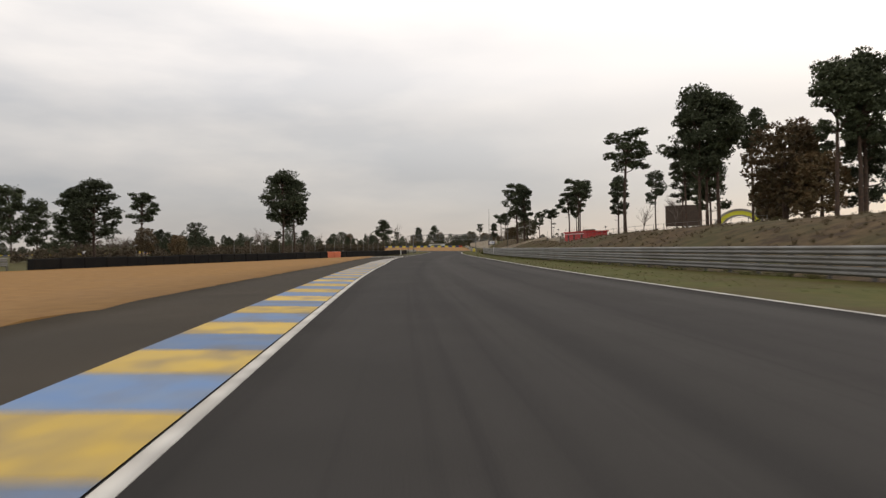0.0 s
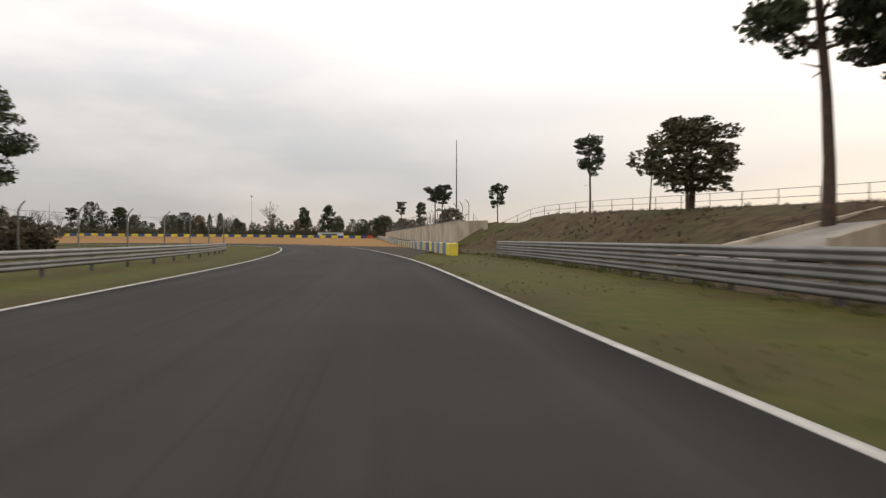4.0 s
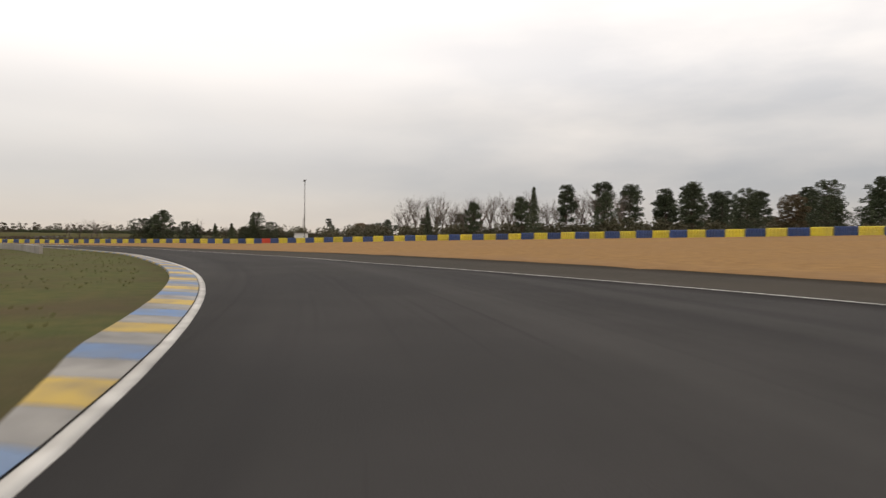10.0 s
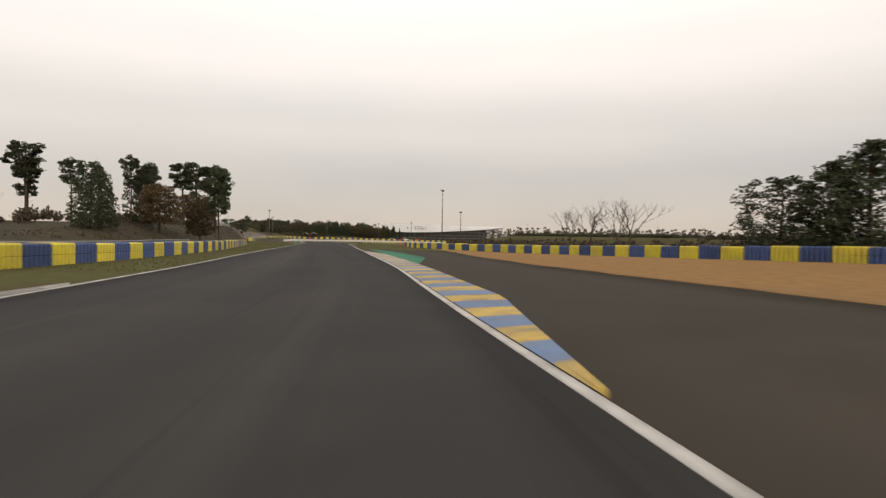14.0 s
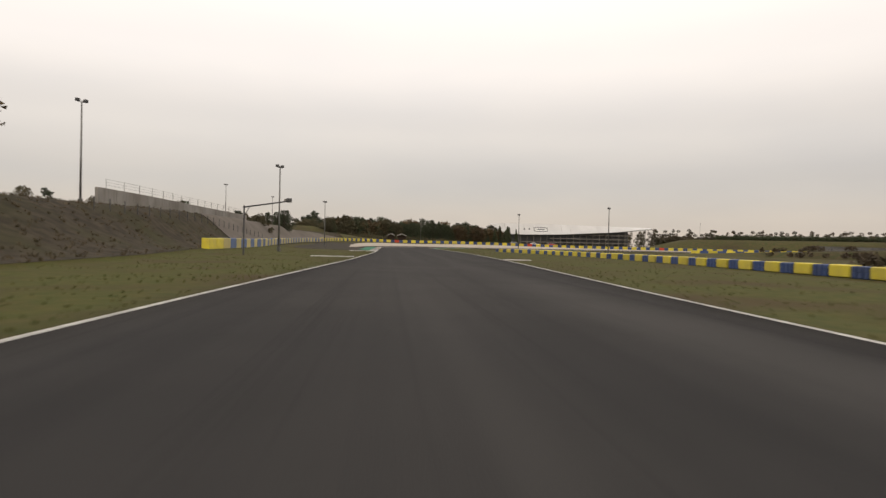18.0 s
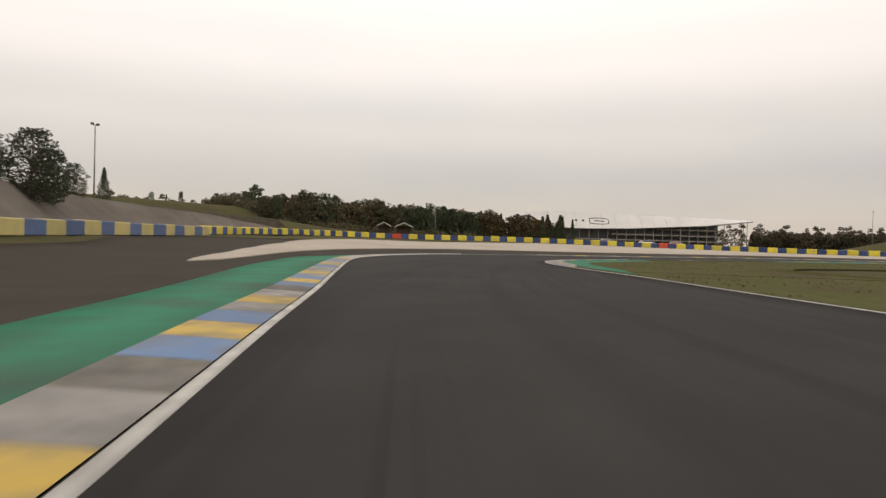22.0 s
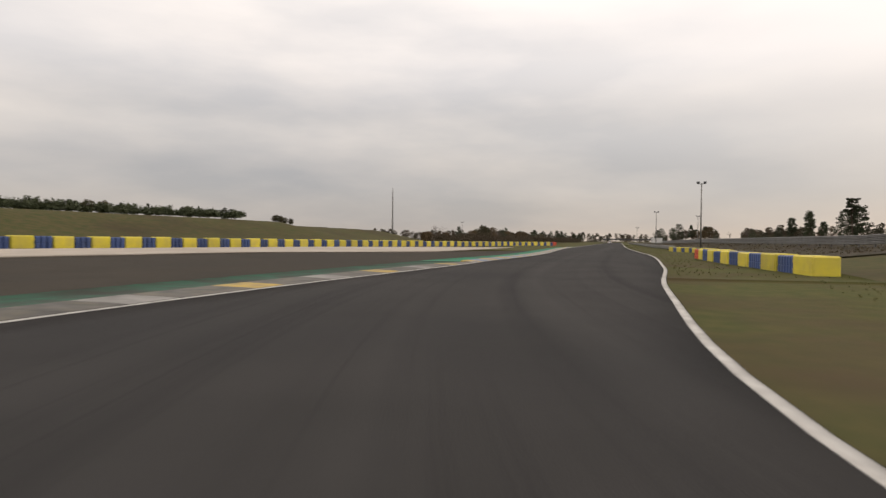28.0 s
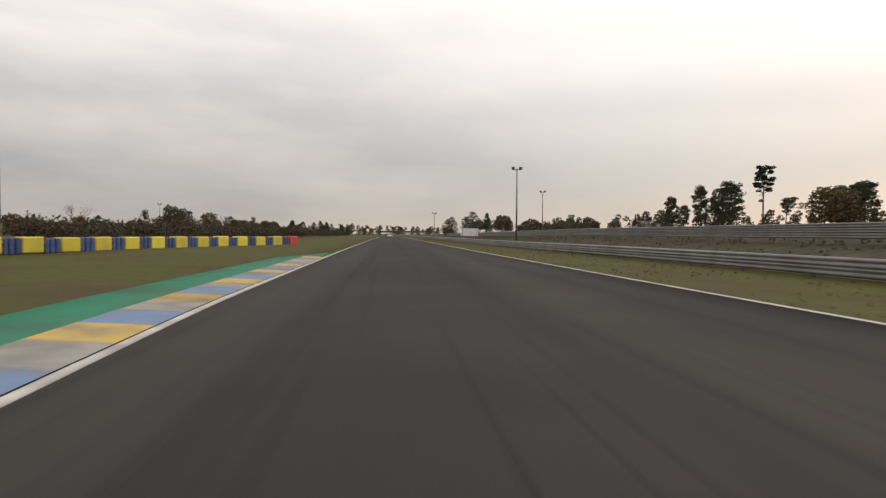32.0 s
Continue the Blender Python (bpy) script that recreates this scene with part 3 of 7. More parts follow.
# ---- ground, to the horizon ----
def build_ground():
    xs = np.concatenate([[-4500, -2500, -1500, -1100], np.arange(-900, -640, 20), np.arange(-640, 140, 4.0), np.arange(140, 400, 20), [400, 600, 1000, 2000, 4500]])
    ys = np.concatenate([[-4500, -2000, -800, -400], np.arange(-200, -40, 10), np.arange(-40, 480, 4.0), np.arange(480, 1000, 20), [1000, 1300, 2000, 4500]])
    gx, gy = np.meshgrid(xs, ys)
    gz = height(gx.ravel(), gy.ravel())
    d2 = np.full(gx.size, 1e9)
    for a in range(0, gx.size, 4000):
        q = (gx.ravel()[a:a + 4000, None] - CX[None, ::3]) ** 2 + (gy.ravel()[a:a + 4000, None] - CY[None, ::3]) ** 2
        d2[a:a + 4000] = q.min(1)
    near = np.sqrt(d2)
    uneven = np.array([noise.noise(Vector((x * 0.05, y * 0.05, 0))) for x, y in zip(gx.ravel(), gy.ravel())])
    gz = gz - 0.07 - 0.06 * np.clip((40 - near) / 10, 0, 1) + 0.05 * uneven * np.clip((near - 16) / 10, 0, 1) + 0.5 * uneven * np.clip((near - 110) / 60, 0, 1)
    # kept below the sheets of earth that lie on the infield bank
    j = np.array([np.argmin((CX - x) ** 2 + (CY - y) ** 2) for x, y in zip(gx.ravel(), gy.ravel())])
    o = -(gx.ravel() - CX[j]) * TY[j] + (gy.ravel() - CY[j]) * TX[j]
    s = SS[j]
    under = (s > 446) & (s < 785) & (o > between(s, BANK_IN) + 1.5) & (o < between(s, BANK_OUT) - 1.5) & (near < o + 6)
    gz = gz - 0.7 * under
    far = np.clip((near - 350) / 900, 0, 1)
    gz = gz * (1 - far)
    nx, ny = len(xs), len(ys)
    faces = [(j * nx + i, j * nx + i + 1, (j + 1) * nx + i + 1, (j + 1) * nx + i) for j in range(ny - 1) for i in range(nx - 1)]
    ob = mesh_object("ground", np.stack([gx.ravel(), gy.ravel(), gz], 1), faces, GRASS, smooth=True)
    tagged(ob, "wide ground of dull green and brown grass round the circuit", "ground", kind="structure")


build_ground()

# ---- the track ----
strip("road", -160, 1500, left, right, 0.0, ASPHALT, "dark grey asphalt of the race track with faint darker driving lines", "road", cross=8, follow=False)
strip("white_line_left", -160, 1500, lambda s: left(s) - 0.02, lambda s: left(s) - 0.17, 0.006, WHITE, "thin worn white line along the edge of the track", "line", cross=1, follow=False)
strip("white_line_right", -160, 1500, lambda s: right(s) + 0.02, lambda s: right(s) + 0.17, 0.006, WHITE, "thin worn white line along the edge of the track", "line", cross=1, follow=False)


# run-off surfaces beside the track
strip("runoff_start", -160, 150, lambda s: left(s), lambda s: between(s, [(-160, 8), (0, 7.0), (54, 7.0), (100, 9.5), (130, 7.0), (150, 5.9)]), -0.012, RUNOFF, "grey asphalt run-off beside the kerb", "runoff")
strip("gravel_start", -60, 118, lambda s: between(s, [(-160, 8), (0, 7.0), (54, 7.0), (100, 9.5), (118, 12.0)]), lambda s: between(s, [(-60, 45), (40, 36), (80, 22), (105, 15.5), (118, 12.5)]), -0.004, GRAVEL, "tan gravel trap between the run-off and the tyre wall", "gravel", cross=6, step=1.0, rough=0.45)
strip("runoff_bend", 200, 560, lambda s: right(s), lambda s: between(s, [(200, -2.2), (212, -4.5), (222, -7.4), (236, -9.0), (244, -10.6), (252, -12.4), (262, -13.0), (275, -11.8), (281, -11.2), (290, -13.5), (305, -17.0), (325, -18.5), (345, -19.0), (360, -17.5), (380, -15.5), (407, -13.5), (424, -12.5), (460, -9.4), (470, -10.8), (485, -11.6), (500, -10.4), (511, -9.9), (530, -11), (550, -13.5), (560, -4.5)]), -0.012, RUNOFF, "brownish asphalt run-off along the outside of the long bend", "runoff")
strip("runoff_green", 690, 905, lambda s: left(s), lambda s: between(s, [(690, 2.0), (698, 6), (706, 14.5), (716, 16.2), (740, 18.6), (755, 22.8), (762, 28.5), (772, 38.5), (780, 43), (800, 34), (806, 26), (820, 26), (842, 27), (872, 22), (890, 12.5), (905, 5.5)]), -0.016, RUNOFF, "brownish asphalt run-off outside the hairpin", "runoff", cross=8, rough=0.3)
strip("pale_strip", 749.5, 935, lambda s: between(s, [(749.5, 11.6), (752, 11.4), (758, 13.2), (765, 16.0), (775, 21.0), (785, 24.0), (793, 23), (801, 21), (808, 21.5), (815, 23), (822, 25), (842, 26), (872, 22), (890, 12.3), (915, 12.0), (935, 12.0)]),
      lambda s: between(s, [(749.5, 11.7), (752.5, 13.4), (759.5, 16.4), (766, 21), (773, 29), (782, 44), (788, 53), (800, 54), (815, 50), (830, 43), (860, 34), (900, 30), (925, 22), (935, 12.5)]), 0.03, PALE, "pale concrete strip in front of the outer barrier", "runoff", cross=8, rough=0.25)


def gravel_outer(s):
    return between(s, [(246, -11.2), (255, -13.8), (262, -15.8), (268, -18.0), (280, -24), (290, -31), (300, -39.5), (310, -52), (320, -67), (330, -88), (337, -94), (350, -83), (360, -75), (380, -65), (400, -61), (420, -55), (446, -43), (480, -35), (500, -27.5), (526, -22.5), (560, -18.2), (575, -16.5)])


def gravel_inner(s):
    return between(s, [(246, -10.8), (255, -12.0), (262, -12.6), (275, -11.6), (281, -11.2), (290, -13.5), (305, -17), (325, -18.5), (345, -19.0), (360, -17.5), (380, -15.5), (407, -13.5), (424, -12.5), (460, -9.4), (470, -10.8), (485, -11.6), (500, -10.4), (511, -9.9), (530, -11), (550, -13.5), (575, -16.2)])


strip("gravel_museum", 248, 572, gravel_inner, gravel_outer, -0.004, GRAVEL, "broad tan gravel trap outside the long bend, rising to the barrier", "gravel", cross=14, step=1.0, rough=0.45)

# grass next to the track: mown verges a little greener than the ground
strip("verge_right_start", -160, 214, lambda s: right(s), lambda s: between(s, [(-160, -15), (0, -14.8), (21, -14.5), (58, -11.8), (80, -10.3), (99, -9.3), (131, -8.2), (150, -8.2), (214, -9.2)]), -0.02, VERGE, "short green verge between white line and guard rail", "grass", cross=3)
strip("verge_left_museum", 130, 480, lambda s: left(s), lambda s: left(s) + 22, -0.02, VERGE, "green infield grass inside the long bend", "grass", cross=8)
strip("verge_left_straight", 480, 706, lambda s: left(s), lambda s: between(s, [(480, 15), (560, 14.5), (640, 14.5), (660, 16.8), (680, 16.8), (716, 19.5), (740, 22.2), (748, 25)]), -0.03, VERGE, "green and brown grass beside the straight", "grass", cross=8)
strip("verge_right_straight", 555, 757, lambda s: right(s), lambda s: right(s) - 14, -0.034, VERGE, "green and brown grass beside the straight", "grass", cross=8)
strip("verge_hairpin", 754, 850, lambda s: right(s), lambda s: right(s) - 15, -0.02, VERGE, "green grass inside the hairpin", "grass", cross=5)
strip("verge_right_back", 850, 1500, lambda s: right(s), lambda s: right(s) - 7.0, -0.027, VERGE, "green verge beside the back straight", "grass", cross=4)
strip("verge_left_back", 905, 1500, lambda s: left(s), lambda s: left(s) + 16, -0.02, VERGE, "green verge beside the back straight", "grass", cross=4)

# green painted aprons behind the kerbs
strip("green_apron_entry", 695, 768, lambda s: left(s) + 0.9, lambda s: left(s) + between(s, [(695, 1.0), (699, 1.9), (705, 2.7), (713, 3.3), (725, 3.2), (736, 3.3), (748, 3.8), (758, 3.6), (764, 1.9), (768, 0.9)]), -0.006, GREEN, "worn green painted apron behind the kerb", "apron", cross=2)
strip("green_apron_hairpin", 774, 862, lambda s: left(s) + 0.2, lambda s: left(s) + between(s, [(774, 0.8), (784, 2.6), (800, 3.4), (815, 3.8), (848, 3.6), (862, 3.5)]), -0.006, WORN_GREEN, "faded green painted apron worn down to the asphalt", "apron", cross=2)
strip("green_apron_exit", 862, 960, lambda s: left(s) + 0.2, lambda s: left(s) + between(s, [(862, 3.5), (880, 2.85), (930, 2.6), (952, 2.4), (960, 0.5)]), -0.006, GREEN, "worn green painted apron behind the exit kerb", "apron", cross=2)
strip("green_apron_right", 512, 562, lambda s: right(s) - 1.3, lambda s: right(s) - between(s, [(512, 1.6), (525, 3.7), (546, 3.4), (562, 1.6)]), -0.006, GREEN, "worn green painted apron behind the kerb", "apron", cross=2)
strip("green_apron_inner", 752, 783, lambda s: right(s) - 0.9, lambda s: right(s) - between(s, [(752, 1.1), (757, 2.3), (768, 2.8), (776, 4.0), (780, 3.8), (783, 1.2)]), -0.006, GREEN, "worn green painted apron inside the hairpin", "apron", cross=2)
strip("green_apron_inner", 800, 823, lambda s: right(s) - 0.7, lambda s: right(s) - between(s, [(800, 0.9), (808, 2.2), (814, 3.8), (819, 3.0), (823, 0.9)]), -0.006, GREEN, "worn green painted apron inside the hairpin", "apron", cross=2)

# brown litter and dry grass on the banks
strip("bank_right", -160, 236, lambda s: between(s, [(-160, -15), (0, -14.8), (21, -14.5), (58, -11.8), (80, -10.3), (99, -9.3), (131, -8.2), (150, -8.2), (236, -9.5)]), lambda s: between(s, [(-160, -60), (200, -60), (222, -45), (236, -10)]), -0.01, LITTER, "brown bank of dry grass and pine litter", "bank", cross=16)
strip("bank_left", 440, 786, lambda s: between(s, BANK_IN), lambda s: between(s, BANK_OUT), -0.015, LITTER2, "grey-brown bank of dry grass and earth", "bank", cross=36)
strip("bank_slope", 688, 786, lambda s: between(s, [(688, 17.3), (716, 20.2), (740, 23.0), (760, 30.0), (772, 45.0), (779, 53.5), (786, 61.5)]), lambda s: between(s, [(688, 25.5), (716, 26.8), (740, 30.6), (760, 38.5), (772, 54.0), (779, 62.5), (786, 68.0)]), 0.12, GREY_SLOPE, "smooth grey slope of bare trodden earth above the block wall", "slope", cross=14, step=1.0, rough=0.3)
strip("bank_back", 880, 1400, lambda s: right(s) - 7.0, lambda s: right(s) - 50, -0.01, LITTER2, "grey-brown bank of dry grass above the back straight", "bank", cross=10, step=4)


# ---- kerbs: every painted block a piece ----
def kerb(name, label, side, s0, s1, width, colours, length=1.15, taper=6.0, taper_end=None):
    """A kerb of slightly sloped blocks outside the white line; side 1 is left, -1 right."""
    edge = left if side > 0 else right
    parent = thing(name, label, "kerb", *place((s0 + s1) / 2, float(edge((s0 + s1) / 2))), kind="structure")
    count = max(1, round((s1 - s0) / length))
    length = (s1 - s0) / count
    inv = Matrix.Translation(-parent.location)
    for k in range(count):
        a, b = s0 + k * length, s0 + (k + 1) * length - 0.02
        w = [width * min(1, (q - s0 + 0.3) / taper, (s1 - q + 0.3) / (taper_end or taper)) for q in (a, b)]
        v = []
        for q, ww in ((a, w[0]), (b, w[1])):
            for u, z in ((0.0, 0.012), (0.35, 0.035), (1.0, 0.06)):
                x, y = place(q, float(edge(q)) + side * ww * u)
                v.append(inv @ Vector((x, y, z)))
            x, y = place(q, float(edge(q)) + side * ww * 1.02)
            v.append(inv @ Vector((x, y, -0.05)))
        f = [(0, 1, 5, 4), (1, 2, 6, 5), (2, 3, 7, 6), (0, 3, 2, 1), (4, 5, 6, 7)]
        if side > 0:
            f = [tuple(reversed(q)) for q in f]
        mesh_object("kerb_block", v, f, colours[k % len(colours)], parent)
    return parent


BY = (KERB_Y, KERB_B)
kerb("kerb_start", "blue and yellow painted kerb on the exit of the bend", 1, -12, 58, 1.5, (KERB_Y, KERB_B), 1.5, 6, 0.1)
kerb("kerb_start_end", "pale grey worn end of the kerb", 1, 58, 92, 1.5, (KERB_G, KERB_W), 1.5, 0.1, 30)
kerb("kerb_museum", "blue and yellow kerb inside the long left bend", 1, 266, 322, 1.1, (KERB_B, KERB_G, KERB_Y, KERB_G), 0.9)
kerb("kerb_museum_apex", "worn blue and yellow kerb at the apex of the long bend", 1, 322, 362, 1.5, (KERB_B, KERB_Y, KERB_G, KERB_B, KERB_G), 0.8, 3)
kerb("kerb_museum_exit", "worn grey, blue and yellow kerb inside the bend's exit", 1, 362, 450, 0.8, (KERB_G, KERB_B, KERB_G, KERB_Y), 1.0, 6, 0.1)
kerb("kerb_museum_exit_end", "pale worn concrete end of the inside kerb", 1, 450, 494, 0.62, (KERB_W, KERB_G, KERB_G), 1.4, 0.1, 8)
kerb("kerb_exit_right", "blue and yellow kerb on the outside of the bend's exit", -1, 482, 515, 1.25, (KERB_Y, KERB_B), 1.3, 9, 0.1)
kerb("kerb_exit_right_end", "pale worn concrete end of the kerb", -1, 515, 547, 1.25, (KERB_G, KERB_W, KERB_G, KERB_Y), 1.3, 0.1, 16)
kerb("kerb_entry_start", "white painted start of the kerb before the hairpin", 1, 686.5, 694, 0.95, (KERB_W,), 1.3, 4, 0.1)
kerb("kerb_entry", "blue, yellow and grey kerb before the hairpin", 1, 694, 742, 0.95, (KERB_Y, KERB_B, KERB_G, KERB_Y, KERB_G, KERB_D, KERB_B), 1.3, 0.1, 0.1)
kerb("kerb_entry_worn", "worn grey kerb with remains of yellow and blue paint", 1, 742, 758, 0.95, (KERB_G, KERB_Y, KERB_G, KERB_G, KERB_B), 1.3, 0.1, 0.1)
kerb("kerb_entry_end", "pale worn concrete end of the kerb before the hairpin", 1, 758, 776, 0.95, (KERB_W,), 1.3, 0.1, 16)
kerb("kerb_hairpin", "blue and yellow kerb inside the hairpin", -1, 757, 782, 1.0, (KERB_Y, KERB_G, KERB_B, KERB_G), 0.9, 3)
kerb("kerb_hairpin_second", "worn kerb at the second apex of the hairpin", -1, 804, 828, 0.8, (KERB_G, KERB_B, KERB_G, KERB_Y), 0.9, 3)
kerb("kerb_hairpin_exit", "worn blue, yellow and grey kerb on the exit of the hairpin", 1, 782, 862, 1.1, (KERB_D, KERB_G, KERB_D, KERB_D, KERB_Y, KERB_D), 1.3)
kerb("kerb_back_straight", "blue and yellow kerb at the start of the back straight", 1, 862, 952, 1.0, (KERB_Y, KERB_B, KERB_G), 1.4, 0.1)


def slab(s, o0, o1, length=1.3):
    ss = np.array([s, s + length])
    x0, y0 = place(ss, np.array([o0, o0]))
    x1, y1 = place(ss, np.array([o1, o1]))
    bm = bmesh.new()
    lo = [bm.verts.new((x, y, -0.15)) for x, y in ((x0[0], y0[0]), (x1[0], y1[0]), (x1[1], y1[1]), (x0[1], y0[1]))]
    hi = [bm.verts.new((v.co.x, v.co.y, 0.03)) for v in lo]
    bm.faces.new(hi)
    bm.faces.new(lo[::-1])
    for k in range(4):
        bm.faces.new((lo[k], lo[(k + 1) % 4], hi[(k + 1) % 4], hi[k]))
    bmesh.ops.recalc_face_normals(bm, faces=bm.faces)
    ob = part("marker_slab", bm, WHITE)
    tagged(ob, "flat white slab lying across the verge", "slab", "white slabs in the verge")


# flat white bars across the verge, each starting near the track edge
slab(102.5, 4.9, 10.0)
slab(653.5, 2.7, 6.2)
slab(689, 1.7, 5.0)
slab(652.5, -9.8, -11.9)


# ---- barriers ----
def ribbed_block(length, high, deep, columns):
    """A moulded block with rounded upright ribs and deep slots between them in front, flat behind."""
    bm = bmesh.new()
    outline = []
    w = length / columns
    for c in range(columns):
        x0 = -length / 2 + w * c
        for u, d in ((0.07, 0.14), (0.10, 0.05), (0.24, 0.0), (0.76, 0.0), (0.90, 0.05), (0.93, 0.14)):
            outline.append((x0 + w * u, deep / 2 - d))
    outline += [(length / 2, -deep / 2), (-length / 2, -deep / 2)]
    rings = [[bm.verts.new((x * (1 - i * 0.2), y - (i if y > 0 else 0), z)) for x, y in outline] for z, i in ((0.0, 0.03), (0.05 * high, 0.0), (0.47 * high, 0.0), (0.5 * high, 0.035), (0.53 * high, 0.0), (0.93 * high, 0.0), (high, 0.06))]
    n = len(outline)
    for a, b in zip(rings, rings[1:]):
        for k in range(n):
            bm.faces.new((a[k], a[(k + 1) % n], b[(k + 1) % n], b[k]))
    bm.faces.new(rings[-1])
    bmesh.ops.recalc_face_normals(bm, faces=bm.faces)
    me = bpy.data.meshes.new("block")
    bm.to_mesh(me)
    bm.free()
    return me


def smooth_block(length, high, deep, bevel=0.06):
    bm = bmesh.new()
    box(bm, -length / 2, length / 2, -deep / 2, deep / 2, 0, high, bevel=bevel)
    me = bpy.data.meshes.new("block")
    bm.to_mesh(me)
    bm.free()
    return me


def panel_block(length, high, deep):
    """A foam block in a sheet cover: sagging top, belt grooves across the front."""
    bm = bmesh.new()
    box(bm, -length / 2, length / 2, -deep / 2, deep / 2, 0.03, high, bevel=0.07)
    for z in (0.30, 0.66):
        box(bm, -length / 2 - 0.004, length / 2 + 0.004, deep / 2 - 0.02, deep / 2 + 0.012, z * high, z * high + 0.05)
    me = bpy.data.meshes.new("block")
    bm.to_mesh(me)
    bm.free()
    return me


def with_material(me, mat):
    me2 = me.copy()
    me2.materials.clear()
    me2.materials.append(mat)
    return me2


def curve_points(points, step):
    """Even points along a smooth curve through points, with headings."""
    p = np.array(points, float)
    d = np.concatenate([[0], np.cumsum(np.hypot(*np.diff(p, axis=0).T))])
    fine = np.arange(0, d[-1], 0.25)
    fx, fy = spline(d, p[:, 0], fine), spline(d, p[:, 1], fine)
    run = np.concatenate([[0], np.cumsum(np.hypot(np.diff(fx), np.diff(fy)))])
    at = np.arange(step / 2, run[-1], step)
    x, y = np.interp(at, run, fx), np.interp(at, run, fy)
    ahead, back = np.minimum(at + 0.5, run[-1]), np.maximum(at - 0.5, 0)
    ang = np.arctan2(np.interp(ahead, run, fy) - np.interp(back, run, fy), np.interp(ahead, run, fx) - np.interp(back, run, fx))
    return x, y, ang


def barrier(name, label, points, step, pattern, face, special=(), sink=0.12, jitter=0.03, tall=1.0):
    """A row of blocks along a curve; face 1: the front looks to the left of the way along it."""
    x, y, a = curve_points(points, step)
    z = height(x, y)
    pad = np.pad(z, 6, mode="edge")
    z = np.convolve(pad, np.ones(13) / 13, "valid")
    i0 = len(x) // 2
    parent = thing(name, label, "barrier", float(x[i0]), float(y[i0]), float(z[i0]))
    inv = Matrix.Translation(-parent.location)
    rnd = random.Random(len(x))
    for k in range(len(x)):
        me, nm = pattern[k % len(pattern)]
        for at, other in special:
            if k == at or k == len(x) + at:
                me, nm = other
        m = pose(float(x[k]), float(y[k]), float(z[k]) - sink, 0, 0, math.degrees(a[k]) + (0 if face > 0 else 180) + rnd.uniform(-1.2, 1.2))
        m = inv @ m @ Matrix.Translation((0, rnd.uniform(-jitter, jitter), 0)) @ Matrix.Diagonal((1, 1, tall * rnd.uniform(0.96, 1.04), 1))
        shared(nm, me, m, parent)
    return parent


RIB = ribbed_block(2.15, 1.0, 1.0, 6)
RIB_Y, RIB_B, RIB_R = (with_material(RIB, m) for m in (YELLOW, BLUE, RED))
WIDE_Y = with_material(panel_block(2.18, 1.04, 1.05), YELLOW)
PAN = panel_block(1.66, 1.02, 0.75)
PAN2 = ribbed_block(1.42, 0.97, 0.7, 3)
PAN_Y, PAN_B, PAN_R = with_material(PAN, YELLOW), with_material(PAN2, BLUE), with_material(PAN, RED)
FOAM = smooth_block(2.97, 1.08, 0.7)
FOAM_Y, FOAM_B, FOAM_R, FOAM_Y2 = (with_material(FOAM, m) for m in (PALE_YELLOW, MID_BLUE, RED, YELLOW))
TYRE = panel_block(2.42, 1.06, 0.9)
STRIPE = panel_block(0.34, 1.08, 0.95)
TYRE_K, TYRE_O = (with_material(TYRE, m) for m in (BLACK, ORANGE))
TYRE_W = with_material(STRIPE, WHITE)

barrier("tyre_wall", "long low wall of black rubber tyre stacks with orange and white blocks", [(-34, 55), (-30, 67), (-26, 80), (-18, 106), (-13, 126), (-10, 140), (-8.8, 152)], 2.42,
        [(TYRE_K, "tyre_block")], -1, [(21, (TYRE_O, "orange_block")), (22, (TYRE_O, "orange_block")), (-4, (TYRE_W, "white_block"))])
barrier("painted_wall", "low wall of smooth blocks painted faded yellow and blue, red at its end", [(9.8, 206), (10.8, 224), (11, 243), (11.8, 262), (12.6, 290), (13.2, 330), (13.8, 370), (14, 398)], 3.0,
        [(FOAM_Y, "yellow_block"), (FOAM_B, "blue_block")], 1, [(0, (FOAM_Y2, "yellow_block")), (6, (FOAM_Y2, "yellow_block")), (-1, (FOAM_R, "red_block"))])
barrier("bend_barrier", "long barrier of ribbed blue and yellow plastic blocks behind the gravel", [(12, 402), (-20, 402.5), (-60, 401), (-95, 398), (-130, 387), (-160, 373), (-187, 355), (-210, 339), (-236, 321), (-262, 303), (-280, 287), (-291, 279.7), (-296.6, 276.6)], 2.2,
        [(RIB_Y, "yellow_block"), (RIB_B, "blue_block")], 1, [(98, (RIB_R, "red_block")), (-1, (RIB_R, "red_block")), (0, (RIB_R, "red_block"))])
barrier("infield_barrier", "row of ribbed blue and yellow plastic blocks on the grass", [(-183.5, 303.3), (-196, 298.5), (-216, 289.5), (-240, 276.5), (-262, 263), (-278.2, 253.2)], 2.2,
        [(RIB_B, "blue_block"), (RIB_Y, "yellow_block")], -1)
barrier("straight_barrier_right", "row of yellow covered blocks and blue ribbed blocks beside the straight", [(-309, 277), (-340, 261), (-364, 247), (-384, 233), (-396, 222)], 1.62,
        [(PAN_Y, "yellow_block"), (PAN_B, "blue_block")], 1, tall=0.66)
barrier("straight_barrier_left", "row of smooth faded yellow and blue blocks below the bank", [(-334, 216.4), (-350, 207), (-380, 186.5), (-402, 172), (-426, 157.5), (-452, 144)], 2.6,
        [(FOAM_Y, "yellow_block"), (FOAM_B, "blue_block")], -1, [(0, (FOAM_Y2, "yellow_block")), (1, (FOAM_Y2, "yellow_block"))])
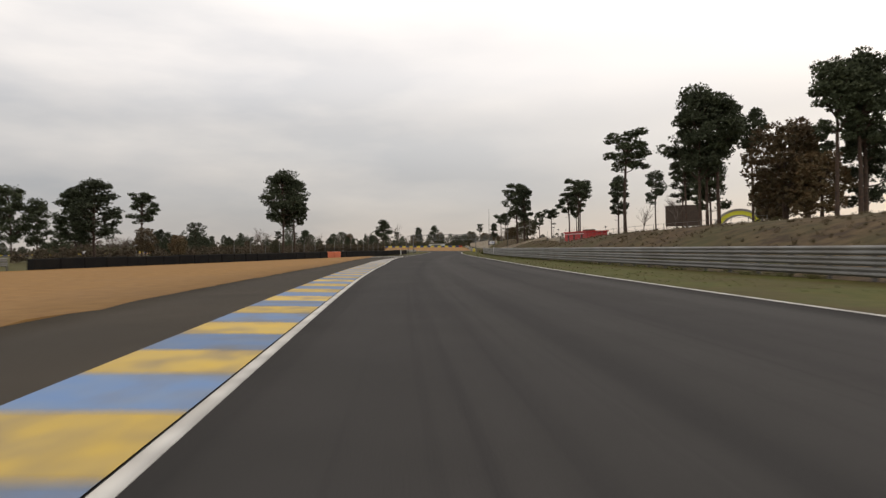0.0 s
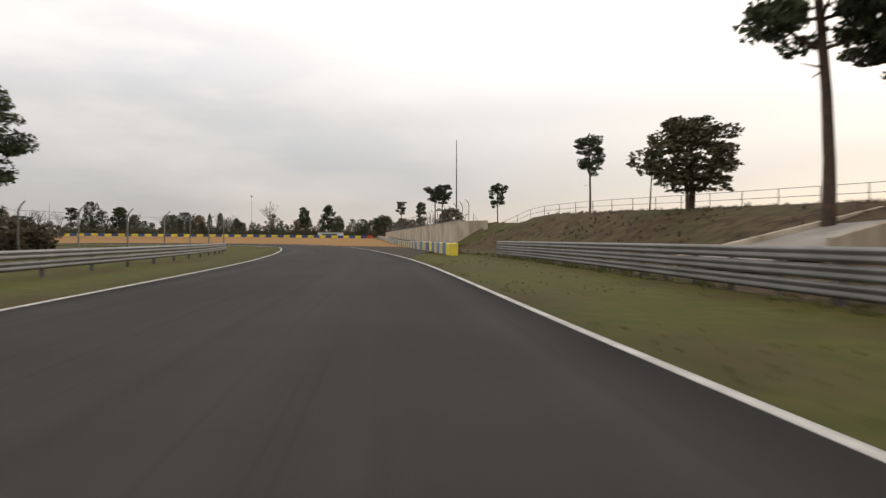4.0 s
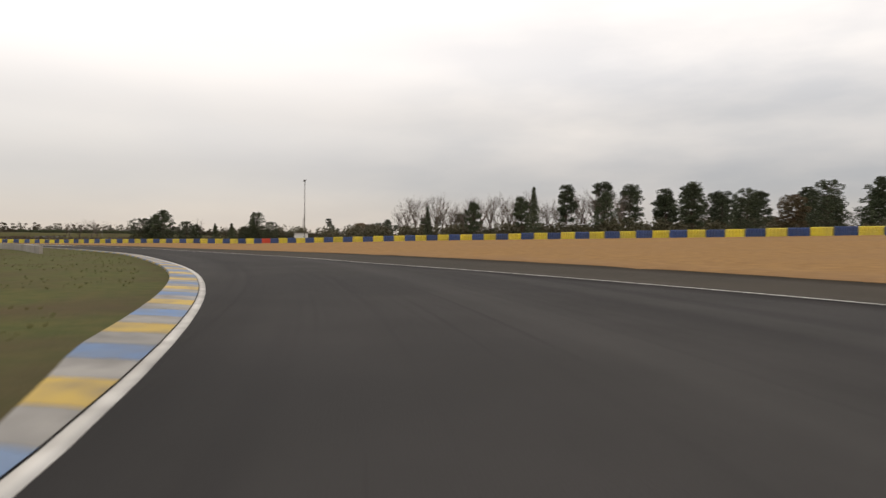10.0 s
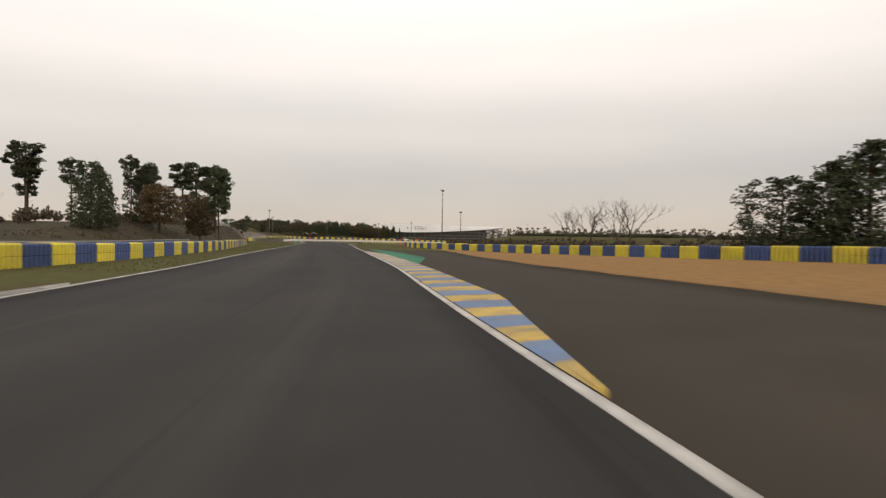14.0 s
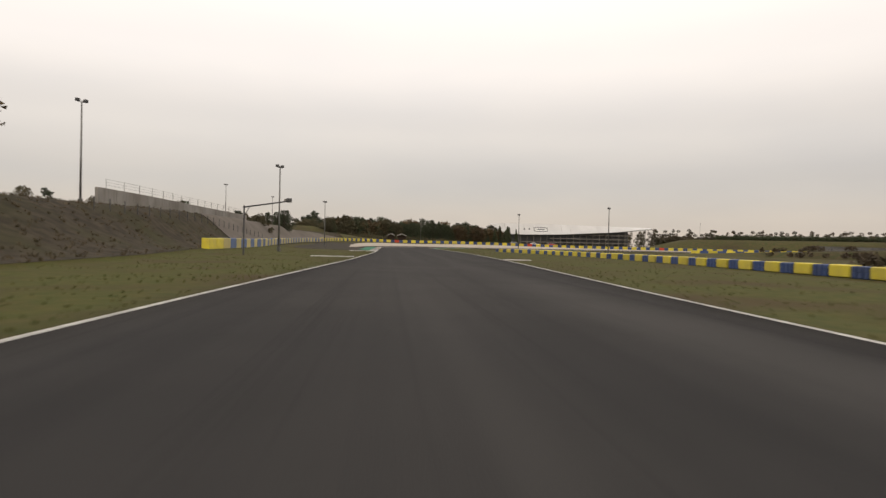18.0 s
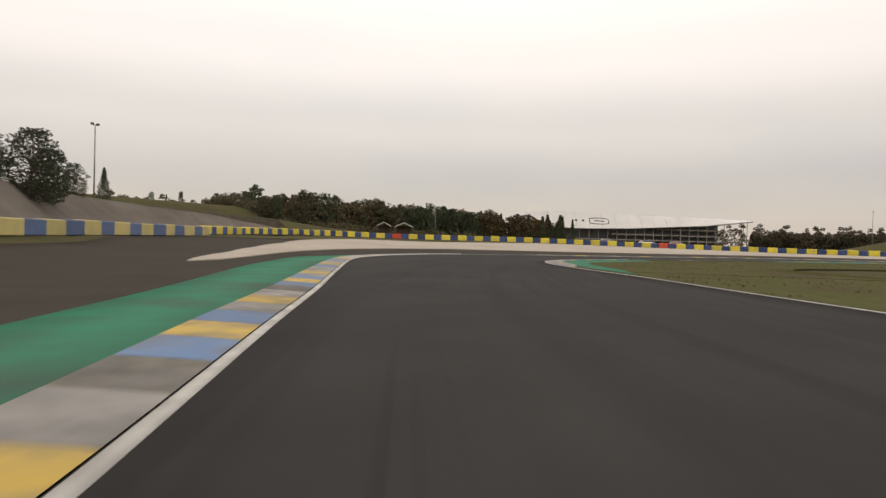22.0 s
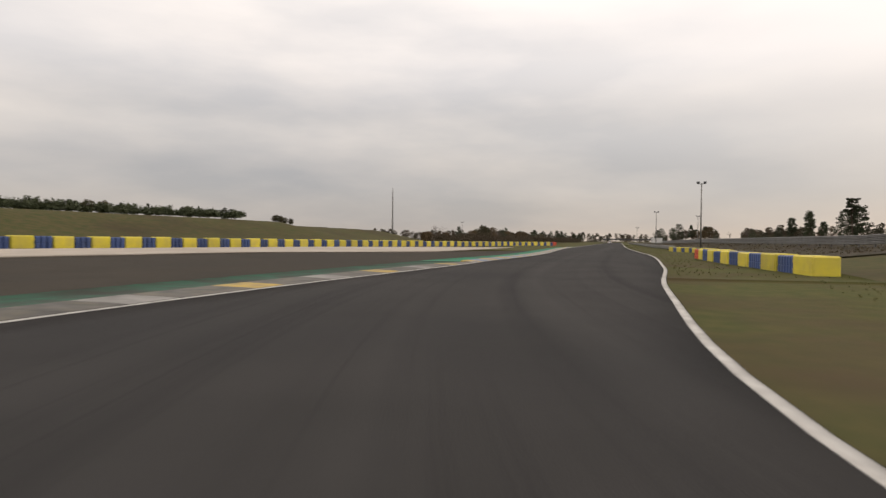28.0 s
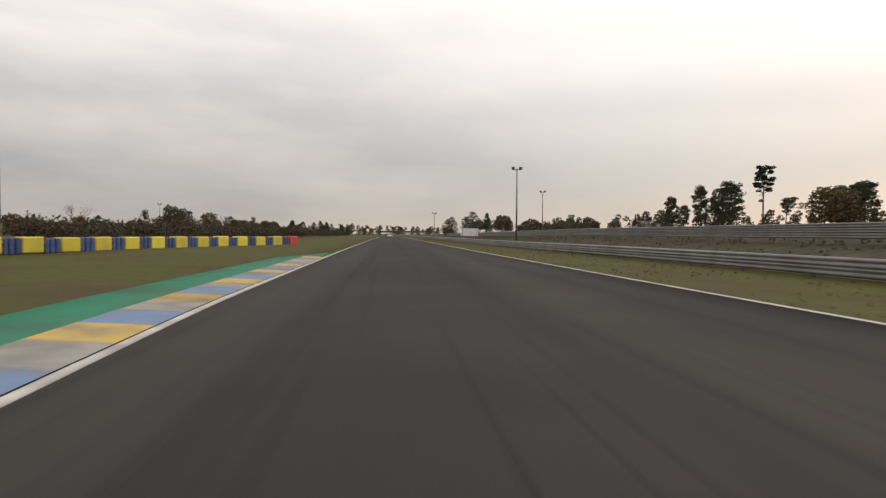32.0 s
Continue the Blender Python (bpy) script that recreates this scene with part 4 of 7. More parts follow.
barrier("hairpin_barrier", "long curved barrier of yellow covered blocks and dark blue ribbed blocks", [(-452, 143), (-478, 135), (-499, 137), (-508, 150), (-515, 168), (-522, 187), (-526.5, 207), (-527, 228), (-525, 250), (-523, 275), (-522, 300), (-520, 325), (-516, 350), (-511, 372), (-506, 386)], 1.58,
        [(PAN_Y, "yellow_block"), (PAN_B, "blue_block")], -1, [(34, (PAN_R, "red_block")), (66, (PAN_R, "red_block")), (96, (PAN_R, "red_block")), (-1, (PAN_R, "red_block"))])
barrier("verge_barrier", "row of ribbed blue and yellow plastic blocks beside the verge", [(-475.2, 248), (-476.6, 258), (-477.6, 267), (-478.2, 274.6)], 2.2,
        [(WIDE_Y, "yellow_block"), (RIB_B, "blue_block")], 1, [(-1, (RIB_R, "red_block"))], tall=0.84)
barrier("verge_barrier_far", "row of yellow covered blocks and blue ribbed blocks beside the verge", [(-475.0, 281.5), (-475.4, 292), (-476.6, 302), (-478.0, 308), (-479.6, 313.6)], 1.62,
        [(PAN_B, "blue_block"), (PAN_Y, "yellow_block")], 1, tall=0.68)


def guard_rail(name, label, points, beams, post_step=2.0, lift=0.0, post_high=0.9, face=1):
    """Steel beams of W section on posts along a curve."""
    x, y, a = curve_points(points, 2.0)
    z = height(x, y) + lift
    i0 = len(x) // 2
    parent = thing(name, label, "guard rail", float(x[i0]), float(y[i0]), float(z[i0]))
    o = np.array(parent.location)
    nx, ny = -np.sin(a) * face, np.cos(a) * face
    profile = [(0.0, -0.155), (0.06, -0.12), (0.085, -0.07), (0.03, -0.02), (0.03, 0.02), (0.085, 0.07), (0.06, 0.12), (0.0, 0.155)]
    for h in beams:
        verts, faces, n = [], [], len(profile)
        for k in range(len(x)):
            for d, u in profile:
                verts.append((x[k] + nx[k] * (d + 0.08) - o[0], y[k] + ny[k] * (d + 0.08) - o[1], z[k] + h + u - o[2]))
        for k in range(len(x) - 1):
            for i in range(n - 1):
                faces.append((k * n + i, k * n + i + 1, (k + 1) * n + i + 1, (k + 1) * n + i))
        mesh_object("beam", verts, faces, STEEL, parent, smooth=True)
    bm = bmesh.new()
    box(bm, -0.05, 0.05, -0.06, 0.06, -0.3, post_high)
    me = bpy.data.meshes.new("post")
    bm.to_mesh(me)
    bm.free()
    me.materials.append(DARK_STEEL)
    every = max(1, int(round(post_step / 2.0)))
    for k in range(0, len(x), every):
        shared("post", me, pose(float(x[k] - o[0]), float(y[k] - o[1]), float(z[k] - o[2]), 0, 0, math.degrees(a[k])), parent)
    return parent


def along(offsets, s0, s1, step=12.0):
    ss = np.arange(s0, s1 + 0.1, step)
    x, y = place(ss, between(ss, offsets))
    return list(zip(x, y))


guard_rail("steel_barrier_bank", "triple steel guard rail at the foot of the bank", along([(-60, -16), (0, -15), (21, -14.6), (58, -11.9), (80, -10.4), (99, -9.4), (131, -8.3), (150, -8.3), (200, -9.3)], -60, 206), (0.28, 0.62, 0.96), 2.0, post_high=1.1)
guard_rail("steel_barrier_left", "double steel guard rail beyond the tyre wall", along([(154, 10.8), (205, 12.2), (232, 14)], 154, 230), (0.4, 0.75), 4.0, face=-1)
guard_rail("steel_barrier_far_left", "steel guard rail beyond the gravel", [(-84, -30), (-66, 0), (-48, 30), (-35, 54)], (0.5, 0.85), 4.0, face=-1)
guard_rail("crash_barrier_verge", "low double steel guard rail beside the back straight", along([(924, -13.4), (942, -13.4), (977, -12.0), (1100, -11.5), (1300, -11)], 924, 1290), (0.24, 0.52), 4.0, post_high=0.66)
guard_rail("crash_barrier_terrace", "steel guard rail on the grass bank", along([(880, -30), (960, -27), (1080, -24), (1300, -22)], 880, 1180), (0.4, 0.72, 1.04), 4.0, post_high=1.15)
guard_rail("steel_barrier_infield", "low steel guard rail behind the infield blocks", along([(440, 24), (520, 17.5), (565, 16.5)], 440, 564), (0.38, 0.72), 4.0, face=-1)


# ---- the retaining wall with its catch fence ----
def retaining_wall():
    parent = thing("retaining_wall", "tall stained concrete retaining wall in long cast panels", "wall", 17.2, 300, 0, kind="structure")
    me = None
    for k in range(26):
        y0 = 246 + k * 6.0
        bm = bmesh.new()
        box(bm, -0.25, 0.25, 0.015, 5.985, -0.4, 3.82, bevel=0.02)
        if k == 0:
            me = bpy.data.meshes.new("wall_panel")
            bm.to_mesh(me)
            me.materials.append(CONCRETE)
        bm.free()
        shared("wall_panel", me, pose(0, y0 - 300, 0), parent)
    # the sloped wing at the near end
    bm = bmesh.new()
    a = [bm.verts.new((x, 246 - 300, z)) for x in (-0.25, 0.25) for z in (-0.4, 3.8)]
    b = [bm.verts.new((x + 2.4, 238.5 - 300, z)) for x in (-0.25, 0.25) for z in (1.6, 3.7)]
    for q in ((a[0], a[1], b[1], b[0]), (a[3], a[2], b[2], b[3]), (a[1], a[3], b[3], b[1]), (a[0], b[0], b[2], a[2]), (b[0], b[1], b[3], b[2]), (a[0], a[2], a[3], a[1])):
        bm.faces.new(q)
    bmesh.ops.recalc_face_normals(bm, faces=bm.faces)
    part("wing_wall", bm, CONCRETE, parent)
    bm = bmesh.new()
    box(bm, -0.32, 0.32, 246 - 300, 402 - 300, 3.82, 3.94)
    part("coping", bm, GREY_CONC, parent)
    rail = thing("handrail", "thin grey steel handrail on top of the concrete wall", "railing", 17.2, 300, 3.94)
    bm = bmesh.new()
    tube(bm, [(0, -62, 0.55), (0, 100, 0.55)], [0.03], 6)
    part("top_rail", bm, STEEL, rail)
    bm = bmesh.new()
    tube(bm, [(0, 0, -0.05), (0, 0, 0.55)], [0.025], 5)
    me = bpy.data.meshes.new("baluster")
    bm.to_mesh(me)
    bm.free()
    me.materials.append(STEEL)
    for k in range(41):
        shared("baluster", me, pose(0, -60 + k * 4.0, 0), rail)
    fence = thing("catch_fence", "tall wire catch fence with cranked steel posts behind the wall", "fence", 18.4, 300, 3.7)
    bm = bmesh.new()
    tube(bm, [(0, 0, -0.3), (0, 0, 2.3), (-0.12, 0, 2.7), (-0.5, 0, 3.1)], [0.05, 0.05, 0.045, 0.04], 6)
    me = bpy.data.meshes.new("post")
    bm.to_mesh(me)
    bm.free()
    me.materials.append(STEEL)
    for k in range(32):
        shared("post", me, pose(0, -56 + k * 5.0, 0, random.uniform(-1, 1), 0, 0), fence)
    for k in range(9):
        z = 0.35 + k * 0.3
        bm = bmesh.new()
        x = 0 if z < 2.4 else -0.25
        tube(bm, [(x, -56 + j * 5.0, z + 0.03 * math.sin(j * 1.7 + k)) for j in range(32)], [0.009], 3, cap=False)
        part("wire", bm, DARK_STEEL, fence)


retaining_wall()


def bank_wall(points, low, high, name, label, posts=True):
    """A grey concrete wall in panels on the bank, with a light fence on top."""
    x, y, a = curve_points(points, 4.0)
    z = height(x, y)
    parent = thing(name, label, "wall", float(x[0]), float(y[0]), 0, kind="structure")
    bm = bmesh.new()
    box(bm, -1.98, 1.98, -0.15, 0.15, 0, high - low, bevel=0.02)
    me = bpy.data.meshes.new("wall_panel")
    bm.to_mesh(me)
    bm.free()
    me.materials.append(GREY_CONC)
    bm = bmesh.new()
    tube(bm, [(0, 0, -0.2), (0, 0, 1.0)], [0.03], 5)
    mp = bpy.data.meshes.new("fence_post")
    bm.to_mesh(mp)
    bm.free()
    mp.materials.append(STEEL)
    for k in range(len(x)):
        shared("wall_panel", me, pose(float(x[k] - x[0]), float(y[k] - y[0]), low, 0, 0, math.degrees(a[k])), parent)
        if posts:
            shared("fence_post", mp, pose(float(x[k] - x[0]), float(y[k] - y[0]), high, 0, 0, 0), parent)
    if posts:
        for h in (0.35, 0.65, 0.95):
            bm = bmesh.new()
            tube(bm, [(float(x[k] - x[0]), float(y[k] - y[0]), high + h) for k in range(len(x))], [0.014], 3, cap=False)
            part("wire", bm, DARK_STEEL, parent)


bank_wall([(-333, 202.6), (-339, 199.5), (-360, 187), (-381, 174.5), (-390, 169.3)], 3.7, 6.2, "bank_wall", "grey concrete wall with a light fence on top of the bank")


bank_wall([(-128, 322.5), (-150, 317), (-168, 310), (-182.5, 304)], -0.2, 0.62, "infield_wall", "low weathered concrete wall at the edge of the grass", posts=False)


def bank_posts():
    """Short dark posts in a row half way up the bank."""
    g = thing("post_row", "row of short dark posts along the bank below the wall", "posts", -340, 208, 0)
    bm = bmesh.new()
    tube(bm, [(0, 0, -0.3), (0, 0, 1.0)], [0.05, 0.045], 6)
    me = bpy.data.meshes.new("post")
    bm.to_mesh(me)
    bm.free()
    me.materials.append(DARK_STEEL)
    for k in range(24):
        s = 652 + k * 2.9
        x, y = place(s, 22.5)
        shared("post", me, pose(float(x) + 340, float(y) - 208, ground_z(float(x), float(y)), 0, 2 * math.sin(k * 2.3), 0), g)


bank_posts()


# ---- gantry, lamp arms and masts ----
def gantry(x0, y0, x1, y1, z_low, z_high):
    length = math.hypot(x1 - x0, y1 - y0)
    g = thing("gantry", "grey steel lattice gantry spanning the track on two posts", "gantry", (x0 + x1) / 2, (y0 + y1) / 2, 0)
    g.rotation_euler = (0, 0, math.atan2(y1 - y0, x1 - x0))
    h = length / 2
    for y in (-0.45, 0.45):
        for z in (z_low, z_high):
            bm = bmesh.new()
            tube(bm, [(-h, y, z), (0, y, z + (0.12 if z == z_high else 0.1)), (h, y, z)], [0.055], 6)
            part("chord", bm, STEEL, g)
    n = 14
    for y in (-0.45, 0.45):
        for k in range(n):
            a, b = -h + length * k / n, -h + length * (k + 1) / n
            bm = bmesh.new()
            tube(bm, [(a, y, z_low + 0.05), (b, y, z_high)] if k % 2 else [(a, y, z_high), (b, y, z_low + 0.05)], [0.03], 5)
            part("brace", bm, STEEL, g)
            bm = bmesh.new()
            tube(bm, [(a, y, z_low), (a, y, z_high)], [0.03], 5)
            part("strut", bm, STEEL, g)
    for k in range(n + 1):
        a = -h + length * k / n
        bm = bmesh.new()
        tube(bm, [(a, -0.45, z_low), (a, 0.45, z_low)], [0.025], 4)
        part("cross_bar", bm, STEEL, g)
    for x in (-h - 0.1, h + 0.1):
        for y in (-0.4, 0.4):
            bm = bmesh.new()
            box(bm, x - 0.065, x + 0.065, y - 0.065, y + 0.065, -0.3, z_high + 0.25)
            part("post", bm, STEEL, g)


gantry(-7.4, 162.0, 7.9, 160.4, 3.15, 4.45)


def arm_pole(name, label, x, y, z, reach, turn, rise=0.0):
    p = thing(name, label, "lamp", x, y, ground_z(x, y))
    p.rotation_euler = (0, 0, radians(turn))
    bm = bmesh.new()
    tube(bm, [(0, 0, -0.3), (0, 0, z)], [0.075, 0.06], 8)
    part("pole", bm, DARK_STEEL, p)
    bm = bmesh.new()
    tube(bm, [(-0.1, 0, z - 0.15), (reach, 0, z + 0.12 + rise)], [0.065, 0.05], 6)
    part("arm", bm, DARK_STEEL, p)
    bm = bmesh.new()
    tube(bm, [(0.0, 0, z - 0.9), (0.7, 0, z - 0.1)], [0.03], 5)
    part("brace", bm, DARK_STEEL, p)
    bm = bmesh.new()
    box(bm, reach - 0.15, reach + 0.25, -0.14, 0.14, z + 0.02 + rise, z + 0.34 + rise, bevel=0.03)
    part("lamp_head", bm, DARK_STEEL, p)
    bm = bmesh.new()
    box(bm, reach - 0.45, reach - 0.22, -0.1, 0.1, z + 0.12 + rise, z + 0.3 + rise, bevel=0.02)
    part("camera_box", bm, GREY_CONC, p)


arm_pole("arm_lamp", "dark steel pole with a long side arm beyond the tyre wall", -7.6, 140.4, 4.05, 2.7, 5)
arm_pole("arm_lamp", "dark steel pole with a long side arm on the grass", -330.6, 224.1, 4.05, 5.4, 80, 0.1)


def mast(x, y, top, heads=2, radius=0.11, label="slim grey steel floodlight mast", turn=0.0):
    z0 = ground_z(x, y)
    p = thing("light_mast", label, "mast", x, y, z0, "floodlight masts")
    p.rotation_euler = (0, 0, radians(turn))
    h = top - z0
    bm = bmesh.new()
    tube(bm, [(0, 0, -0.3), (0, 0, h * 0.5), (0, 0, h)], [radius, radius * 0.8, radius * 0.55], 8)
    part("pole", bm, STEEL, p, smooth=True)
    if heads:
        bm = bmesh.new()
        tube(bm, [(-0.45, 0, h - 0.12), (0.45, 0, h - 0.12)], [0.035], 5)
        part("cross_arm", bm, DARK_STEEL, p)
    for k in range(heads):
        bm = bmesh.new()
        x1 = (k - (heads - 1) / 2) * (0.8 / max(1, heads - 1))
        box(bm, x1 - 0.17, x1 + 0.17, -0.16, 0.12, h - 0.1, h + 0.16, bevel=0.02)
        head = part("floodlight", bm, DARK_STEEL, p)
        bm = bmesh.new()
        box(bm, x1 - 0.13, x1 + 0.13, -0.185, -0.162, h - 0.06, h + 0.12)
        part("lens", bm, DARK_GLASS, head, "grey glass lens")
    bm = bmesh.new()
    box(bm, -0.16, 0.16, -0.16, 0.16, -0.05, 0.5, bevel=0.02)
    part("foot", bm, STEEL, p)


for row in ((13.3, 135, 11.9, 2, 0.07), (17.9, 251, 16.0, 0), (-36.1, 428.5, 18.9, 3), (-186.3, 356.5, 12.3, 2), (-131.8, 474, 17.6, 0), (-293.7, 284.5, 10.4, 2), (-346.3, 214.7, 9.4, 2),
            (-400.2, 181.9, 9.4, 2), (-415.6, 139.6, 15.3, 2), (-452.5, 123.6, 15.1, 2), (-423, 216.7, 7.8, 2), (-320.6, 280.4, 7.7, 2), (-394.3, 241.5, 7.4, 2), (-476.3, 306, 8.7, 2), (-481.7, 378.7, 8.3, 2), (-469.9, 426, 9.1, 2), (-488.5, 470, 6.5, 2),
            (-560.4, 482, 8.7, 2), (-607.9, 89, 13.5, 2), (-548, 128, 10, 0), (-690, 330, 17, 2), (-640, 240, 14, 2), (-575, 345, 7.5, 2), (-328.3, 206.9, 13.5, 2)):
    mast(*row)
mast(-575.2, 440.7, 20.0, 0, 0.30, "thick grey mast with a slatted head")


# ---- trees ----
def crown_mesh(name, clumps, count, size, mat, seed, flat=0.75, dense=False):
    """A crown of small tufts: each clump a lobed cloud of short sprays, thin on its underside."""
    rnd = np.random.RandomState(seed)
    verts, faces = [], []
    for cx, cy, cz, r in clumps:
        per = int(count * min(2.4, max(0.45, (r / 1.1) ** 2))) if dense else count
        d = rnd.normal(size=(per, 3))
        d /= np.linalg.norm(d, axis=1)[:, None]
        rr = r * (rnd.uniform(0.1, 1.0, per) ** 0.6 * 0.9 if dense else rnd.uniform(0.3, 1.0, per) ** 0.35)
        d[:, 2] = np.where(d[:, 2] < -0.4, -0.4 + 0.3 * (d[:, 2] + 0.4), d[:, 2])
        ph = rnd.uniform(0, 6.28, 3)
        rr = rr * (1 + 0.20 * np.sin(4 * d[:, 0] + ph[0]) * np.sin(4.4 * d[:, 1] + ph[1]) + 0.12 * np.sin(6 * d[:, 2] + 3 * d[:, 0] + ph[2]))
        c = d * rr[:, None] * np.array([rnd.uniform(0.85, 1.2), rnd.uniform(0.85, 1.2), flat * rnd.uniform(0.8, 1.1)]) + np.array([cx, cy, cz])
        a = rnd.normal(size=(per, 3)) * 0.8 + d * 0.7 + np.array([0, 0, 0.55])
        a /= np.linalg.norm(a, axis=1)[:, None] + 1e-6
        b = np.cross(a, rnd.normal(size=(per, 3)))
        b /= np.linalg.norm(b, axis=1)[:, None] + 1e-6
        ln = size * rnd.uniform(0.6, 1.2, per)[:, None]
        p0, p1, p2 = c - b * ln * 0.48, c + b * ln * 0.48, c + a * ln * 0.8
        n0 = len(verts)
        verts.extend(np.stack([p0, p1, p2], 1).reshape(-1, 3).tolist())
        faces.extend([(n0 + 3 * k, n0 + 3 * k + 1, n0 + 3 * k + 2) for k in range(per)])
    me = bpy.data.meshes.new(name)
    me.from_pydata(verts, [], faces)
    me.materials.append(mat)
    return me


def limb_pine(seed, bare, reach, tiers, per=112, tuft=0.19, lean=0.0, dome=0.0, plate=0.74, mat=None):
    """A maritime pine 10 m high seen singly: a long bent trunk, rising limbs, and plates of needles at their ends with gaps between.
    reach: half the crown's width; dome 0: flat-topped, 1: rounded."""
    rnd = random.Random(seed)
    kink = rnd.uniform(0, 6.28)
    bend = [Vector((lean * t * t * 1.3 + 0.16 * math.sin(t * 4 + kink) * t, 0.16 * math.cos(t * 3.1 + kink) * t, 9.5 * t)) for t in (0, 0.17, 0.34, 0.5, 0.67, 0.84, 1.0)]
    bm = bmesh.new()
    tube(bm, bend, [0.15, 0.12, 0.105, 0.095, 0.08, 0.06, 0.03], 7)

    def at(t):
        t = min(0.999, max(0.0, t)) * 6
        k = int(t)
        return bend[k].lerp(bend[k + 1], t - k)

    puffs = []
    for i in range(tiers):
        e = (i + 0.35) / tiers
        girth = (1.0 - dome * max(0.0, e - 0.45) ** 1.3 * 1.9) * (0.62 + 0.38 * min(1.0, e * 2.4)) * rnd.uniform(0.8, 1.1)
        turn = rnd.uniform(0, 6.28)
        count = rnd.choice((3, 4, 4)) if i else rnd.choice((2, 3))
        for k in range(count):
            g = turn + 6.283 * k / count + rnd.uniform(-0.5, 0.5)
            far = reach * max(0.3, girth) * rnd.uniform(0.55, 1.0)
            a = at(bare + (1 - bare) * (e * 0.86) - 0.06)
            z = 10 * (bare + (1 - bare) * e) + rnd.uniform(-0.6, 0.55) * (1 - bare) * 10 / tiers
            lump = reach * rnd.uniform(0.21, 0.30)
            tip = Vector((a.x + math.cos(g) * (far - lump * 0.6), a.y + math.sin(g) * (far - lump * 0.6), min(z, 9.8 - lump * plate * 0.6)))
            mid = a.lerp(tip, 0.5) + Vector((0, 0, -0.14))
            tube(bm, [a, mid, tip], [0.06, 0.045, 0.018], 4, cap=False)
            puffs.append((tip.x, tip.y, tip.z, lump))
            # side shoots off the limb, each with its own tuft
            for q in range(rnd.choice((2, 3, 3))):
                u = rnd.uniform(0.4, 0.95)
                fork = mid.lerp(tip, max(0.0, 2 * u - 1))
                h = g + rnd.choice((-1, 1)) * rnd.uniform(0.4, 1.3)
                small = lump * rnd.uniform(0.62, 0.95)
                end = fork + Vector((math.cos(h), math.sin(h), rnd.uniform(0.0, 0.75))) * reach * rnd.uniform(0.18, 0.34)
                end.z = min(end.z, 9.85 - small * plate * 0.6)
                tube(bm, [fork, end], [0.03, 0.012], 3, cap=False)
                puffs.append((end.x, end.y, end.z, small))
    top = bend[-1]
    for k in range(3):
        puffs.append((top.x + rnd.uniform(-0.25, 0.25) * reach, top.y + rnd.uniform(-0.25, 0.25) * reach, 9.85 - reach * (0.2 + 0.14 * k) * plate, reach * rnd.uniform(0.2, 0.28)))
    for k in range(3):
        a = at(bare * rnd.uniform(0.72, 0.99))
        g = rnd.uniform(0, 6.28)
        b = a + Vector((math.cos(g) * 0.7, math.sin(g) * 0.7, rnd.uniform(-0.1, 0.2)))
        tube(bm, [a, b], [0.035, 0.01], 3, cap=False)
        if k == 0 and bare > 0.45:
            puffs.append((b.x, b.y, b.z, reach * 0.2))
    me = bpy.data.meshes.new("trunk")
    bm.to_mesh(me)
    bm.free()
    me.materials.append(BARK)
    return me, crown_mesh("crown", puffs, per, tuft, mat or NEEDLE, seed, plate)


def pine_meshes(seed, bare, spread, clump_count, per=150, tuft=0.26, puff=0.25, point=0.75):
    """A pine 10 m high with foliage from bare x 10 m up: shoots crowd the outside of an uneven pointed dome round a thick core."""
    rnd = random.Random(seed)
    bm = bmesh.new()
    tube(bm, [(0, 0, 0), (0.1, 0.05, 3.2), (-0.05, 0.1, 6.4), (0.05, 0, 9.4)], [0.17, 0.13, 0.09, 0.03], 7)
    z0, z1 = bare * 10, 9.8
    phase = [rnd.uniform(0, 6.28) for _ in range(3)]
    clumps = []
    for k in range(clump_count):
        e = ((k + rnd.random()) / clump_count) ** 1.15
        g = k * 2.4 + rnd.uniform(-0.4, 0.4)
        lobes = 1 + 0.16 * math.sin(2 * g + phase[0] + 3 * e) + 0.14 * math.sin(3 * g + phase[1] - 5 * e)
        reach = spread * lobes * (1 - e ** (1.2 + 1.2 * (1 - point))) ** point * (0.78 + 0.22 * min(1.0, e * 4))
        lump = spread * puff * rnd.uniform(0.7, 1.1) * (1 - 0.45 * e)
        rr = max(0.0, reach - lump * 0.7) * rnd.uniform(0.75, 1.0)
        c = Vector((math.cos(g) * rr, math.sin(g) * rr, min(z0 + (z1 - z0) * e + lump * 0.4, z1 - lump * 0.6)))
        low = Vector((0, 0, max(0.2, c.z - 0.5 - 0.3 * rr)))
        tube(bm, [low, low.lerp(c, 0.55) + Vector((0, 0, -0.1)), c], [0.05, 0.035, 0.012], 3, cap=False)
        clumps.append((c.x, c.y, c.z, lump))
    for k in range(max(4, clump_count // 5)):
        e = (k + 0.5) / max(4, clump_count // 5) * 0.85
        wide = spread * (1 - e ** (1.2 + 1.2 * (1 - point))) ** point * 0.5
        clumps.append((rnd.uniform(-0.3, 0.3) * wide, rnd.uniform(-0.3, 0.3) * wide, z0 + (z1 - z0) * e + 0.4, max(0.3, wide)))
    me = bpy.data.meshes.new("trunk")
    bm.to_mesh(me)
    bm.free()
    me.materials.append(BARK)
    return me, crown_mesh("crown", clumps, per, tuft, NEEDLE, seed, 1.05)


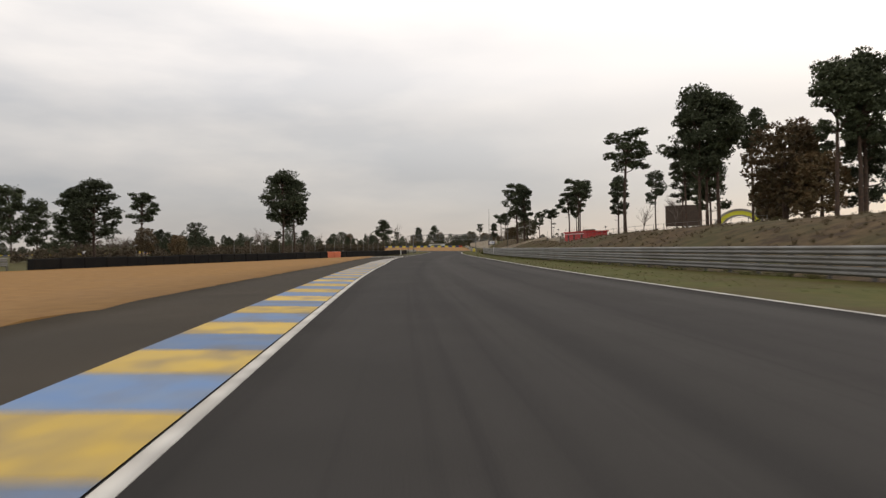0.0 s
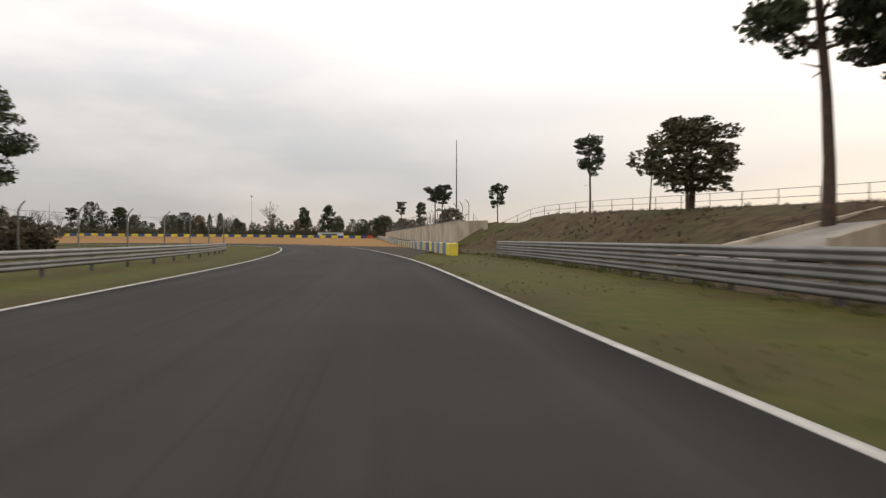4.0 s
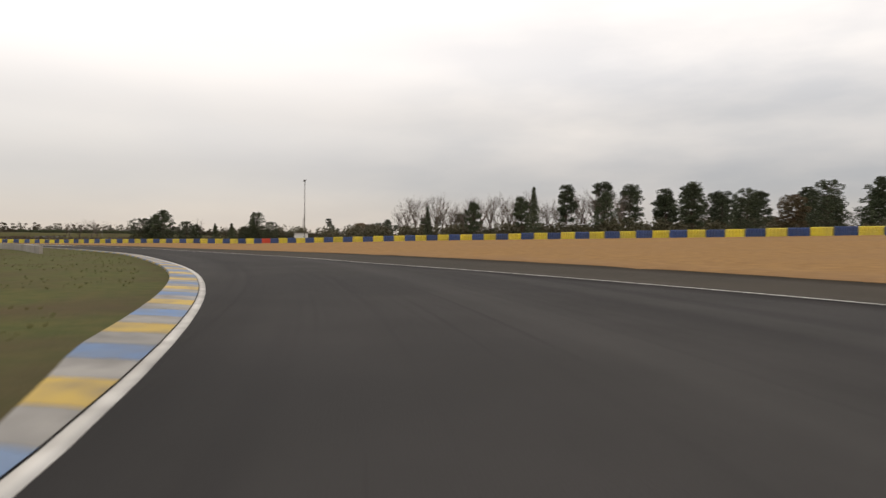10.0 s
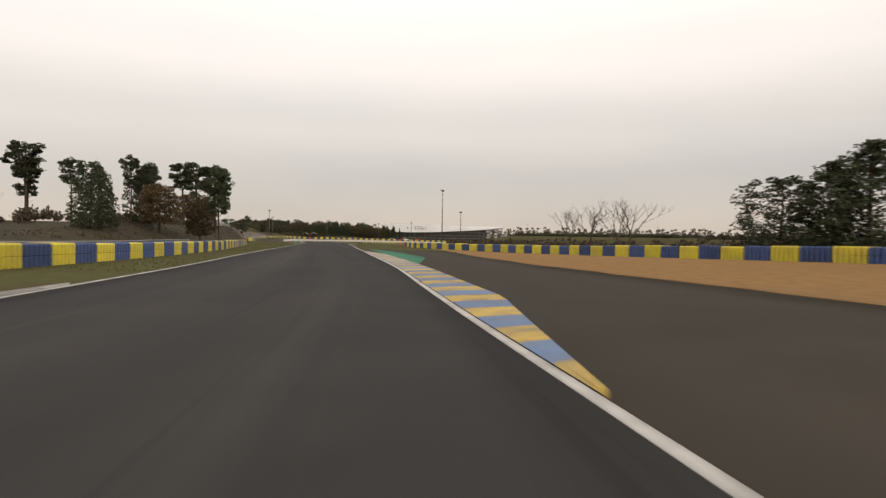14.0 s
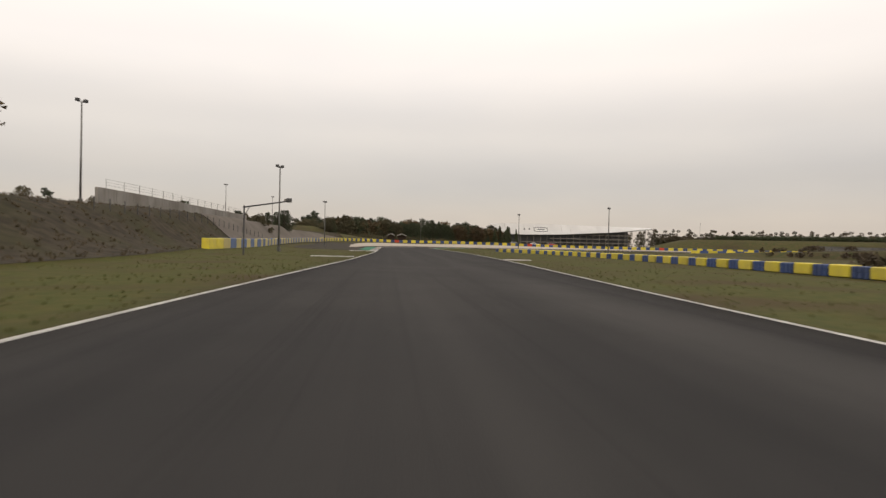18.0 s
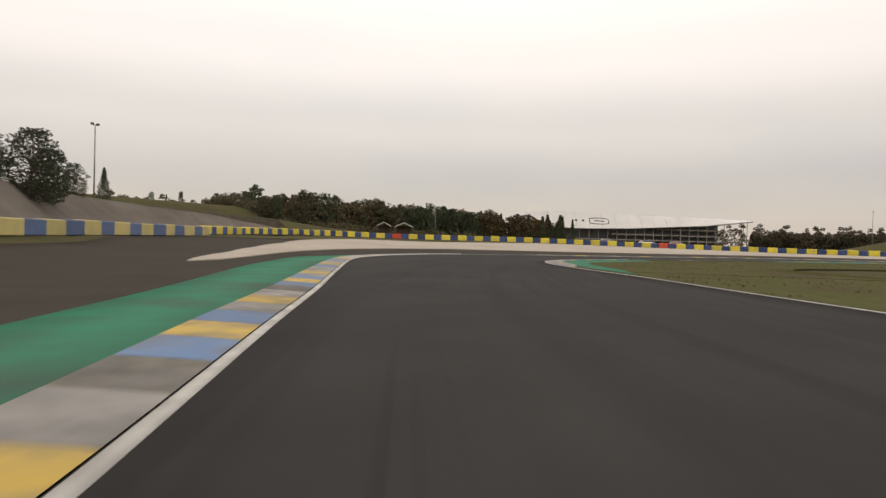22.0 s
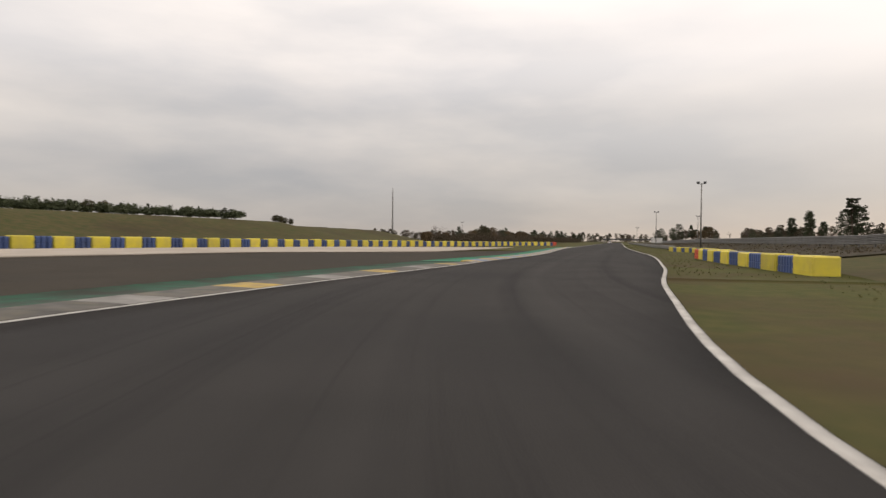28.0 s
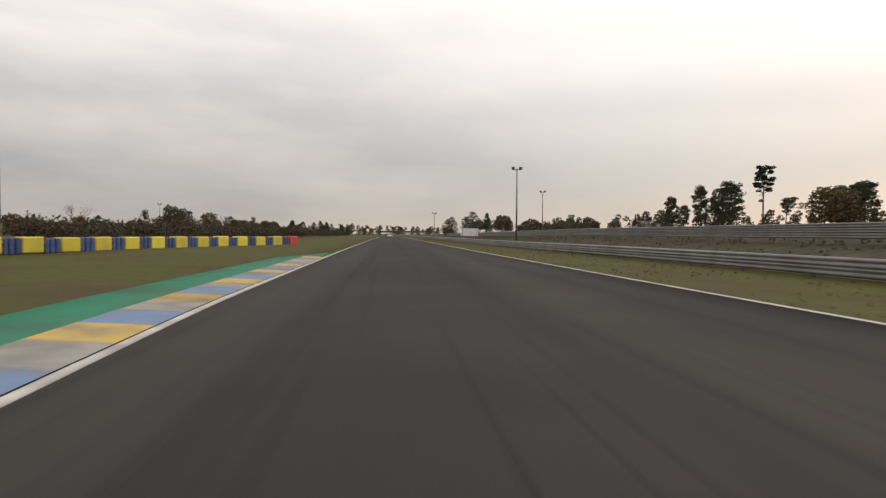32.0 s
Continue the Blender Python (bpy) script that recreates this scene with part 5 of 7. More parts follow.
def bare_meshes(seed, levels=4, tall=0.5):
    """A leafless tree 10 m high: trunk and forking twigs."""
    rnd = random.Random(seed)
    bm, bt = bmesh.new(), bmesh.new()

    def grow(p, d, length, r, level, out):
        q = p + d * length
        tube(out, [p, p.lerp(q, 0.5) + Vector((rnd.uniform(-1, 1), rnd.uniform(-1, 1), 0)) * length * 0.05, q], [r, r * 0.85, r * 0.6], 5 if level < 2 else 3, cap=False)
        if level >= levels:
            return
        for k in range(3 if level else 5):
            spread_ = rnd.uniform(0.25, 0.6)
            ax = Vector((rnd.uniform(-1, 1), rnd.uniform(-1, 1), rnd.uniform(-0.1, 0.4))).normalized()
            nd = (d * (1 - spread_) + ax * spread_ + Vector((0, 0, 0.15))).normalized()
            start = p.lerp(q, rnd.uniform(0.55, 1.0))
            grow(start, nd, length * rnd.uniform(0.55, 0.78), r * 0.5, level + 1, bt)

    grow(Vector((0, 0, 0)), Vector((0.02, 0.02, 1)).normalized(), 10 * tall * 0.8, 0.16, 0, bm)
    top = max(v.co.z for v in bt.verts)
    for b in (bm, bt):
        bmesh.ops.scale(b, vec=(10 / top, 10 / top, 10 / top), verts=b.verts)
    out = []
    for b, nm in ((bm, "trunk"), (bt, "crown")):
        me = bpy.data.meshes.new(nm)
        b.to_mesh(me)
        b.free()
        me.materials.append(BARK if nm == "trunk" else TWIG)
        out.append(me)
    return out


def leafy_meshes(seed, mat, per=200, leaf=0.4):
    """A round-headed broadleaf tree 10 m high with thinning leaves."""
    rnd = random.Random(seed)
    bm = bmesh.new()
    tube(bm, [(0, 0, 0), (0.1, 0.05, 2.2), (0.0, 0.1, 4.5), (0.1, 0, 8)], [0.28, 0.22, 0.15, 0.04], 7)
    clumps = []
    for k in range(26):
        ang, t = k * 2.4, (k + 0.5) / 26
        reach = 3.2 * math.sqrt(max(0.05, 1 - (1.7 * t - 0.75) ** 2)) * rnd.uniform(0.55, 1.0)
        b = Vector((math.cos(ang) * reach, math.sin(ang) * reach, 2.6 + 6.6 * t))
        tube(bm, [(0, 0, 2.0 + 4.5 * t), b * 0.6 + Vector((0, 0, 1.2)), b], [0.07, 0.04, 0.015], 4, cap=False)
        clumps.append((b.x, b.y, b.z, rnd.uniform(0.9, 1.35)))
    me = bpy.data.meshes.new("trunk")
    bm.to_mesh(me)
    bm.free()
    me.materials.append(BARK)
    return me, crown_mesh("crown", clumps, per, leaf, mat, seed, 0.85)


def spruce_meshes(seed, per=40):
    """A narrow conifer 10 m high in whorls down to the ground."""
    rnd = random.Random(seed)
    bm = bmesh.new()
    tube(bm, [(0, 0, 0), (0, 0, 9.8)], [0.16, 0.02], 6)
    clumps = []
    for k in range(64):
        t = (k / 64) ** 0.9
        reach = (2.35 * (1 - t) ** 1.05 + 0.08) * rnd.uniform(0.75, 1.1)
        ang = k * 2.4
        lump = 0.16 + 0.30 * reach
        clumps.append((math.cos(ang) * (reach - lump * 0.6), math.sin(ang) * (reach - lump * 0.6), 0.7 + 9.2 * t, lump))
    for k in range(9):
        clumps.append((0, 0, 1.0 + k, 1.05 * (1 - k / 9.5)))
    me = bpy.data.meshes.new("trunk")
    bm.to_mesh(me)
    bm.free()
    me.materials.append(BARK)
    return me, crown_mesh("crown", clumps, per, 0.34, NEEDLE2, seed, 0.7)


KINDS = {
    "tall": [limb_pine(11, 0.60, 1.75, 4), limb_pine(12, 0.56, 1.9, 4, dome=0.4), limb_pine(13, 0.63, 1.7, 4, lean=0.7), limb_pine(14, 0.57, 1.8, 5, dome=0.3), limb_pine(15, 0.61, 1.85, 4, lean=-0.6)],
    "flat": [limb_pine(16, 0.69, 2.1, 3, per=130, lean=0.3), limb_pine(17, 0.71, 2.0, 3, per=130, lean=-0.8), limb_pine(18, 0.67, 2.15, 3, per=130)],
    "tiered": [limb_pine(24, 0.46, 1.9, 6, dome=0.35), limb_pine(25, 0.42, 1.8, 6, dome=0.5), limb_pine(26, 0.48, 2.0, 6, dome=0.2, lean=0.4)],
    "pine": [limb_pine(21, 0.30, 2.7, 7, 84, 0.25, dome=0.75), limb_pine(22, 0.26, 2.9, 7, 84, 0.25, dome=0.8), limb_pine(23, 0.34, 2.6, 6, 84, 0.25, lean=0.5, dome=0.6)],
    "umbrella": [limb_pine(91, 0.40, 2.75, 7, 120, 0.20, lean=0.3, dome=0.85, plate=0.7), limb_pine(92, 0.42, 2.6, 7, 120, 0.20, lean=-0.3, dome=0.8, plate=0.7)],
    "bushy": [pine_meshes(31, 0.03, 3.6, 64, 95, 0.27, 0.25, 0.38), pine_meshes(32, 0.03, 3.3, 62, 95, 0.27, 0.25, 0.6), pine_meshes(33, 0.03, 3.9, 68, 95, 0.27, 0.25, 0.33)],
    "shrub": [pine_meshes(35, 0.02, 3.7, 30, 50, 0.42, 0.33, 0.5), pine_meshes(36, 0.02, 3.9, 30, 50, 0.42, 0.33, 0.45), pine_meshes(37, 0.03, 3.5, 28, 50, 0.42, 0.33, 0.6)],
    "spruce": [spruce_meshes(41), spruce_meshes(42), spruce_meshes(43)],
    "bare": [bare_meshes(51), bare_meshes(52), bare_meshes(53, tall=0.6)],
    "autumn": [leafy_meshes(61, LEAF), leafy_meshes(62, LEAF, 170)],
    "green": [leafy_meshes(71, BUSH), leafy_meshes(72, BUSH, 250)],
    "low_autumn": [leafy_meshes(63, LEAF, 70, 0.62), leafy_meshes(64, LEAF, 60, 0.62)],
    "low_green": [leafy_meshes(73, BUSH, 70, 0.62), leafy_meshes(74, BUSH, 60, 0.62)],
    "far_pine": [pine_meshes(81, 0.30, 2.6, 26, 56, 0.4, 0.3, 0.5), pine_meshes(82, 0.22, 2.8, 28, 56, 0.4, 0.3, 0.6)],
}
WORDS = {"flat": ("pine_tree", "tall maritime pine with a flat crown on a bare trunk"), "tiered": ("pine_tree", "maritime pine with dark needles in uneven tiers"), "tall": ("pine_tree", "tall maritime pine with a bare trunk and dark flat crown"), "pine": ("pine_tree", "dark green maritime pine with a broken rounded crown"),
         "umbrella": ("pine_tree", "maritime pine with a broad round crown on a bare trunk"), "shrub": ("bush", "dark bushy evergreen in the tree belt"),
         "far_pine": ("pine_tree", "dark green pine in a row of trees"),
         "bushy": ("pine_tree", "broad bushy dark pine with branches near the ground"), "spruce": ("conifer", "dark green pointed conifer with branches to the ground"),
         "bare": ("bare_tree", "leafless grey-brown tree with fine twigs"), "autumn": ("broadleaf_tree", "broadleaf tree with thinning brown autumn leaves"),
         "green": ("broadleaf_tree", "round dull green broadleaf tree"),
         "low_autumn": ("broadleaf_tree", "small broadleaf tree with brown autumn leaves"), "low_green": ("broadleaf_tree", "small round dull green broadleaf tree")}
TREE_RND = random.Random(5)


def tree(kind, x, y, top, wide=1.0, group=""):
    """A tree with its top at height top."""
    z0 = ground_z(x, y)
    k = TREE_RND.randrange(len(KINDS[kind]))
    nm, words = WORDS[kind]
    t = thing(nm, words, "tree", x, y, z0 - 0.25, group)
    h = max(1.5, top - z0)
    sc = h / 10.0
    t.rotation_euler = (0, 0, TREE_RND.uniform(0, 6.28))
    for me in KINDS[kind][k]:
        shared(me.name.split(".")[0], me, Matrix.Diagonal((sc * wide, sc * wide, sc, 1)), t)
    return t


# the bank on the way down to the long bend
for row in (("tiered", 20.6, 179.9, 19.2, 1.15), ("tiered", 22.4, 178.2, 18.4, 1.05), ("green", 25.8, 199.4, 10.1, 1.5), ("flat", 36.8, 219.2, 14.2, 1.5), ("tall", 28.4, 224.9, 13.2, 1.1), ("tall", 37.5, 192.8, 17.5, 1.35), ("tall", 39.7, 192.8, 15.2, 0.95),
            ("tall", 38.9, 184, 19.8, 1.05), ("flat", 35.8, 172, 19.1, 1.1), ("tiered", 48.0, 177.8, 20.6, 1.1), ("tall", 66.2, 179.5, 21.8, 1.2), ("tall", 67.5, 169.9, 19.9, 1.1), ("flat", 27.8, 100.2, 18.7, 1.3), ("bare", 56, 181, 13),
            ("umbrella", 33.0, 84.7, 22.0, 0.85), ("tiered", 34.4, 85.8, 20.2, 1.0), ("tall", 35.6, 85.0, 20.8, 1.1), ("tall", 31.9, 86.4, 14.2, 1.1), ("flat", 47.9, 101.3, 22.2, 0.8), ("pine", 53.7, 130.9, 21.0, 0.9), ("tall", 54.4, 166.1, 20.6, 0.9), ("green", 82.8, 164.4, 18.6, 0.9), ("autumn", 45.9, 88.1, 18.0, 1.0), ("autumn", 60, 114, 17), ("tall", 70, 125, 24, 1.2), ("tiered", 66, 119, 22.5, 1.1),
            ("tall", 46.2, 77.6, 23.6, 1.0), ("tall", 48.6, 77.0, 23.0, 1.05), ("tiered", 50.5, 79.0, 24.4, 1.0), ("pine", 54, 84, 17), ("autumn", 47, 82, 13), ("bare", 34, 96, 9), ("bare", 46, 128, 11), ("tall", 30, 214, 10.0)):
    tree(*row, group="pines on the bank")
# left of the start
for row in (("umbrella", -28.9, 117.7, 15.9, 1.05), ("umbrella", -27.4, 120.6, 15.2, 0.95), ("umbrella", -17.7, 193.8, 10.2, 1.15), ("tall", -71.9, 155.1, 15.9, 1.3), ("bushy", -60.5, 158.7, 8.7, 1.0), ("bushy", -68.9, 158.9, 7.2, 1.0), ("pine", -57, 107, 13.8, 1.3), ("pine", -61, 108.5, 12.4, 1.1), ("pine", -76, 115, 13.9, 1.0), ("pine", -72, 116, 11.6, 0.9),
            ("bare", -41, 146.8, 7.2, 1.2), ("pine", -75, 196, 8.5), ("bare", -62, 112, 8), ("autumn", -64, 140, 7), ("green", -44, 170, 4.5), ("bare", -35, 168, 6), ("autumn", -52, 128, 5), ("bushy", -88, 150, 9), ("pine", -95, 120, 11)):
    tree(*row, group="trees left of the track")
# behind the long bend
for row in (("tall", 24.0, 411.5, 16.4, 1.1), ("tiered", 34.4, 436.1, 17.9, 1.1), ("flat", 36.9, 407.1, 22.5, 1.2), ("tall", 39.1, 407.5, 23.1, 1.15), ("autumn", 44.3, 412.4, 14.3, 1.3), ("tall", 59.4, 396, 23.2, 1.15), ("green", 21.2, 474.6, 13.2, 1.3),
            ("pine", -17.5, 475.6, 17.2, 1.0), ("pine", -6.6, 476.3, 18.4, 1.0), ("bare", -32, 465.9, 19.9, 1.0), ("bushy", -111.5, 467.3, 18.4, 0.8), ("tall", -119.3, 465.3, 15.7, 1.3), ("pine", -100.7, 470.4, 16.4, 1.2), ("pine", -61, 416, 9.6), ("pine", -57.9, 417, 8.8, 0.9),
            ("bushy", -53, 417, 8.0), ("bushy", -50.3, 417, 11.6, 0.5), ("bushy", -46.4, 417, 11.6, 0.6), ("bare", -42.6, 427.3, 12.2, 1.1), ("bushy", -126.5, 416, 10.6, 0.9), ("bushy", -127.8, 402, 8.9, 0.8), ("autumn", -122.8, 404, 8.0, 0.9), ("pine", -134.3, 399, 10.2),
            ("pine", -184.4, 431.3, 15.3, 1.1), ("tall", -189.8, 427.8, 16.2, 1.2), ("pine", -168.7, 402.3, 12.6, 0.9), ("spruce", -157.6, 388, 10.7, 0.8), ("pine", -167.6, 382, 8.7, 0.9), ("spruce", -176.3, 377, 8.1, 0.8), ("pine", -142.8, 454.2, 11.7), ("tall", -136.8, 458.7, 11.6, 1.3),
            ("bare", -52, 440, 13), ("bare", -72, 436, 12), ("bare", -84, 440, 13), ("bushy", -112.6, 412, 9.7, 0.8), ("bushy", -95, 413, 8.6, 0.8), ("pine", -170, 393.5, 10.1), ("bushy", -163, 407, 11), ("pine", -156, 415, 11.5), ("bushy", -157, 430, 10.9), ("bushy", -146, 440, 11.7), ("bushy", -227.5, 333.2, 8.2, 1.45), ("bushy", -231.5, 329.0, 6.3, 1.5), ("bushy", -229.8, 331.6, 7.2, 1.4), ("bushy", -220.8, 337.9, 5.5, 1.3), ("bushy", -222.8, 340, 5.0, 1.2), ("bare", -222.4, 341, 6.4),
            ("bushy", -205.1, 350.7, 7.3, 0.9), ("spruce", -205.6, 350.0, 6.6, 1.4), ("bushy", -201.9, 353.1, 5.3, 0.9), ("spruce", -209.7, 342.9, 4.9, 1.2), ("bare", -209.2, 345.1, 4.6), ("spruce", -207.9, 346, 5.0, 1.4), ("bushy", -206.1, 348.3, 4.3, 0.9), ("bushy", 9, 430, 10), ("pine", 15, 440, 11),
            ("bushy", -1, 452, 11), ("bare", -10, 440, 9), ("bare", -250, 318.5, 6.4, 1.3), ("bare", -253, 317, 5.6, 1.3), ("bare", -256.5, 314, 6.6, 1.3), ("bare", -259.5, 311.5, 5.9, 1.3)):
    tree(*row, group="trees behind the long bend")


def scatter(points, count, wide, low, high, kinds, seed, group):
    x, y, a = curve_points(points, 1.0)
    rnd = random.Random(seed)
    for k in range(count):
        i = int((k + rnd.random()) / count * (len(x) - 1))
        o = rnd.uniform(-wide, wide)
        px, py = float(x[i] - math.sin(a[i]) * o), float(y[i] + math.cos(a[i]) * o)
        tree(rnd.choice(kinds), px, py, ground_z(px, py) + rnd.uniform(low, high), rnd.uniform(0.85, 1.25), group)


scatter([(60, 470), (10, 520), (-60, 500), (-110, 478), (-150, 460)], 84, 16, 5.5, 13.0, ("bare", "bushy", "shrub", "far_pine", "bare", "shrub", "low_autumn", "bare"), 1, "trees behind the long bend")
scatter([(-150, 455), (-160, 440), (-170, 425)], 9, 7, 7.5, 12.0, ("pine", "bushy", "pine", "far_pine"), 2, "trees behind the long bend")
scatter([(-172, 420), (-184, 402), (-200, 379)], 46, 4, 7.0, 11.0, ("bare",), 22, "bare trees behind the long bend")
scatter([(-110, 470), (-165, 470), (-230, 430), (-290, 400), (-350, 390)], 44, 14, 3, 6, ("shrub", "far_pine", "bare", "bare", "shrub"), 3, "far trees behind the bend")
# the infield bank beside the straight
for row in (("tall", -247.3, 240.3, 14.0, 1.3), ("tiered", -249.5, 238, 12.6, 1.2), ("bushy", -233.2, 266.1, 9.0, 1.0), ("bushy", -235.8, 264.4, 8.8, 1.0), ("umbrella", -251.3, 257.1, 11.2, 0.9), ("bushy", -248.6, 258, 10.0, 1.0), ("tall", -246.4, 258.6, 11.6, 0.9), ("autumn", -246.5, 262.8, 8.0, 1.2), ("umbrella", -257.7, 263.2, 11.6, 0.85),
            ("autumn", -252.6, 264.0, 6.4, 0.9), ("tall", -277.6, 241, 14.5, 1.4), ("tall", -279.7, 242, 15.2, 1.5), ("tall", -289.1, 238.8, 15.6, 1.25), ("autumn", -310.2, 217, 12.0, 1.55), ("bare", -238, 247, 7), ("bare", -230, 246, 8), ("autumn", -240, 238, 9), ("tall", -262, 232, 14), ("pine", -222, 238, 11), ("tall", -236, 228, 13)):
    tree(*row, group="trees on the infield bank")
scatter([(-300, 200), (-340, 184), (-375, 165), (-400, 152)], 26, 4, 1.8, 3.6, ("shrub", "low_green", "tall", "shrub"), 4, "small trees above the bank wall")
for row in (("bushy", -428.6, 148.1, 9.6, 1.2), ("bushy", -424.5, 149, 8.9, 1.2), ("bushy", -432, 145, 8.6, 1.1), ("pine", -414.9, 154.1, 8.4, 1.2), ("bushy", -413.2, 153.6, 7.4, 1.0), ("tall", -419.6, 140.6, 9.0, 1.6), ("tall", -416, 143, 8.4, 1.4), ("bare", -421, 150, 7.6), ("bushy", -440.4, 136.6, 8.5), ("spruce", -449.8, 129.0, 9.3), ("pine", -413, 152, 6.6), ("bare", -411, 153, 6.2), ("pine", -405, 155, 6.2), ("pine", -402, 158, 6.0), ("bushy", -398, 160, 5.6),
            ("bushy", -446, 104, 8.6), ("pine", -440, 106, 9.6), ("bushy", -462, 102, 8.4), ("bushy", -482, 100, 9.0), ("pine", -488, 101, 9.6), ("green", -500, 112, 9.5), ("bushy", -508, 108, 10), ("green", -516, 108, 9.5)):
    tree(*row, group="trees above the hairpin")
scatter([(-528, 96), (-548, 99), (-565, 104)], 34, 6, 8.0, 12.0, ("low_green", "shrub", "low_autumn", "low_green", "shrub"), 6, "dark wood beyond the hairpin")
tree("green", -558, 104, 13.0, 1.1, "dark wood beyond the hairpin")
scatter([(-566, 104), (-585, 110), (-602, 117)], 34, 6, 9.5, 11.5, ("shrub", "bushy", "shrub"), 16, "dark wood beyond the hairpin")
scatter([(-600, 118), (-618, 132), (-630, 140)], 30, 4, 8.5, 12.0, ("spruce", "spruce", "spruce", "low_autumn", "bare"), 26, "dark wood beyond the hairpin")
tree("spruce", -628, 142, 11.3, 0.8, "dark wood beyond the hairpin")
tree("spruce", -631, 145, 10.4, 0.8, "dark wood beyond the hairpin")
scatter([(-530, 66), (-580, 72), (-640, 84), (-720, 110)], 60, 14, 11.5, 15.5, ("shrub", "spruce", "low_autumn", "shrub", "far_pine"), 7, "dark wood beyond the hairpin")
scatter([(-578, 246), (-579, 280), (-575, 310), (-568, 337)], 48, 3, 1.6, 2.8, ("shrub", "low_green", "shrub"), 8, "bushes on the grass hill")
scatter([(-566, 349), (-567, 357)], 8, 1.2, 1.5, 2.1, ("shrub", "low_green"), 18, "bushes on the grass hill")
scatter([(-548, 395), (-545, 430), (-552, 480), (-560, 560), (-560, 650)], 56, 9, 3.2, 6.8, ("low_green", "low_autumn", "bare", "shrub", "low_autumn"), 9, "scrub beside the back straight")
scatter([(-575, 640), (-560, 720), (-545, 800)], 22, 10, 6, 10, ("far_pine", "far_pine", "shrub"), 10, "far trees along the back straight")
for row in (("pine", -439.7, 428.7, 11.1, 0.85), ("pine", -443.5, 433, 9.2, 0.85), ("pine", -420.7, 456.6, 14.4, 1.15), ("bushy", -424.5, 452, 12.3, 1.0), ("tall", -430, 424.7, 14.3, 1.1), ("bushy", -432, 468.7, 8.0, 0.8), ("bushy", -437.5, 470, 7.0, 0.8), ("pine", -429, 462, 9.0, 0.9), ("tall", -407.4, 456.5, 10.8, 1.2),
            ("autumn", -409.7, 436.6, 11.7, 1.5), ("green", -404, 441, 11.0, 1.2), ("pine", -388, 466, 14.5, 1.2), ("pine", -372, 480, 17, 1.2), ("tall", -380, 470, 15, 1.3), ("tall", -441, 420, 8.5, 0.9), ("bushy", -446, 440, 6.5), ("bare", -394, 448, 10)):
    tree(*row, group="pines above the back straight")
scatter([(-482, 560), (-470, 570), (-460, 590), (-452, 620)], 16, 5, 5, 9, ("far_pine", "shrub", "low_autumn"), 11, "far trees along the back straight")
scatter([(-455, 480), (-440, 520), (-430, 580), (-430, 660)], 20, 6, 2.5, 6, ("low_green", "shrub", "bare"), 12, "scrub beside the back straight")


def hedge(name, points, count, wide, low, high, mat, seed, label):
    """A belt of undergrowth: ragged low tufted bushes in one mesh."""
    x, y, a = curve_points(points, 1.0)
    rnd = random.Random(seed)
    clumps = []
    for k in range(count):
        i = int((k + rnd.random()) / count * (len(x) - 1))
        o = rnd.uniform(-wide, wide)
        px, py = float(x[i] - math.sin(a[i]) * o), float(y[i] + math.cos(a[i]) * o)
        h = rnd.uniform(low, high)
        clumps.append((px, py, h * 0.42, h * 0.52))
    zs = height([c[0] for c in clumps], [c[1] for c in clumps])
    me = crown_mesh(name, [(c[0], c[1], c[2] + z, c[3]) for c, z in zip(clumps, zs)], 105, 0.42, mat, seed, 0.95, dense=True)
    tagged(new(name, me), label, "undergrowth", kind="stuff")


hedge("undergrowth_bend", [(60, 440), (10, 470), (-60, 465), (-120, 445), (-160, 410), (-190, 378), (-212, 355), (-222, 347)], 560, 6, 1.8, 4.6, BUSH, 1, "dark belt of undergrowth behind the bend's barrier")
hedge("undergrowth_exit", [(-224, 345), (-245, 329), (-275, 306), (-310, 286), (-350, 272)], 230, 3.5, 1.0, 2.0, SCRUB_LEAF, 12, "low brown scrub behind the barrier at the bend's exit")
hedge("undergrowth_bend_far", [(-200, 400), (-260, 370), (-330, 330), (-400, 290), (-430, 265)], 300, 8, 0.7, 1.5, SCRUB_LEAF, 2, "low dull scrub behind the barriers")
hedge("undergrowth_hairpin", [(-500, 99), (-530, 108), (-560, 118), (-590, 132)], 190, 7, 1.5, 4.0, BUSH, 3, "dark belt of undergrowth beyond the hairpin barrier")
hedge("undergrowth_hill", [(-577, 250), (-577, 280), (-573, 310), (-566, 338)], 300, 2.0, 1.4, 2.5, NEEDLE2, 4, "dark hedge along the top of the grass hill")
hedge("undergrowth_back", [(-538, 392), (-536, 430), (-538, 500), (-540, 600), (-540, 700)], 370, 6, 1.6, 4.2, SCRUB_LEAF, 5, "brown scrub along the back straight")
hedge("undergrowth_bank", [(-200, 262), (-222, 250), (-246, 246), (-270, 236), (-300, 214)], 120, 5, 0.8, 2.2, SCRUB_LEAF, 6, "brown scrub on the infield bank")
hedge("undergrowth_start", [(-70, 30), (-66, 80), (-60, 130), (-52, 180), (-40, 230)], 200, 7, 1.0, 3.2, SCRUB_LEAF, 7, "brown scrub beyond the tyre wall")
hedge("undergrowth_above_wall", [(-395, 168), (-410, 150), (-425, 138), (-445, 125)], 90, 4, 1.0, 2.4, BUSH, 8, "dull bushes above the bank wall")


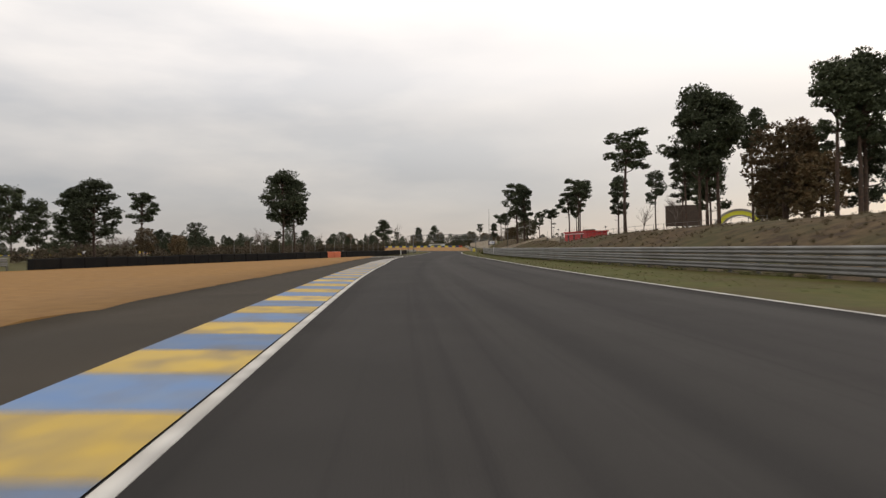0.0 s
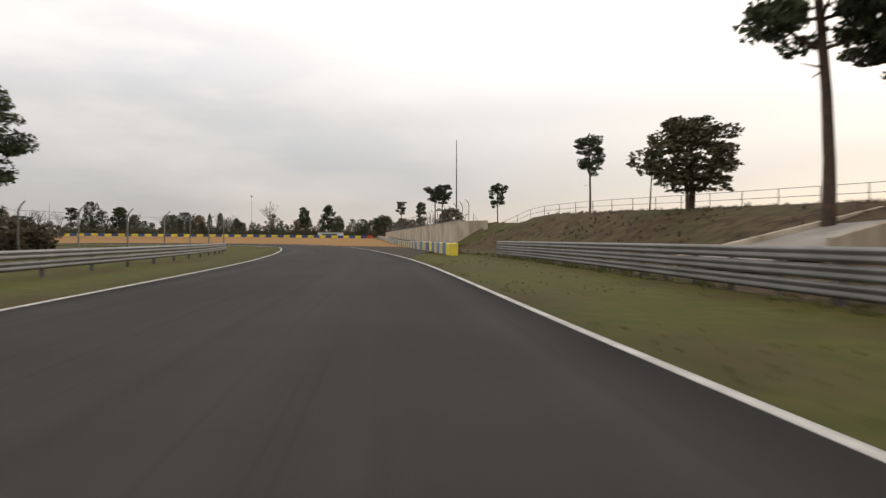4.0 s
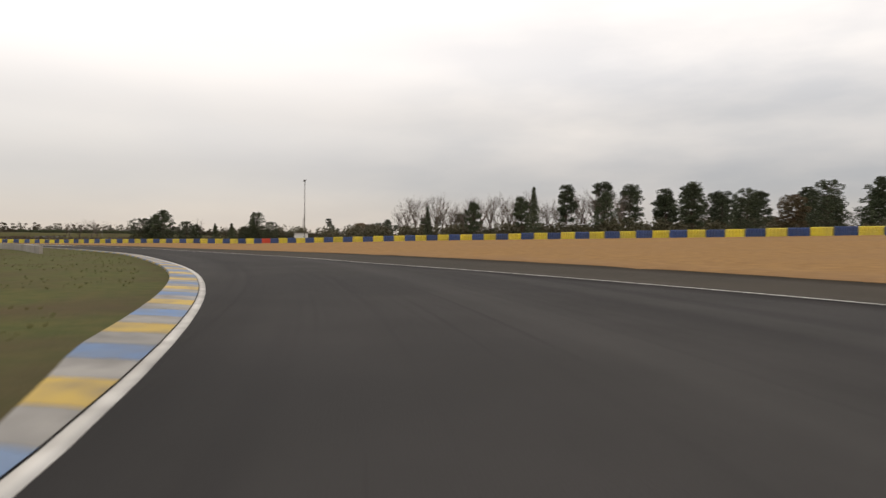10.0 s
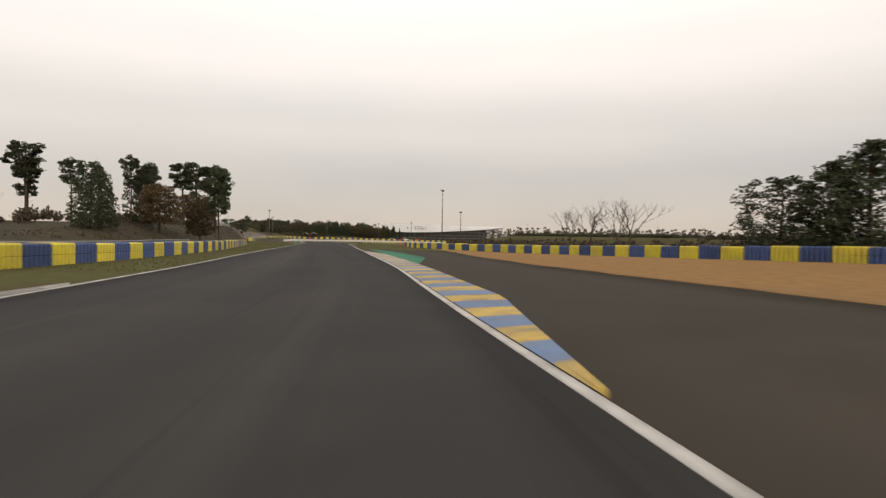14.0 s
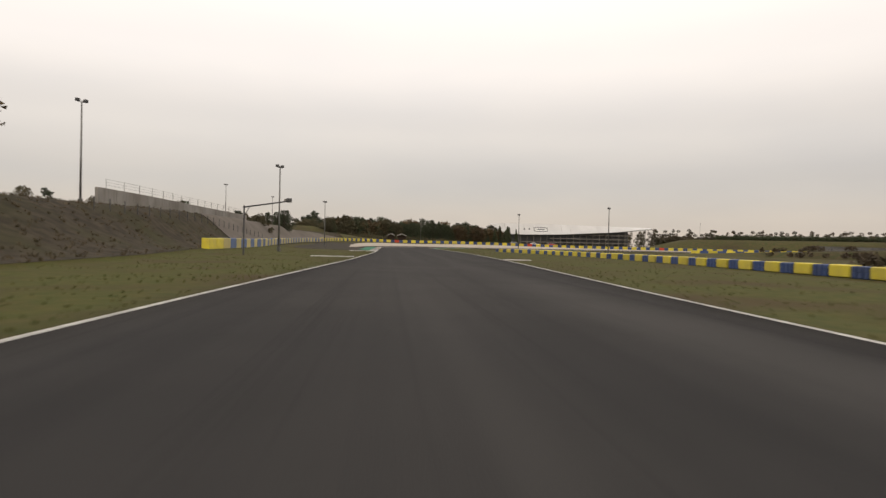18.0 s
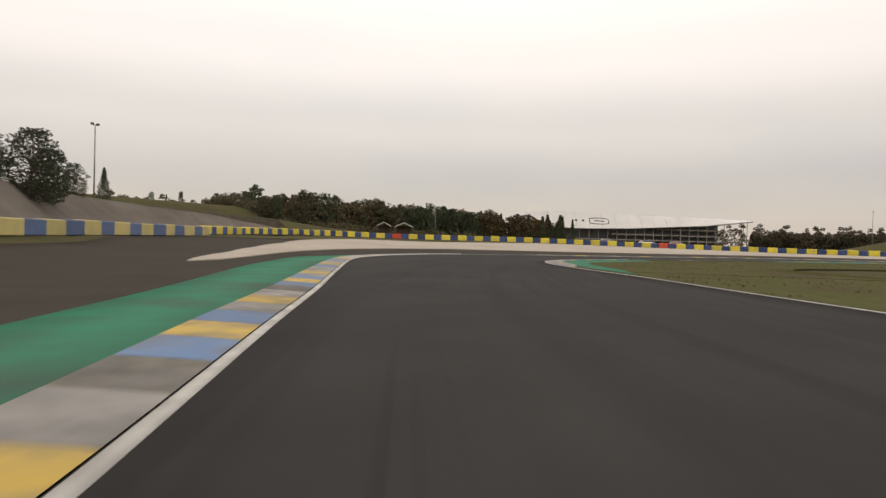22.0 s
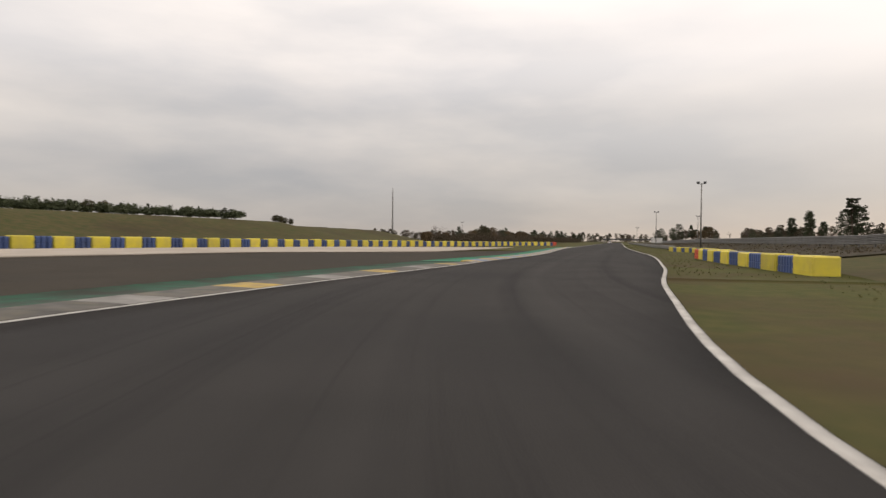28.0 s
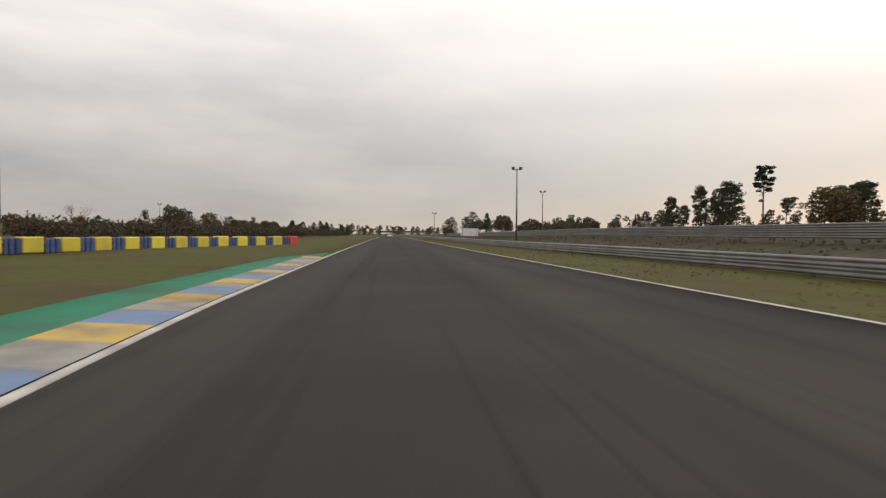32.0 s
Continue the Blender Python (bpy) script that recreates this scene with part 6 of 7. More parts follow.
def far_wood(name, points, count, wide, low, high, seed):
    """A distant wood: many ragged tufted crowns in one mesh."""
    x, y, a = curve_points(points, 2.0)
    rnd = random.Random(seed)
    clumps = []
    for k in range(count):
        i = int((k + rnd.random()) / count * (len(x) - 1))
        o = rnd.uniform(-wide, wide)
        px, py = float(x[i] - math.sin(a[i]) * o), float(y[i] + math.cos(a[i]) * o)
        h = rnd.uniform(low, high)
        for j in range(5):
            clumps.append((px + rnd.uniform(-2, 2), py + rnd.uniform(-2, 2), h * (0.15 + 0.19 * j), 2.6 - 0.28 * j))
    me = crown_mesh(name, clumps, 64, 1.0, WOODLAND, seed, 0.9)
    tagged(new(name, me), "distant dark mixed wood along the horizon", "wood", kind="stuff")


far_wood("far_wood_south", [(-560, -60), (-700, -20), (-830, 60), (-900, 180), (-930, 330), (-900, 480)], 360, 24, 12, 19, 1)
far_wood("far_wood_west", [(-900, 480), (-850, 650), (-760, 850), (-600, 1050), (-450, 1150)], 260, 22, 7, 12, 2)
far_wood("far_wood_east", [(260, 120), (230, 350), (150, 560), (0, 640), (-150, 620), (-320, 560), (-380, 640), (-390, 900)], 370, 20, 8, 13, 3)
far_wood("far_wood_hill", [(-738, 208), (-730, 245), (-712, 290), (-700, 350), (-690, 430), (-680, 500)], 460, 11, 6.2, 8.8, 5)
far_wood("far_wood_start", [(-190, 120), (-180, 40), (-190, -60), (-150, -200)], 90, 14, 5, 9, 4)


# ---- buildings ----
def panel_mesh(corners, thick):
    """A flat panel through four corners, with thickness along its normal."""
    bm = bmesh.new()
    c = [Vector(p) for p in corners]
    n = (c[1] - c[0]).cross(c[2] - c[0]).normalized() * thick
    a, b = [bm.verts.new(p) for p in c], [bm.verts.new(p + n) for p in c]
    bm.faces.new(a)
    bm.faces.new(b[::-1])
    for k in range(4):
        bm.faces.new((a[k], a[(k + 1) % 4], b[(k + 1) % 4], b[k]))
    bmesh.ops.recalc_face_normals(bm, faces=bm.faces)
    return bm


def stadium():
    """A stadium whose white wedge-shaped roof front tapers to a point above dark glazed stands."""
    a, b = Vector((-660, 128, 0)), Vector((-716, 206, 0))
    way = (b - a).normalized()
    side = Vector((way.y, -way.x, 0))
    if side.dot(Vector((-360, 220, 0)) - a) < 0:
        side = -side
    length = (b - a).length
    st = thing("stadium", "long stadium with a white wedge-shaped roof over dark glazed stands", "stadium", a.x, a.y, 0)

    def p(u, v, z):
        q = way * (u * length) + side * v
        return (q.x, q.y, z)

    def low(u):
        return float(np.interp(u, [0, 0.12, 0.36, 0.75, 1.0], [7.9, 7.6, 8.1, 10.3, 13.0]))

    def high(u):
        return float(np.interp(u, [0, 0.3, 0.75, 1.0], [14.4, 14.3, 13.8, 13.4]))

    def panels(name, u0, u1, count, v0, v1, mat, z0, z1, thick):
        for k in range(count):
            c, d = u0 + (u1 - u0) * k / count, u0 + (u1 - u0) * (k + 1) / count - 0.0008
            part(name, panel_mesh([p(c, v0, z0(c)), p(d, v0, z0(d)), p(d, v1, z1(d)), p(c, v1, z1(c))], thick), mat, st)

    panels("roof_front", 0.0, 1.0, 16, 2.0, -1.5, WHITE_METAL, low, high, 0.3)
    panels("roof_top", 0.0, 1.0, 8, -1.5, -46, WHITE_METAL, high, lambda u: high(u) - 0.8, 0.3)
    panels("soffit", 0.02, 1.0, 8, 1.9, -14, DARK_GLASS, lambda u: low(u) - 0.05, lambda u: low(u) + 0.1, -0.2)
    part("roof_edge", panel_mesh([p(-0.09, -6, 14.2), p(0, 2.0, 7.9), p(0, -1.5, 14.4), p(-0.085, -7, 14.3)], 0.3), WHITE_METAL, st)
    panels("glazing", 0.03, 0.86, 18, -5.0, -5.0, DARK_GLASS, lambda u: 0.0, lambda u: low(u) - 0.1, 0.3)
    part("end_wall", panel_mesh([p(0.86, -5, 0), p(0.86, -44, 0), p(0.86, -44, 12.4), p(0.86, -5, 12.2)], 0.4), DARK_GLASS, st)
    part("end_wall", panel_mesh([p(0.03, -5, 0), p(0.03, -44, 0), p(0.03, -44, 13.6), p(0.03, -5, 8.2)], 0.4), GREY_CONC, st)
    for k in range(20):
        u = 0.10 + 0.76 * k / 17 if k < 18 else 0.60 + 0.02 * k
        bm = bmesh.new()
        q = p(u, 0.4, 0)
        tube(bm, [(q[0], q[1], -0.3), (q[0], q[1], low(u) + 0.2)], [0.16 if k < 18 else 0.11], 6)
        part("column", bm, GREY_CONC if k < 18 else DARK_STEEL, st)
    for z, u0, u1 in ((3.2, 0.10, 0.86), (5.6, 0.30, 0.86), (8.2, 0.52, 0.86)):
        part("gallery", panel_mesh([p(u0, -0.6, z), p(u1, -0.6, z), p(u1, -0.6, z + 0.45), p(u0, -0.6, z + 0.45)], 0.3), GREY_CONC, st)
        part("gallery_floor", panel_mesh([p(u0, -0.6, z), p(u1, -0.6, z), p(u1, -5.0, z), p(u0, -5.0, z)], -0.3), DARK_GLASS, st)
    # the sponsor's mark as plain shapes on the white front
    bm = bmesh.new()
    ring = []
    for k in range(24):
        g = 2 * math.pi * k / 24
        ring.append((0.235 + 0.045 * math.copysign(min(1, abs(1.5 * math.cos(g))), math.cos(g)), 11.1 + 1.3 * math.sin(g)))
    for k in range(24):
        (u0, z0), (u1, z1) = ring[k], ring[(k + 1) % 24]
        tube(bm, [p(u0, 2.0 - 3.5 * (z0 - 7.8) / 6.5 + 0.35, z0), p(u1, 2.0 - 3.5 * (z1 - 7.8) / 6.5 + 0.35, z1)], [0.20], 4)
    part("emblem", bm, DARK_GLASS, st, "dark outlined rounded emblem")
    for u, r in ((0.125, 0.5), (0.158, 0.5)):
        bm = bmesh.new()
        q0, q1 = Vector(p(u, 0.2, 11.1)), Vector(p(u, 0.75, 11.15))
        tube(bm, [q0, q1], [r], 12)
        part("emblem_dot", bm, DARK_GLASS, st)
    part("emblem_bar", panel_mesh([p(0.21, 0.5, 10.9), p(0.26, 0.5, 10.9), p(0.26, 0.45, 11.3), p(0.21, 0.45, 11.3)], 0.2), DARK_GLASS, st)


stadium()


def box_part(name, parent, mat, x0, x1, y0, y1, z0, z1, bevel=0.02, label=""):
    bm = bmesh.new()
    box(bm, x0, x1, y0, y1, z0, z1, bevel=bevel)
    return part(name, bm, mat, parent, label)


def red_building():
    g = thing("grandstand_kiosk", "long low red clad building on top of the bank", "building", 30.6, 150.7, 2.15)
    g.rotation_euler = (0, 0, radians(8.6))
    box_part("body", g, RED_WALL, 0, 4.6, -7.4, 7.4, -0.6, 2.15)
    box_part("roof", g, RED_WALL, -0.25, 4.9, -7.7, 7.7, 2.15, 2.4, 0.04)
    box_part("band", g, WHITE_METAL, -0.03, 0.0, -5.2, 7.2, 1.78, 1.92, 0.0, "narrow white band under the roof edge")
    for y in (-4.6, 0.4, 4.2):
        box_part("door", g, BROWN, -0.05, 0.0, y, y + 1.0, 0.0, 1.65, 0.0)
    box_part("roof_hatch", g, BROWN, 1.0, 2.6, -5.6, -2.0, 2.4, 2.75, 0.03)
    for k in range(8):
        bm = bmesh.new()
        tube(bm, [(0.1, -7.0 + k * 2.0, 2.35), (0.1, -7.0 + k * 2.0, 3.25)], [0.02], 4)
        part("rail_post", bm, STEEL, g)
    for z in (2.8, 3.25):
        bm = bmesh.new()
        tube(bm, [(0.1, -7.0, z), (0.1, 7.0, z)], [0.018], 4)
        part("rail", bm, STEEL, g)


red_building()


def big_screen(x, y, turn):
    """A large display seen from behind: a dark board on a scaffold."""
    g = thing("display_board", "large dark display board on a steel scaffold far up the bank", "display", x, y, ground_z(x, y))
    g.rotation_euler = (0, 0, radians(turn))
    box_part("panel", g, BROWN, -5.4, 5.4, -0.3, 0.3, 3.4, 10.3, 0.05)
    for px in (-5.0, -1.7, 1.7, 5.0):
        bm = bmesh.new()
        tube(bm, [(px, 0.4, -0.3), (px, 0.4, 10.1)], [0.12], 6)
        part("leg", bm, DARK_STEEL, g)
        bm = bmesh.new()
        tube(bm, [(px, 2.6, -0.3), (px, 0.4, 6.0)], [0.07], 6)
        part("brace", bm, DARK_STEEL, g)
    for z in (3.6, 6.8, 10.0):
        bm = bmesh.new()
        tube(bm, [(-5.2, 0.4, z), (5.2, 0.4, z)], [0.06], 5)
        part("cross_bar", bm, DARK_STEEL, g)


big_screen(79.2, 213.9, -20)


def arch(x, y, turn):
    g = thing("footbridge_arch", "pale arched footbridge with a yellow band, far up the bank", "arch", x, y, ground_z(x, y))
    g.rotation_euler = (0, 0, radians(turn))
    for r0, r1, mat, nm, d in ((6.9, 7.6, GREY_CONC, "rim", 0.6), (5.6, 6.9, SIGN_YELLOW, "band", 0.45), (5.1, 5.6, GREY_CONC, "inner_rim", 0.6)):
        bm = bmesh.new()
        rings = []
        for k in range(19):
            t = math.pi * k / 18
            rings.append([bm.verts.new((math.cos(t) * r, yy, math.sin(t) * r * 0.9)) for r, yy in ((r0, -d), (r1, -d), (r1, d), (r0, d))])
        for a, b in zip(rings, rings[1:]):
            for i in range(4):
                bm.faces.new((a[i], a[(i + 1) % 4], b[(i + 1) % 4], b[i]))
        bmesh.ops.recalc_face_normals(bm, faces=bm.faces)
        part(nm, bm, mat, g)
    for px in (-6.4, 6.4):
        box_part("pier", g, GREY_CONC, px - 1.3, px + 1.3, -0.7, 0.7, -1.6, 0.1, 0.03)
    g.location.z += 1.5


arch(90, 197, -38)
tent = thing("white_marquee", "white pitched marquee on the bank", "tent", 73, 187, 2.7)
part("roof", panel_mesh([(-4, -3, 2.2), (4, -3, 2.2), (4, 0, 3.6), (-4, 0, 3.6)], 0.05), WHITE_METAL, tent)
part("roof", panel_mesh([(-4, 3, 2.2), (4, 3, 2.2), (4, 0, 3.6), (-4, 0, 3.6)], 0.05), WHITE_METAL, tent)
box_part("side", tent, WHITE_METAL, -3.9, 3.9, -2.9, 2.9, -0.3, 2.2)

hut = thing("marshal_post", "small white cabin with a dark opening behind the barrier", "cabin", -4, 414, 1.6)
box_part("body", hut, WHITE_METAL, -5, 5, 0, 3, 0, 2.3)
box_part("opening", hut, DARK_GLASS, -3.2, 2.5, -0.05, 0.02, 0.7, 1.8)
box_part("roof", hut, GREY_CONC, -5.3, 5.3, -0.4, 3.3, 2.3, 2.45)
hut = thing("marshal_post", "small white cabin with a dark opening behind the barrier", "cabin", -200.5, 358, ground_z(-200.5, 358))
hut.rotation_euler = (0, 0, radians(-35))
box_part("body", hut, WHITE_METAL, -1.2, 1.2, 0, 2, -0.1, 2.0)
box_part("opening", hut, DARK_GLASS, -0.8, 0.8, -0.05, 0.02, 0.9, 1.7)
box_part("roof", hut, GREY_CONC, -1.4, 1.4, -0.2, 2.2, 2.0, 2.12)


def wheel_mesh(r, w):
    bm = bmesh.new()
    bmesh.ops.create_cone(bm, cap_ends=True, segments=20, radius1=r, radius2=r, depth=w, matrix=Matrix.Rotation(radians(90), 4, "X"))
    bmesh.ops.bevel(bm, geom=[e for e in bm.edges if len(e.link_faces) == 2 and any(len(f.verts) > 4 for f in e.link_faces)], offset=r * 0.12, segments=2, affect="EDGES")
    return bm


def coach(x, y, turn):
    g = thing("coach", "white coach with dark windows parked behind the bend", "coach", x, y, ground_z(x, y) + 0.1)
    g.rotation_euler = (0, 0, radians(turn))
    box_part("body", g, WHITE_METAL, -4.2, 4.2, -1.2, 1.2, 0.4, 3.2, 0.15)
    for k in range(4):
        box_part("window", g, DARK_GLASS, -3.5 + k * 1.8, -2.0 + k * 1.8, -1.22, -1.19, 1.7, 2.7, 0.0)
    for px in (-2.8, 2.6):
        for py in (-1.05, 1.05):
            o = part("wheel", wheel_mesh(0.5, 0.3), BLACK, g)
            o.location = (px, py, 0.5)


coach(-125, 452, 12)


def hatchback(name, label, x, y, turn, paint, z=0.0):
    """A small five-door car built from cross sections."""
    g = thing(name, label, "car", x, y, z)
    g.rotation_euler = (0, 0, radians(turn))
    sections = [(-1.95, 0.72, 0.45, 0.85), (-1.85, 0.80, 0.32, 1.02), (-1.2, 0.84, 0.26, 1.0), (-0.6, 0.85, 0.25, 0.98), (0.6, 0.85, 0.25, 0.95), (1.3, 0.83, 0.28, 0.86), (1.85, 0.76, 0.34, 0.72), (2.0, 0.64, 0.42, 0.6)]
    bm = bmesh.new()
    rings = []
    for px, hw, z0, z1 in sections:
        rings.append([bm.verts.new((px, yy, zz)) for yy, zz in ((-hw, z0 + 0.08), (-hw + 0.06, z0), (hw - 0.06, z0), (hw, z0 + 0.08), (hw, z1 - 0.12), (hw - 0.1, z1), (-hw + 0.1, z1), (-hw, z1 - 0.12))])
    for a, b in zip(rings, rings[1:]):
        for i in range(8):
            bm.faces.new((a[i], a[(i + 1) % 8], b[(i + 1) % 8], b[i]))
    bm.faces.new(rings[0])
    bm.faces.new(rings[-1][::-1])
    bmesh.ops.recalc_face_normals(bm, faces=bm.faces)
    part("body", bm, paint, g, smooth=False)
    bm = bmesh.new()
    lo = [bm.verts.new(p) for p in ((-1.8, -0.74, 0.98), (1.15, -0.74, 0.9), (1.15, 0.74, 0.9), (-1.8, 0.74, 0.98))]
    hi = [bm.verts.new(p) for p in ((-1.45, -0.58, 1.42), (0.25, -0.58, 1.42), (0.25, 0.58, 1.42), (-1.45, 0.58, 1.42))]
    for k in range(4):
        bm.faces.new((lo[k], lo[(k + 1) % 4], hi[(k + 1) % 4], hi[k]))
    bm.faces.new(hi)
    bmesh.ops.recalc_face_normals(bm, faces=bm.faces)
    part("windows", bm, CAR_GLASS, g)
    box_part("roof", g, paint, -1.5, 0.3, -0.6, 0.6, 1.41, 1.47, 0.02)
    for yy in (-0.6, 0.6):
        box_part("tail_light", g, RED, -1.97, -1.9, yy - 0.12, yy + 0.12, 0.75, 0.95, 0.0)
    box_part("bumper", g, BLACK, -2.0, -1.9, -0.7, 0.7, 0.34, 0.5, 0.0)
    for px in (-1.2, 1.25):
        for py in (-0.74, 0.74):
            wheel = part("wheel", wheel_mesh(0.31, 0.2), BLACK, g)
            wheel.location = (px, py, 0.31)
            rim = part("rim", wheel_mesh(0.19, 0.21), STEEL, wheel)


hatchback("white_car", "small white hatchback standing far along the back straight", *place(1130, -1.0), 93, CAR_WHITE)

for cx, cy, turn, paint, words in ((-547, 182, 118, CAR_WHITE, "white hatchback parked behind the hairpin barrier"), (-548, 173, 118, DARK_GLASS, "dark hatchback parked behind the hairpin barrier"), (-552, 188, 110, RED_WALL, "dull red hatchback parked behind the hairpin barrier")):
    hatchback("parked_car", words, cx, cy, turn, paint, ground_z(cx, cy))


def shelter(x, y, turn, wide):
    """An open marshals' shelter: posts, a dark back wall and a pale gable roof."""
    g = thing("marshal_shelter", "small open shelter with a pale gable roof behind the barrier", "shelter", x, y, ground_z(x, y), "marshal shelters")
    g.rotation_euler = (0, 0, radians(turn))
    for px in (-wide / 2, wide / 2):
        for py in (0.0, 2.0):
            box_part("post", g, BROWN, px - 0.06, px + 0.06, py - 0.06, py + 0.06, -0.3, 2.3, 0.0)
    box_part("back_wall", g, BROWN, -wide / 2 + 0.07, wide / 2 - 0.07, 1.96, 2.04, -0.2, 2.25, 0.0)
    for k in (-1, 1):
        part("roof_panel", panel_mesh([(0, -0.5, 3.05), (k * (wide / 2 + 0.35), -0.5, 2.15), (k * (wide / 2 + 0.35), 2.4, 2.15), (0, 2.4, 3.05)], 0.07 * k), WHITE_METAL, g)
        part("gable_board", panel_mesh([(0, -0.53, 3.1), (k * (wide / 2 + 0.38), -0.53, 2.18), (k * (wide / 2 + 0.38), -0.53, 2.0), (0, -0.53, 2.9)], 0.03), WHITE, g)


shelter(-526.5, 124.8, 120, 2.6)
shelter(-528.6, 129.0, 118, 3.4)

board = thing("track_board", "white rectangular board on two posts beside the back straight", "sign", -481.5, 446, ground_z(-481.5, 446))
box_part("panel", board, WHITE_METAL, -1.8, 1.8, -0.05, 0.05, 0.9, 2.5)
for px in (-1.5, 1.5):
    box_part("post", board, STEEL, px - 0.05, px + 0.05, -0.06, 0.06, -0.2, 2.5, 0.0)


def bridge(x, y, turn):
    g = thing("far_bridge", "low dark footbridge far ahead across the back straight", "bridge", x, y, 0)
    g.rotation_euler = (0, 0, radians(turn))
    box_part("deck", g, DARK_STEEL, -17, 17, -1.5, 1.5, 2.3, 3.2, 0.0)
    for px in (-16, 16):
        box_part("pier", g, GREY_CONC, px - 0.4, px + 0.4, -0.6, 0.6, -0.3, 2.3, 0.0)


bridge(-501, 690, 0)


def bank_rail(points, label, step=3.0, high=1.0):
    x, y, a = curve_points(points, step)
    z = height(x, y)
    g = thing("bank_railing", label, "railing", float(x[0]), float(y[0]), float(z[0]))
    o = g.location
    bm = bmesh.new()
    tube(bm, [(0, 0, -0.2), (0, 0, high)], [0.03], 5)
    me = bpy.data.meshes.new("post")
    bm.to_mesh(me)
    bm.free()
    me.materials.append(STEEL)
    for k in range(len(x)):
        shared("post", me, pose(float(x[k] - o.x), float(y[k] - o.y), float(z[k] - o.z)), g)
    for h in (0.5, 1.0):
        bm = bmesh.new()
        tube(bm, [(float(x[k] - o.x), float(y[k] - o.y), float(z[k] - o.z) + high * h) for k in range(len(x))], [0.022], 4, cap=False)
        part("rail", bm, STEEL, g)


bank_rail([(30, 60), (26, 100), (25.5, 130), (26, 150)], "grey tubular railing along the top of the bank")
bank_rail([(28.5, 172), (27, 190), (24, 210), (19.5, 232), (17.6, 240)], "grey tubular railing along the top of the bank")


def parapet():
    g = thing("parapet_wall", "low pale concrete parapet on top of the bank", "wall", 28, 165, 2.6, kind="structure")
    for k in range(9):
        box_part("wall_panel", g, CONCRETE, -0.12 + 0.05 * k, 0.12 + 0.05 * k, -8 + 2.5 * k, -5.52 + 2.5 * k, -0.5, 0.75)


parapet()


def ramp():
    """The paved ramp cut into the bank, between two low stone walls."""
    g = thing("bank_ramp", "grey paved ramp up the bank between low stone walls", "ramp", 20, 178, 0, kind="structure")
    part("paving", panel_mesh([(-6.0, -2.6, 0.25), (8.0, -1.2, 3.3), (8.0, 2.6, 3.3), (-6.0, 2.0, 0.25)], 0.12), GREY_CONC, g)
    part("side_wall", panel_mesh([(-3.5, -2.9, 0.5), (8.0, -1.4, 3.2), (8.0, -1.4, 3.95), (-3.5, -2.9, 1.3)], 0.25), CONCRETE, g)
    part("side_wall", panel_mesh([(-6.0, 2.1, 0.2), (8.0, 2.8, 3.2), (8.0, 2.8, 3.6), (-6.0, 2.1, 0.6)], 0.25), CONCRETE, g)


ramp()


def crank_fence(points, label, seed):
    x, y, a = curve_points(points, 5.0)
    z = height(x, y)
    g = thing("catch_fence", label, "fence", float(x[0]), float(y[0]), float(z[0]))
    o = g.location
    bm = bmesh.new()
    tube(bm, [(0, 0, -0.3), (0, 0, 2.9), (0.15, 0, 3.25), (0.5, 0, 3.6)], [0.06, 0.055, 0.05, 0.04], 6)
    me = bpy.data.meshes.new("post")
    bm.to_mesh(me)
    bm.free()
    me.materials.append(STEEL)
    for k in range(len(x)):
        shared("post", me, pose(float(x[k] - o.x), float(y[k] - o.y), float(z[k] - o.z), 0, 0, math.degrees(a[k]) - 90), g)
    for j in range(7):
        bm = bmesh.new()
        tube(bm, [(float(x[k] - o.x), float(y[k] - o.y), float(z[k] - o.z) + 0.5 + 0.42 * j) for k in range(len(x))], [0.01], 3, cap=False)
        part("wire", bm, DARK_STEEL, g)


crank_fence([(-40, 120), (-30, 150), (-23, 175), (-19, 197), (-13.5, 214), (-11, 232)], "tall wire catch fence with cranked posts beyond the tyre wall", 1)
for row in ((27, 168, 5.2, 0), (31, 182, 6.5, 1), (33, 186, 6.0, 1), (37, 188, 5.8, 0), (44, 176, 6.3, 1)):
    mast(*row, 0.05, "thin lamp post on top of the bank")

px, py = place(99.5, -9.3)
board = thing("marker_board", "small white board fixed upright in front of the guard rail", "board", float(px), float(py), 0)
box_part("panel", board, WHITE_METAL, -0.05, 0.0, -0.45, 0.45, 0.25, 1.25, 0.01)
for dy in (-0.35, 0.35):
    box_part("post", board, STEEL, 0.0, 0.05, dy - 0.03, dy + 0.03, -0.2, 1.2, 0.0)


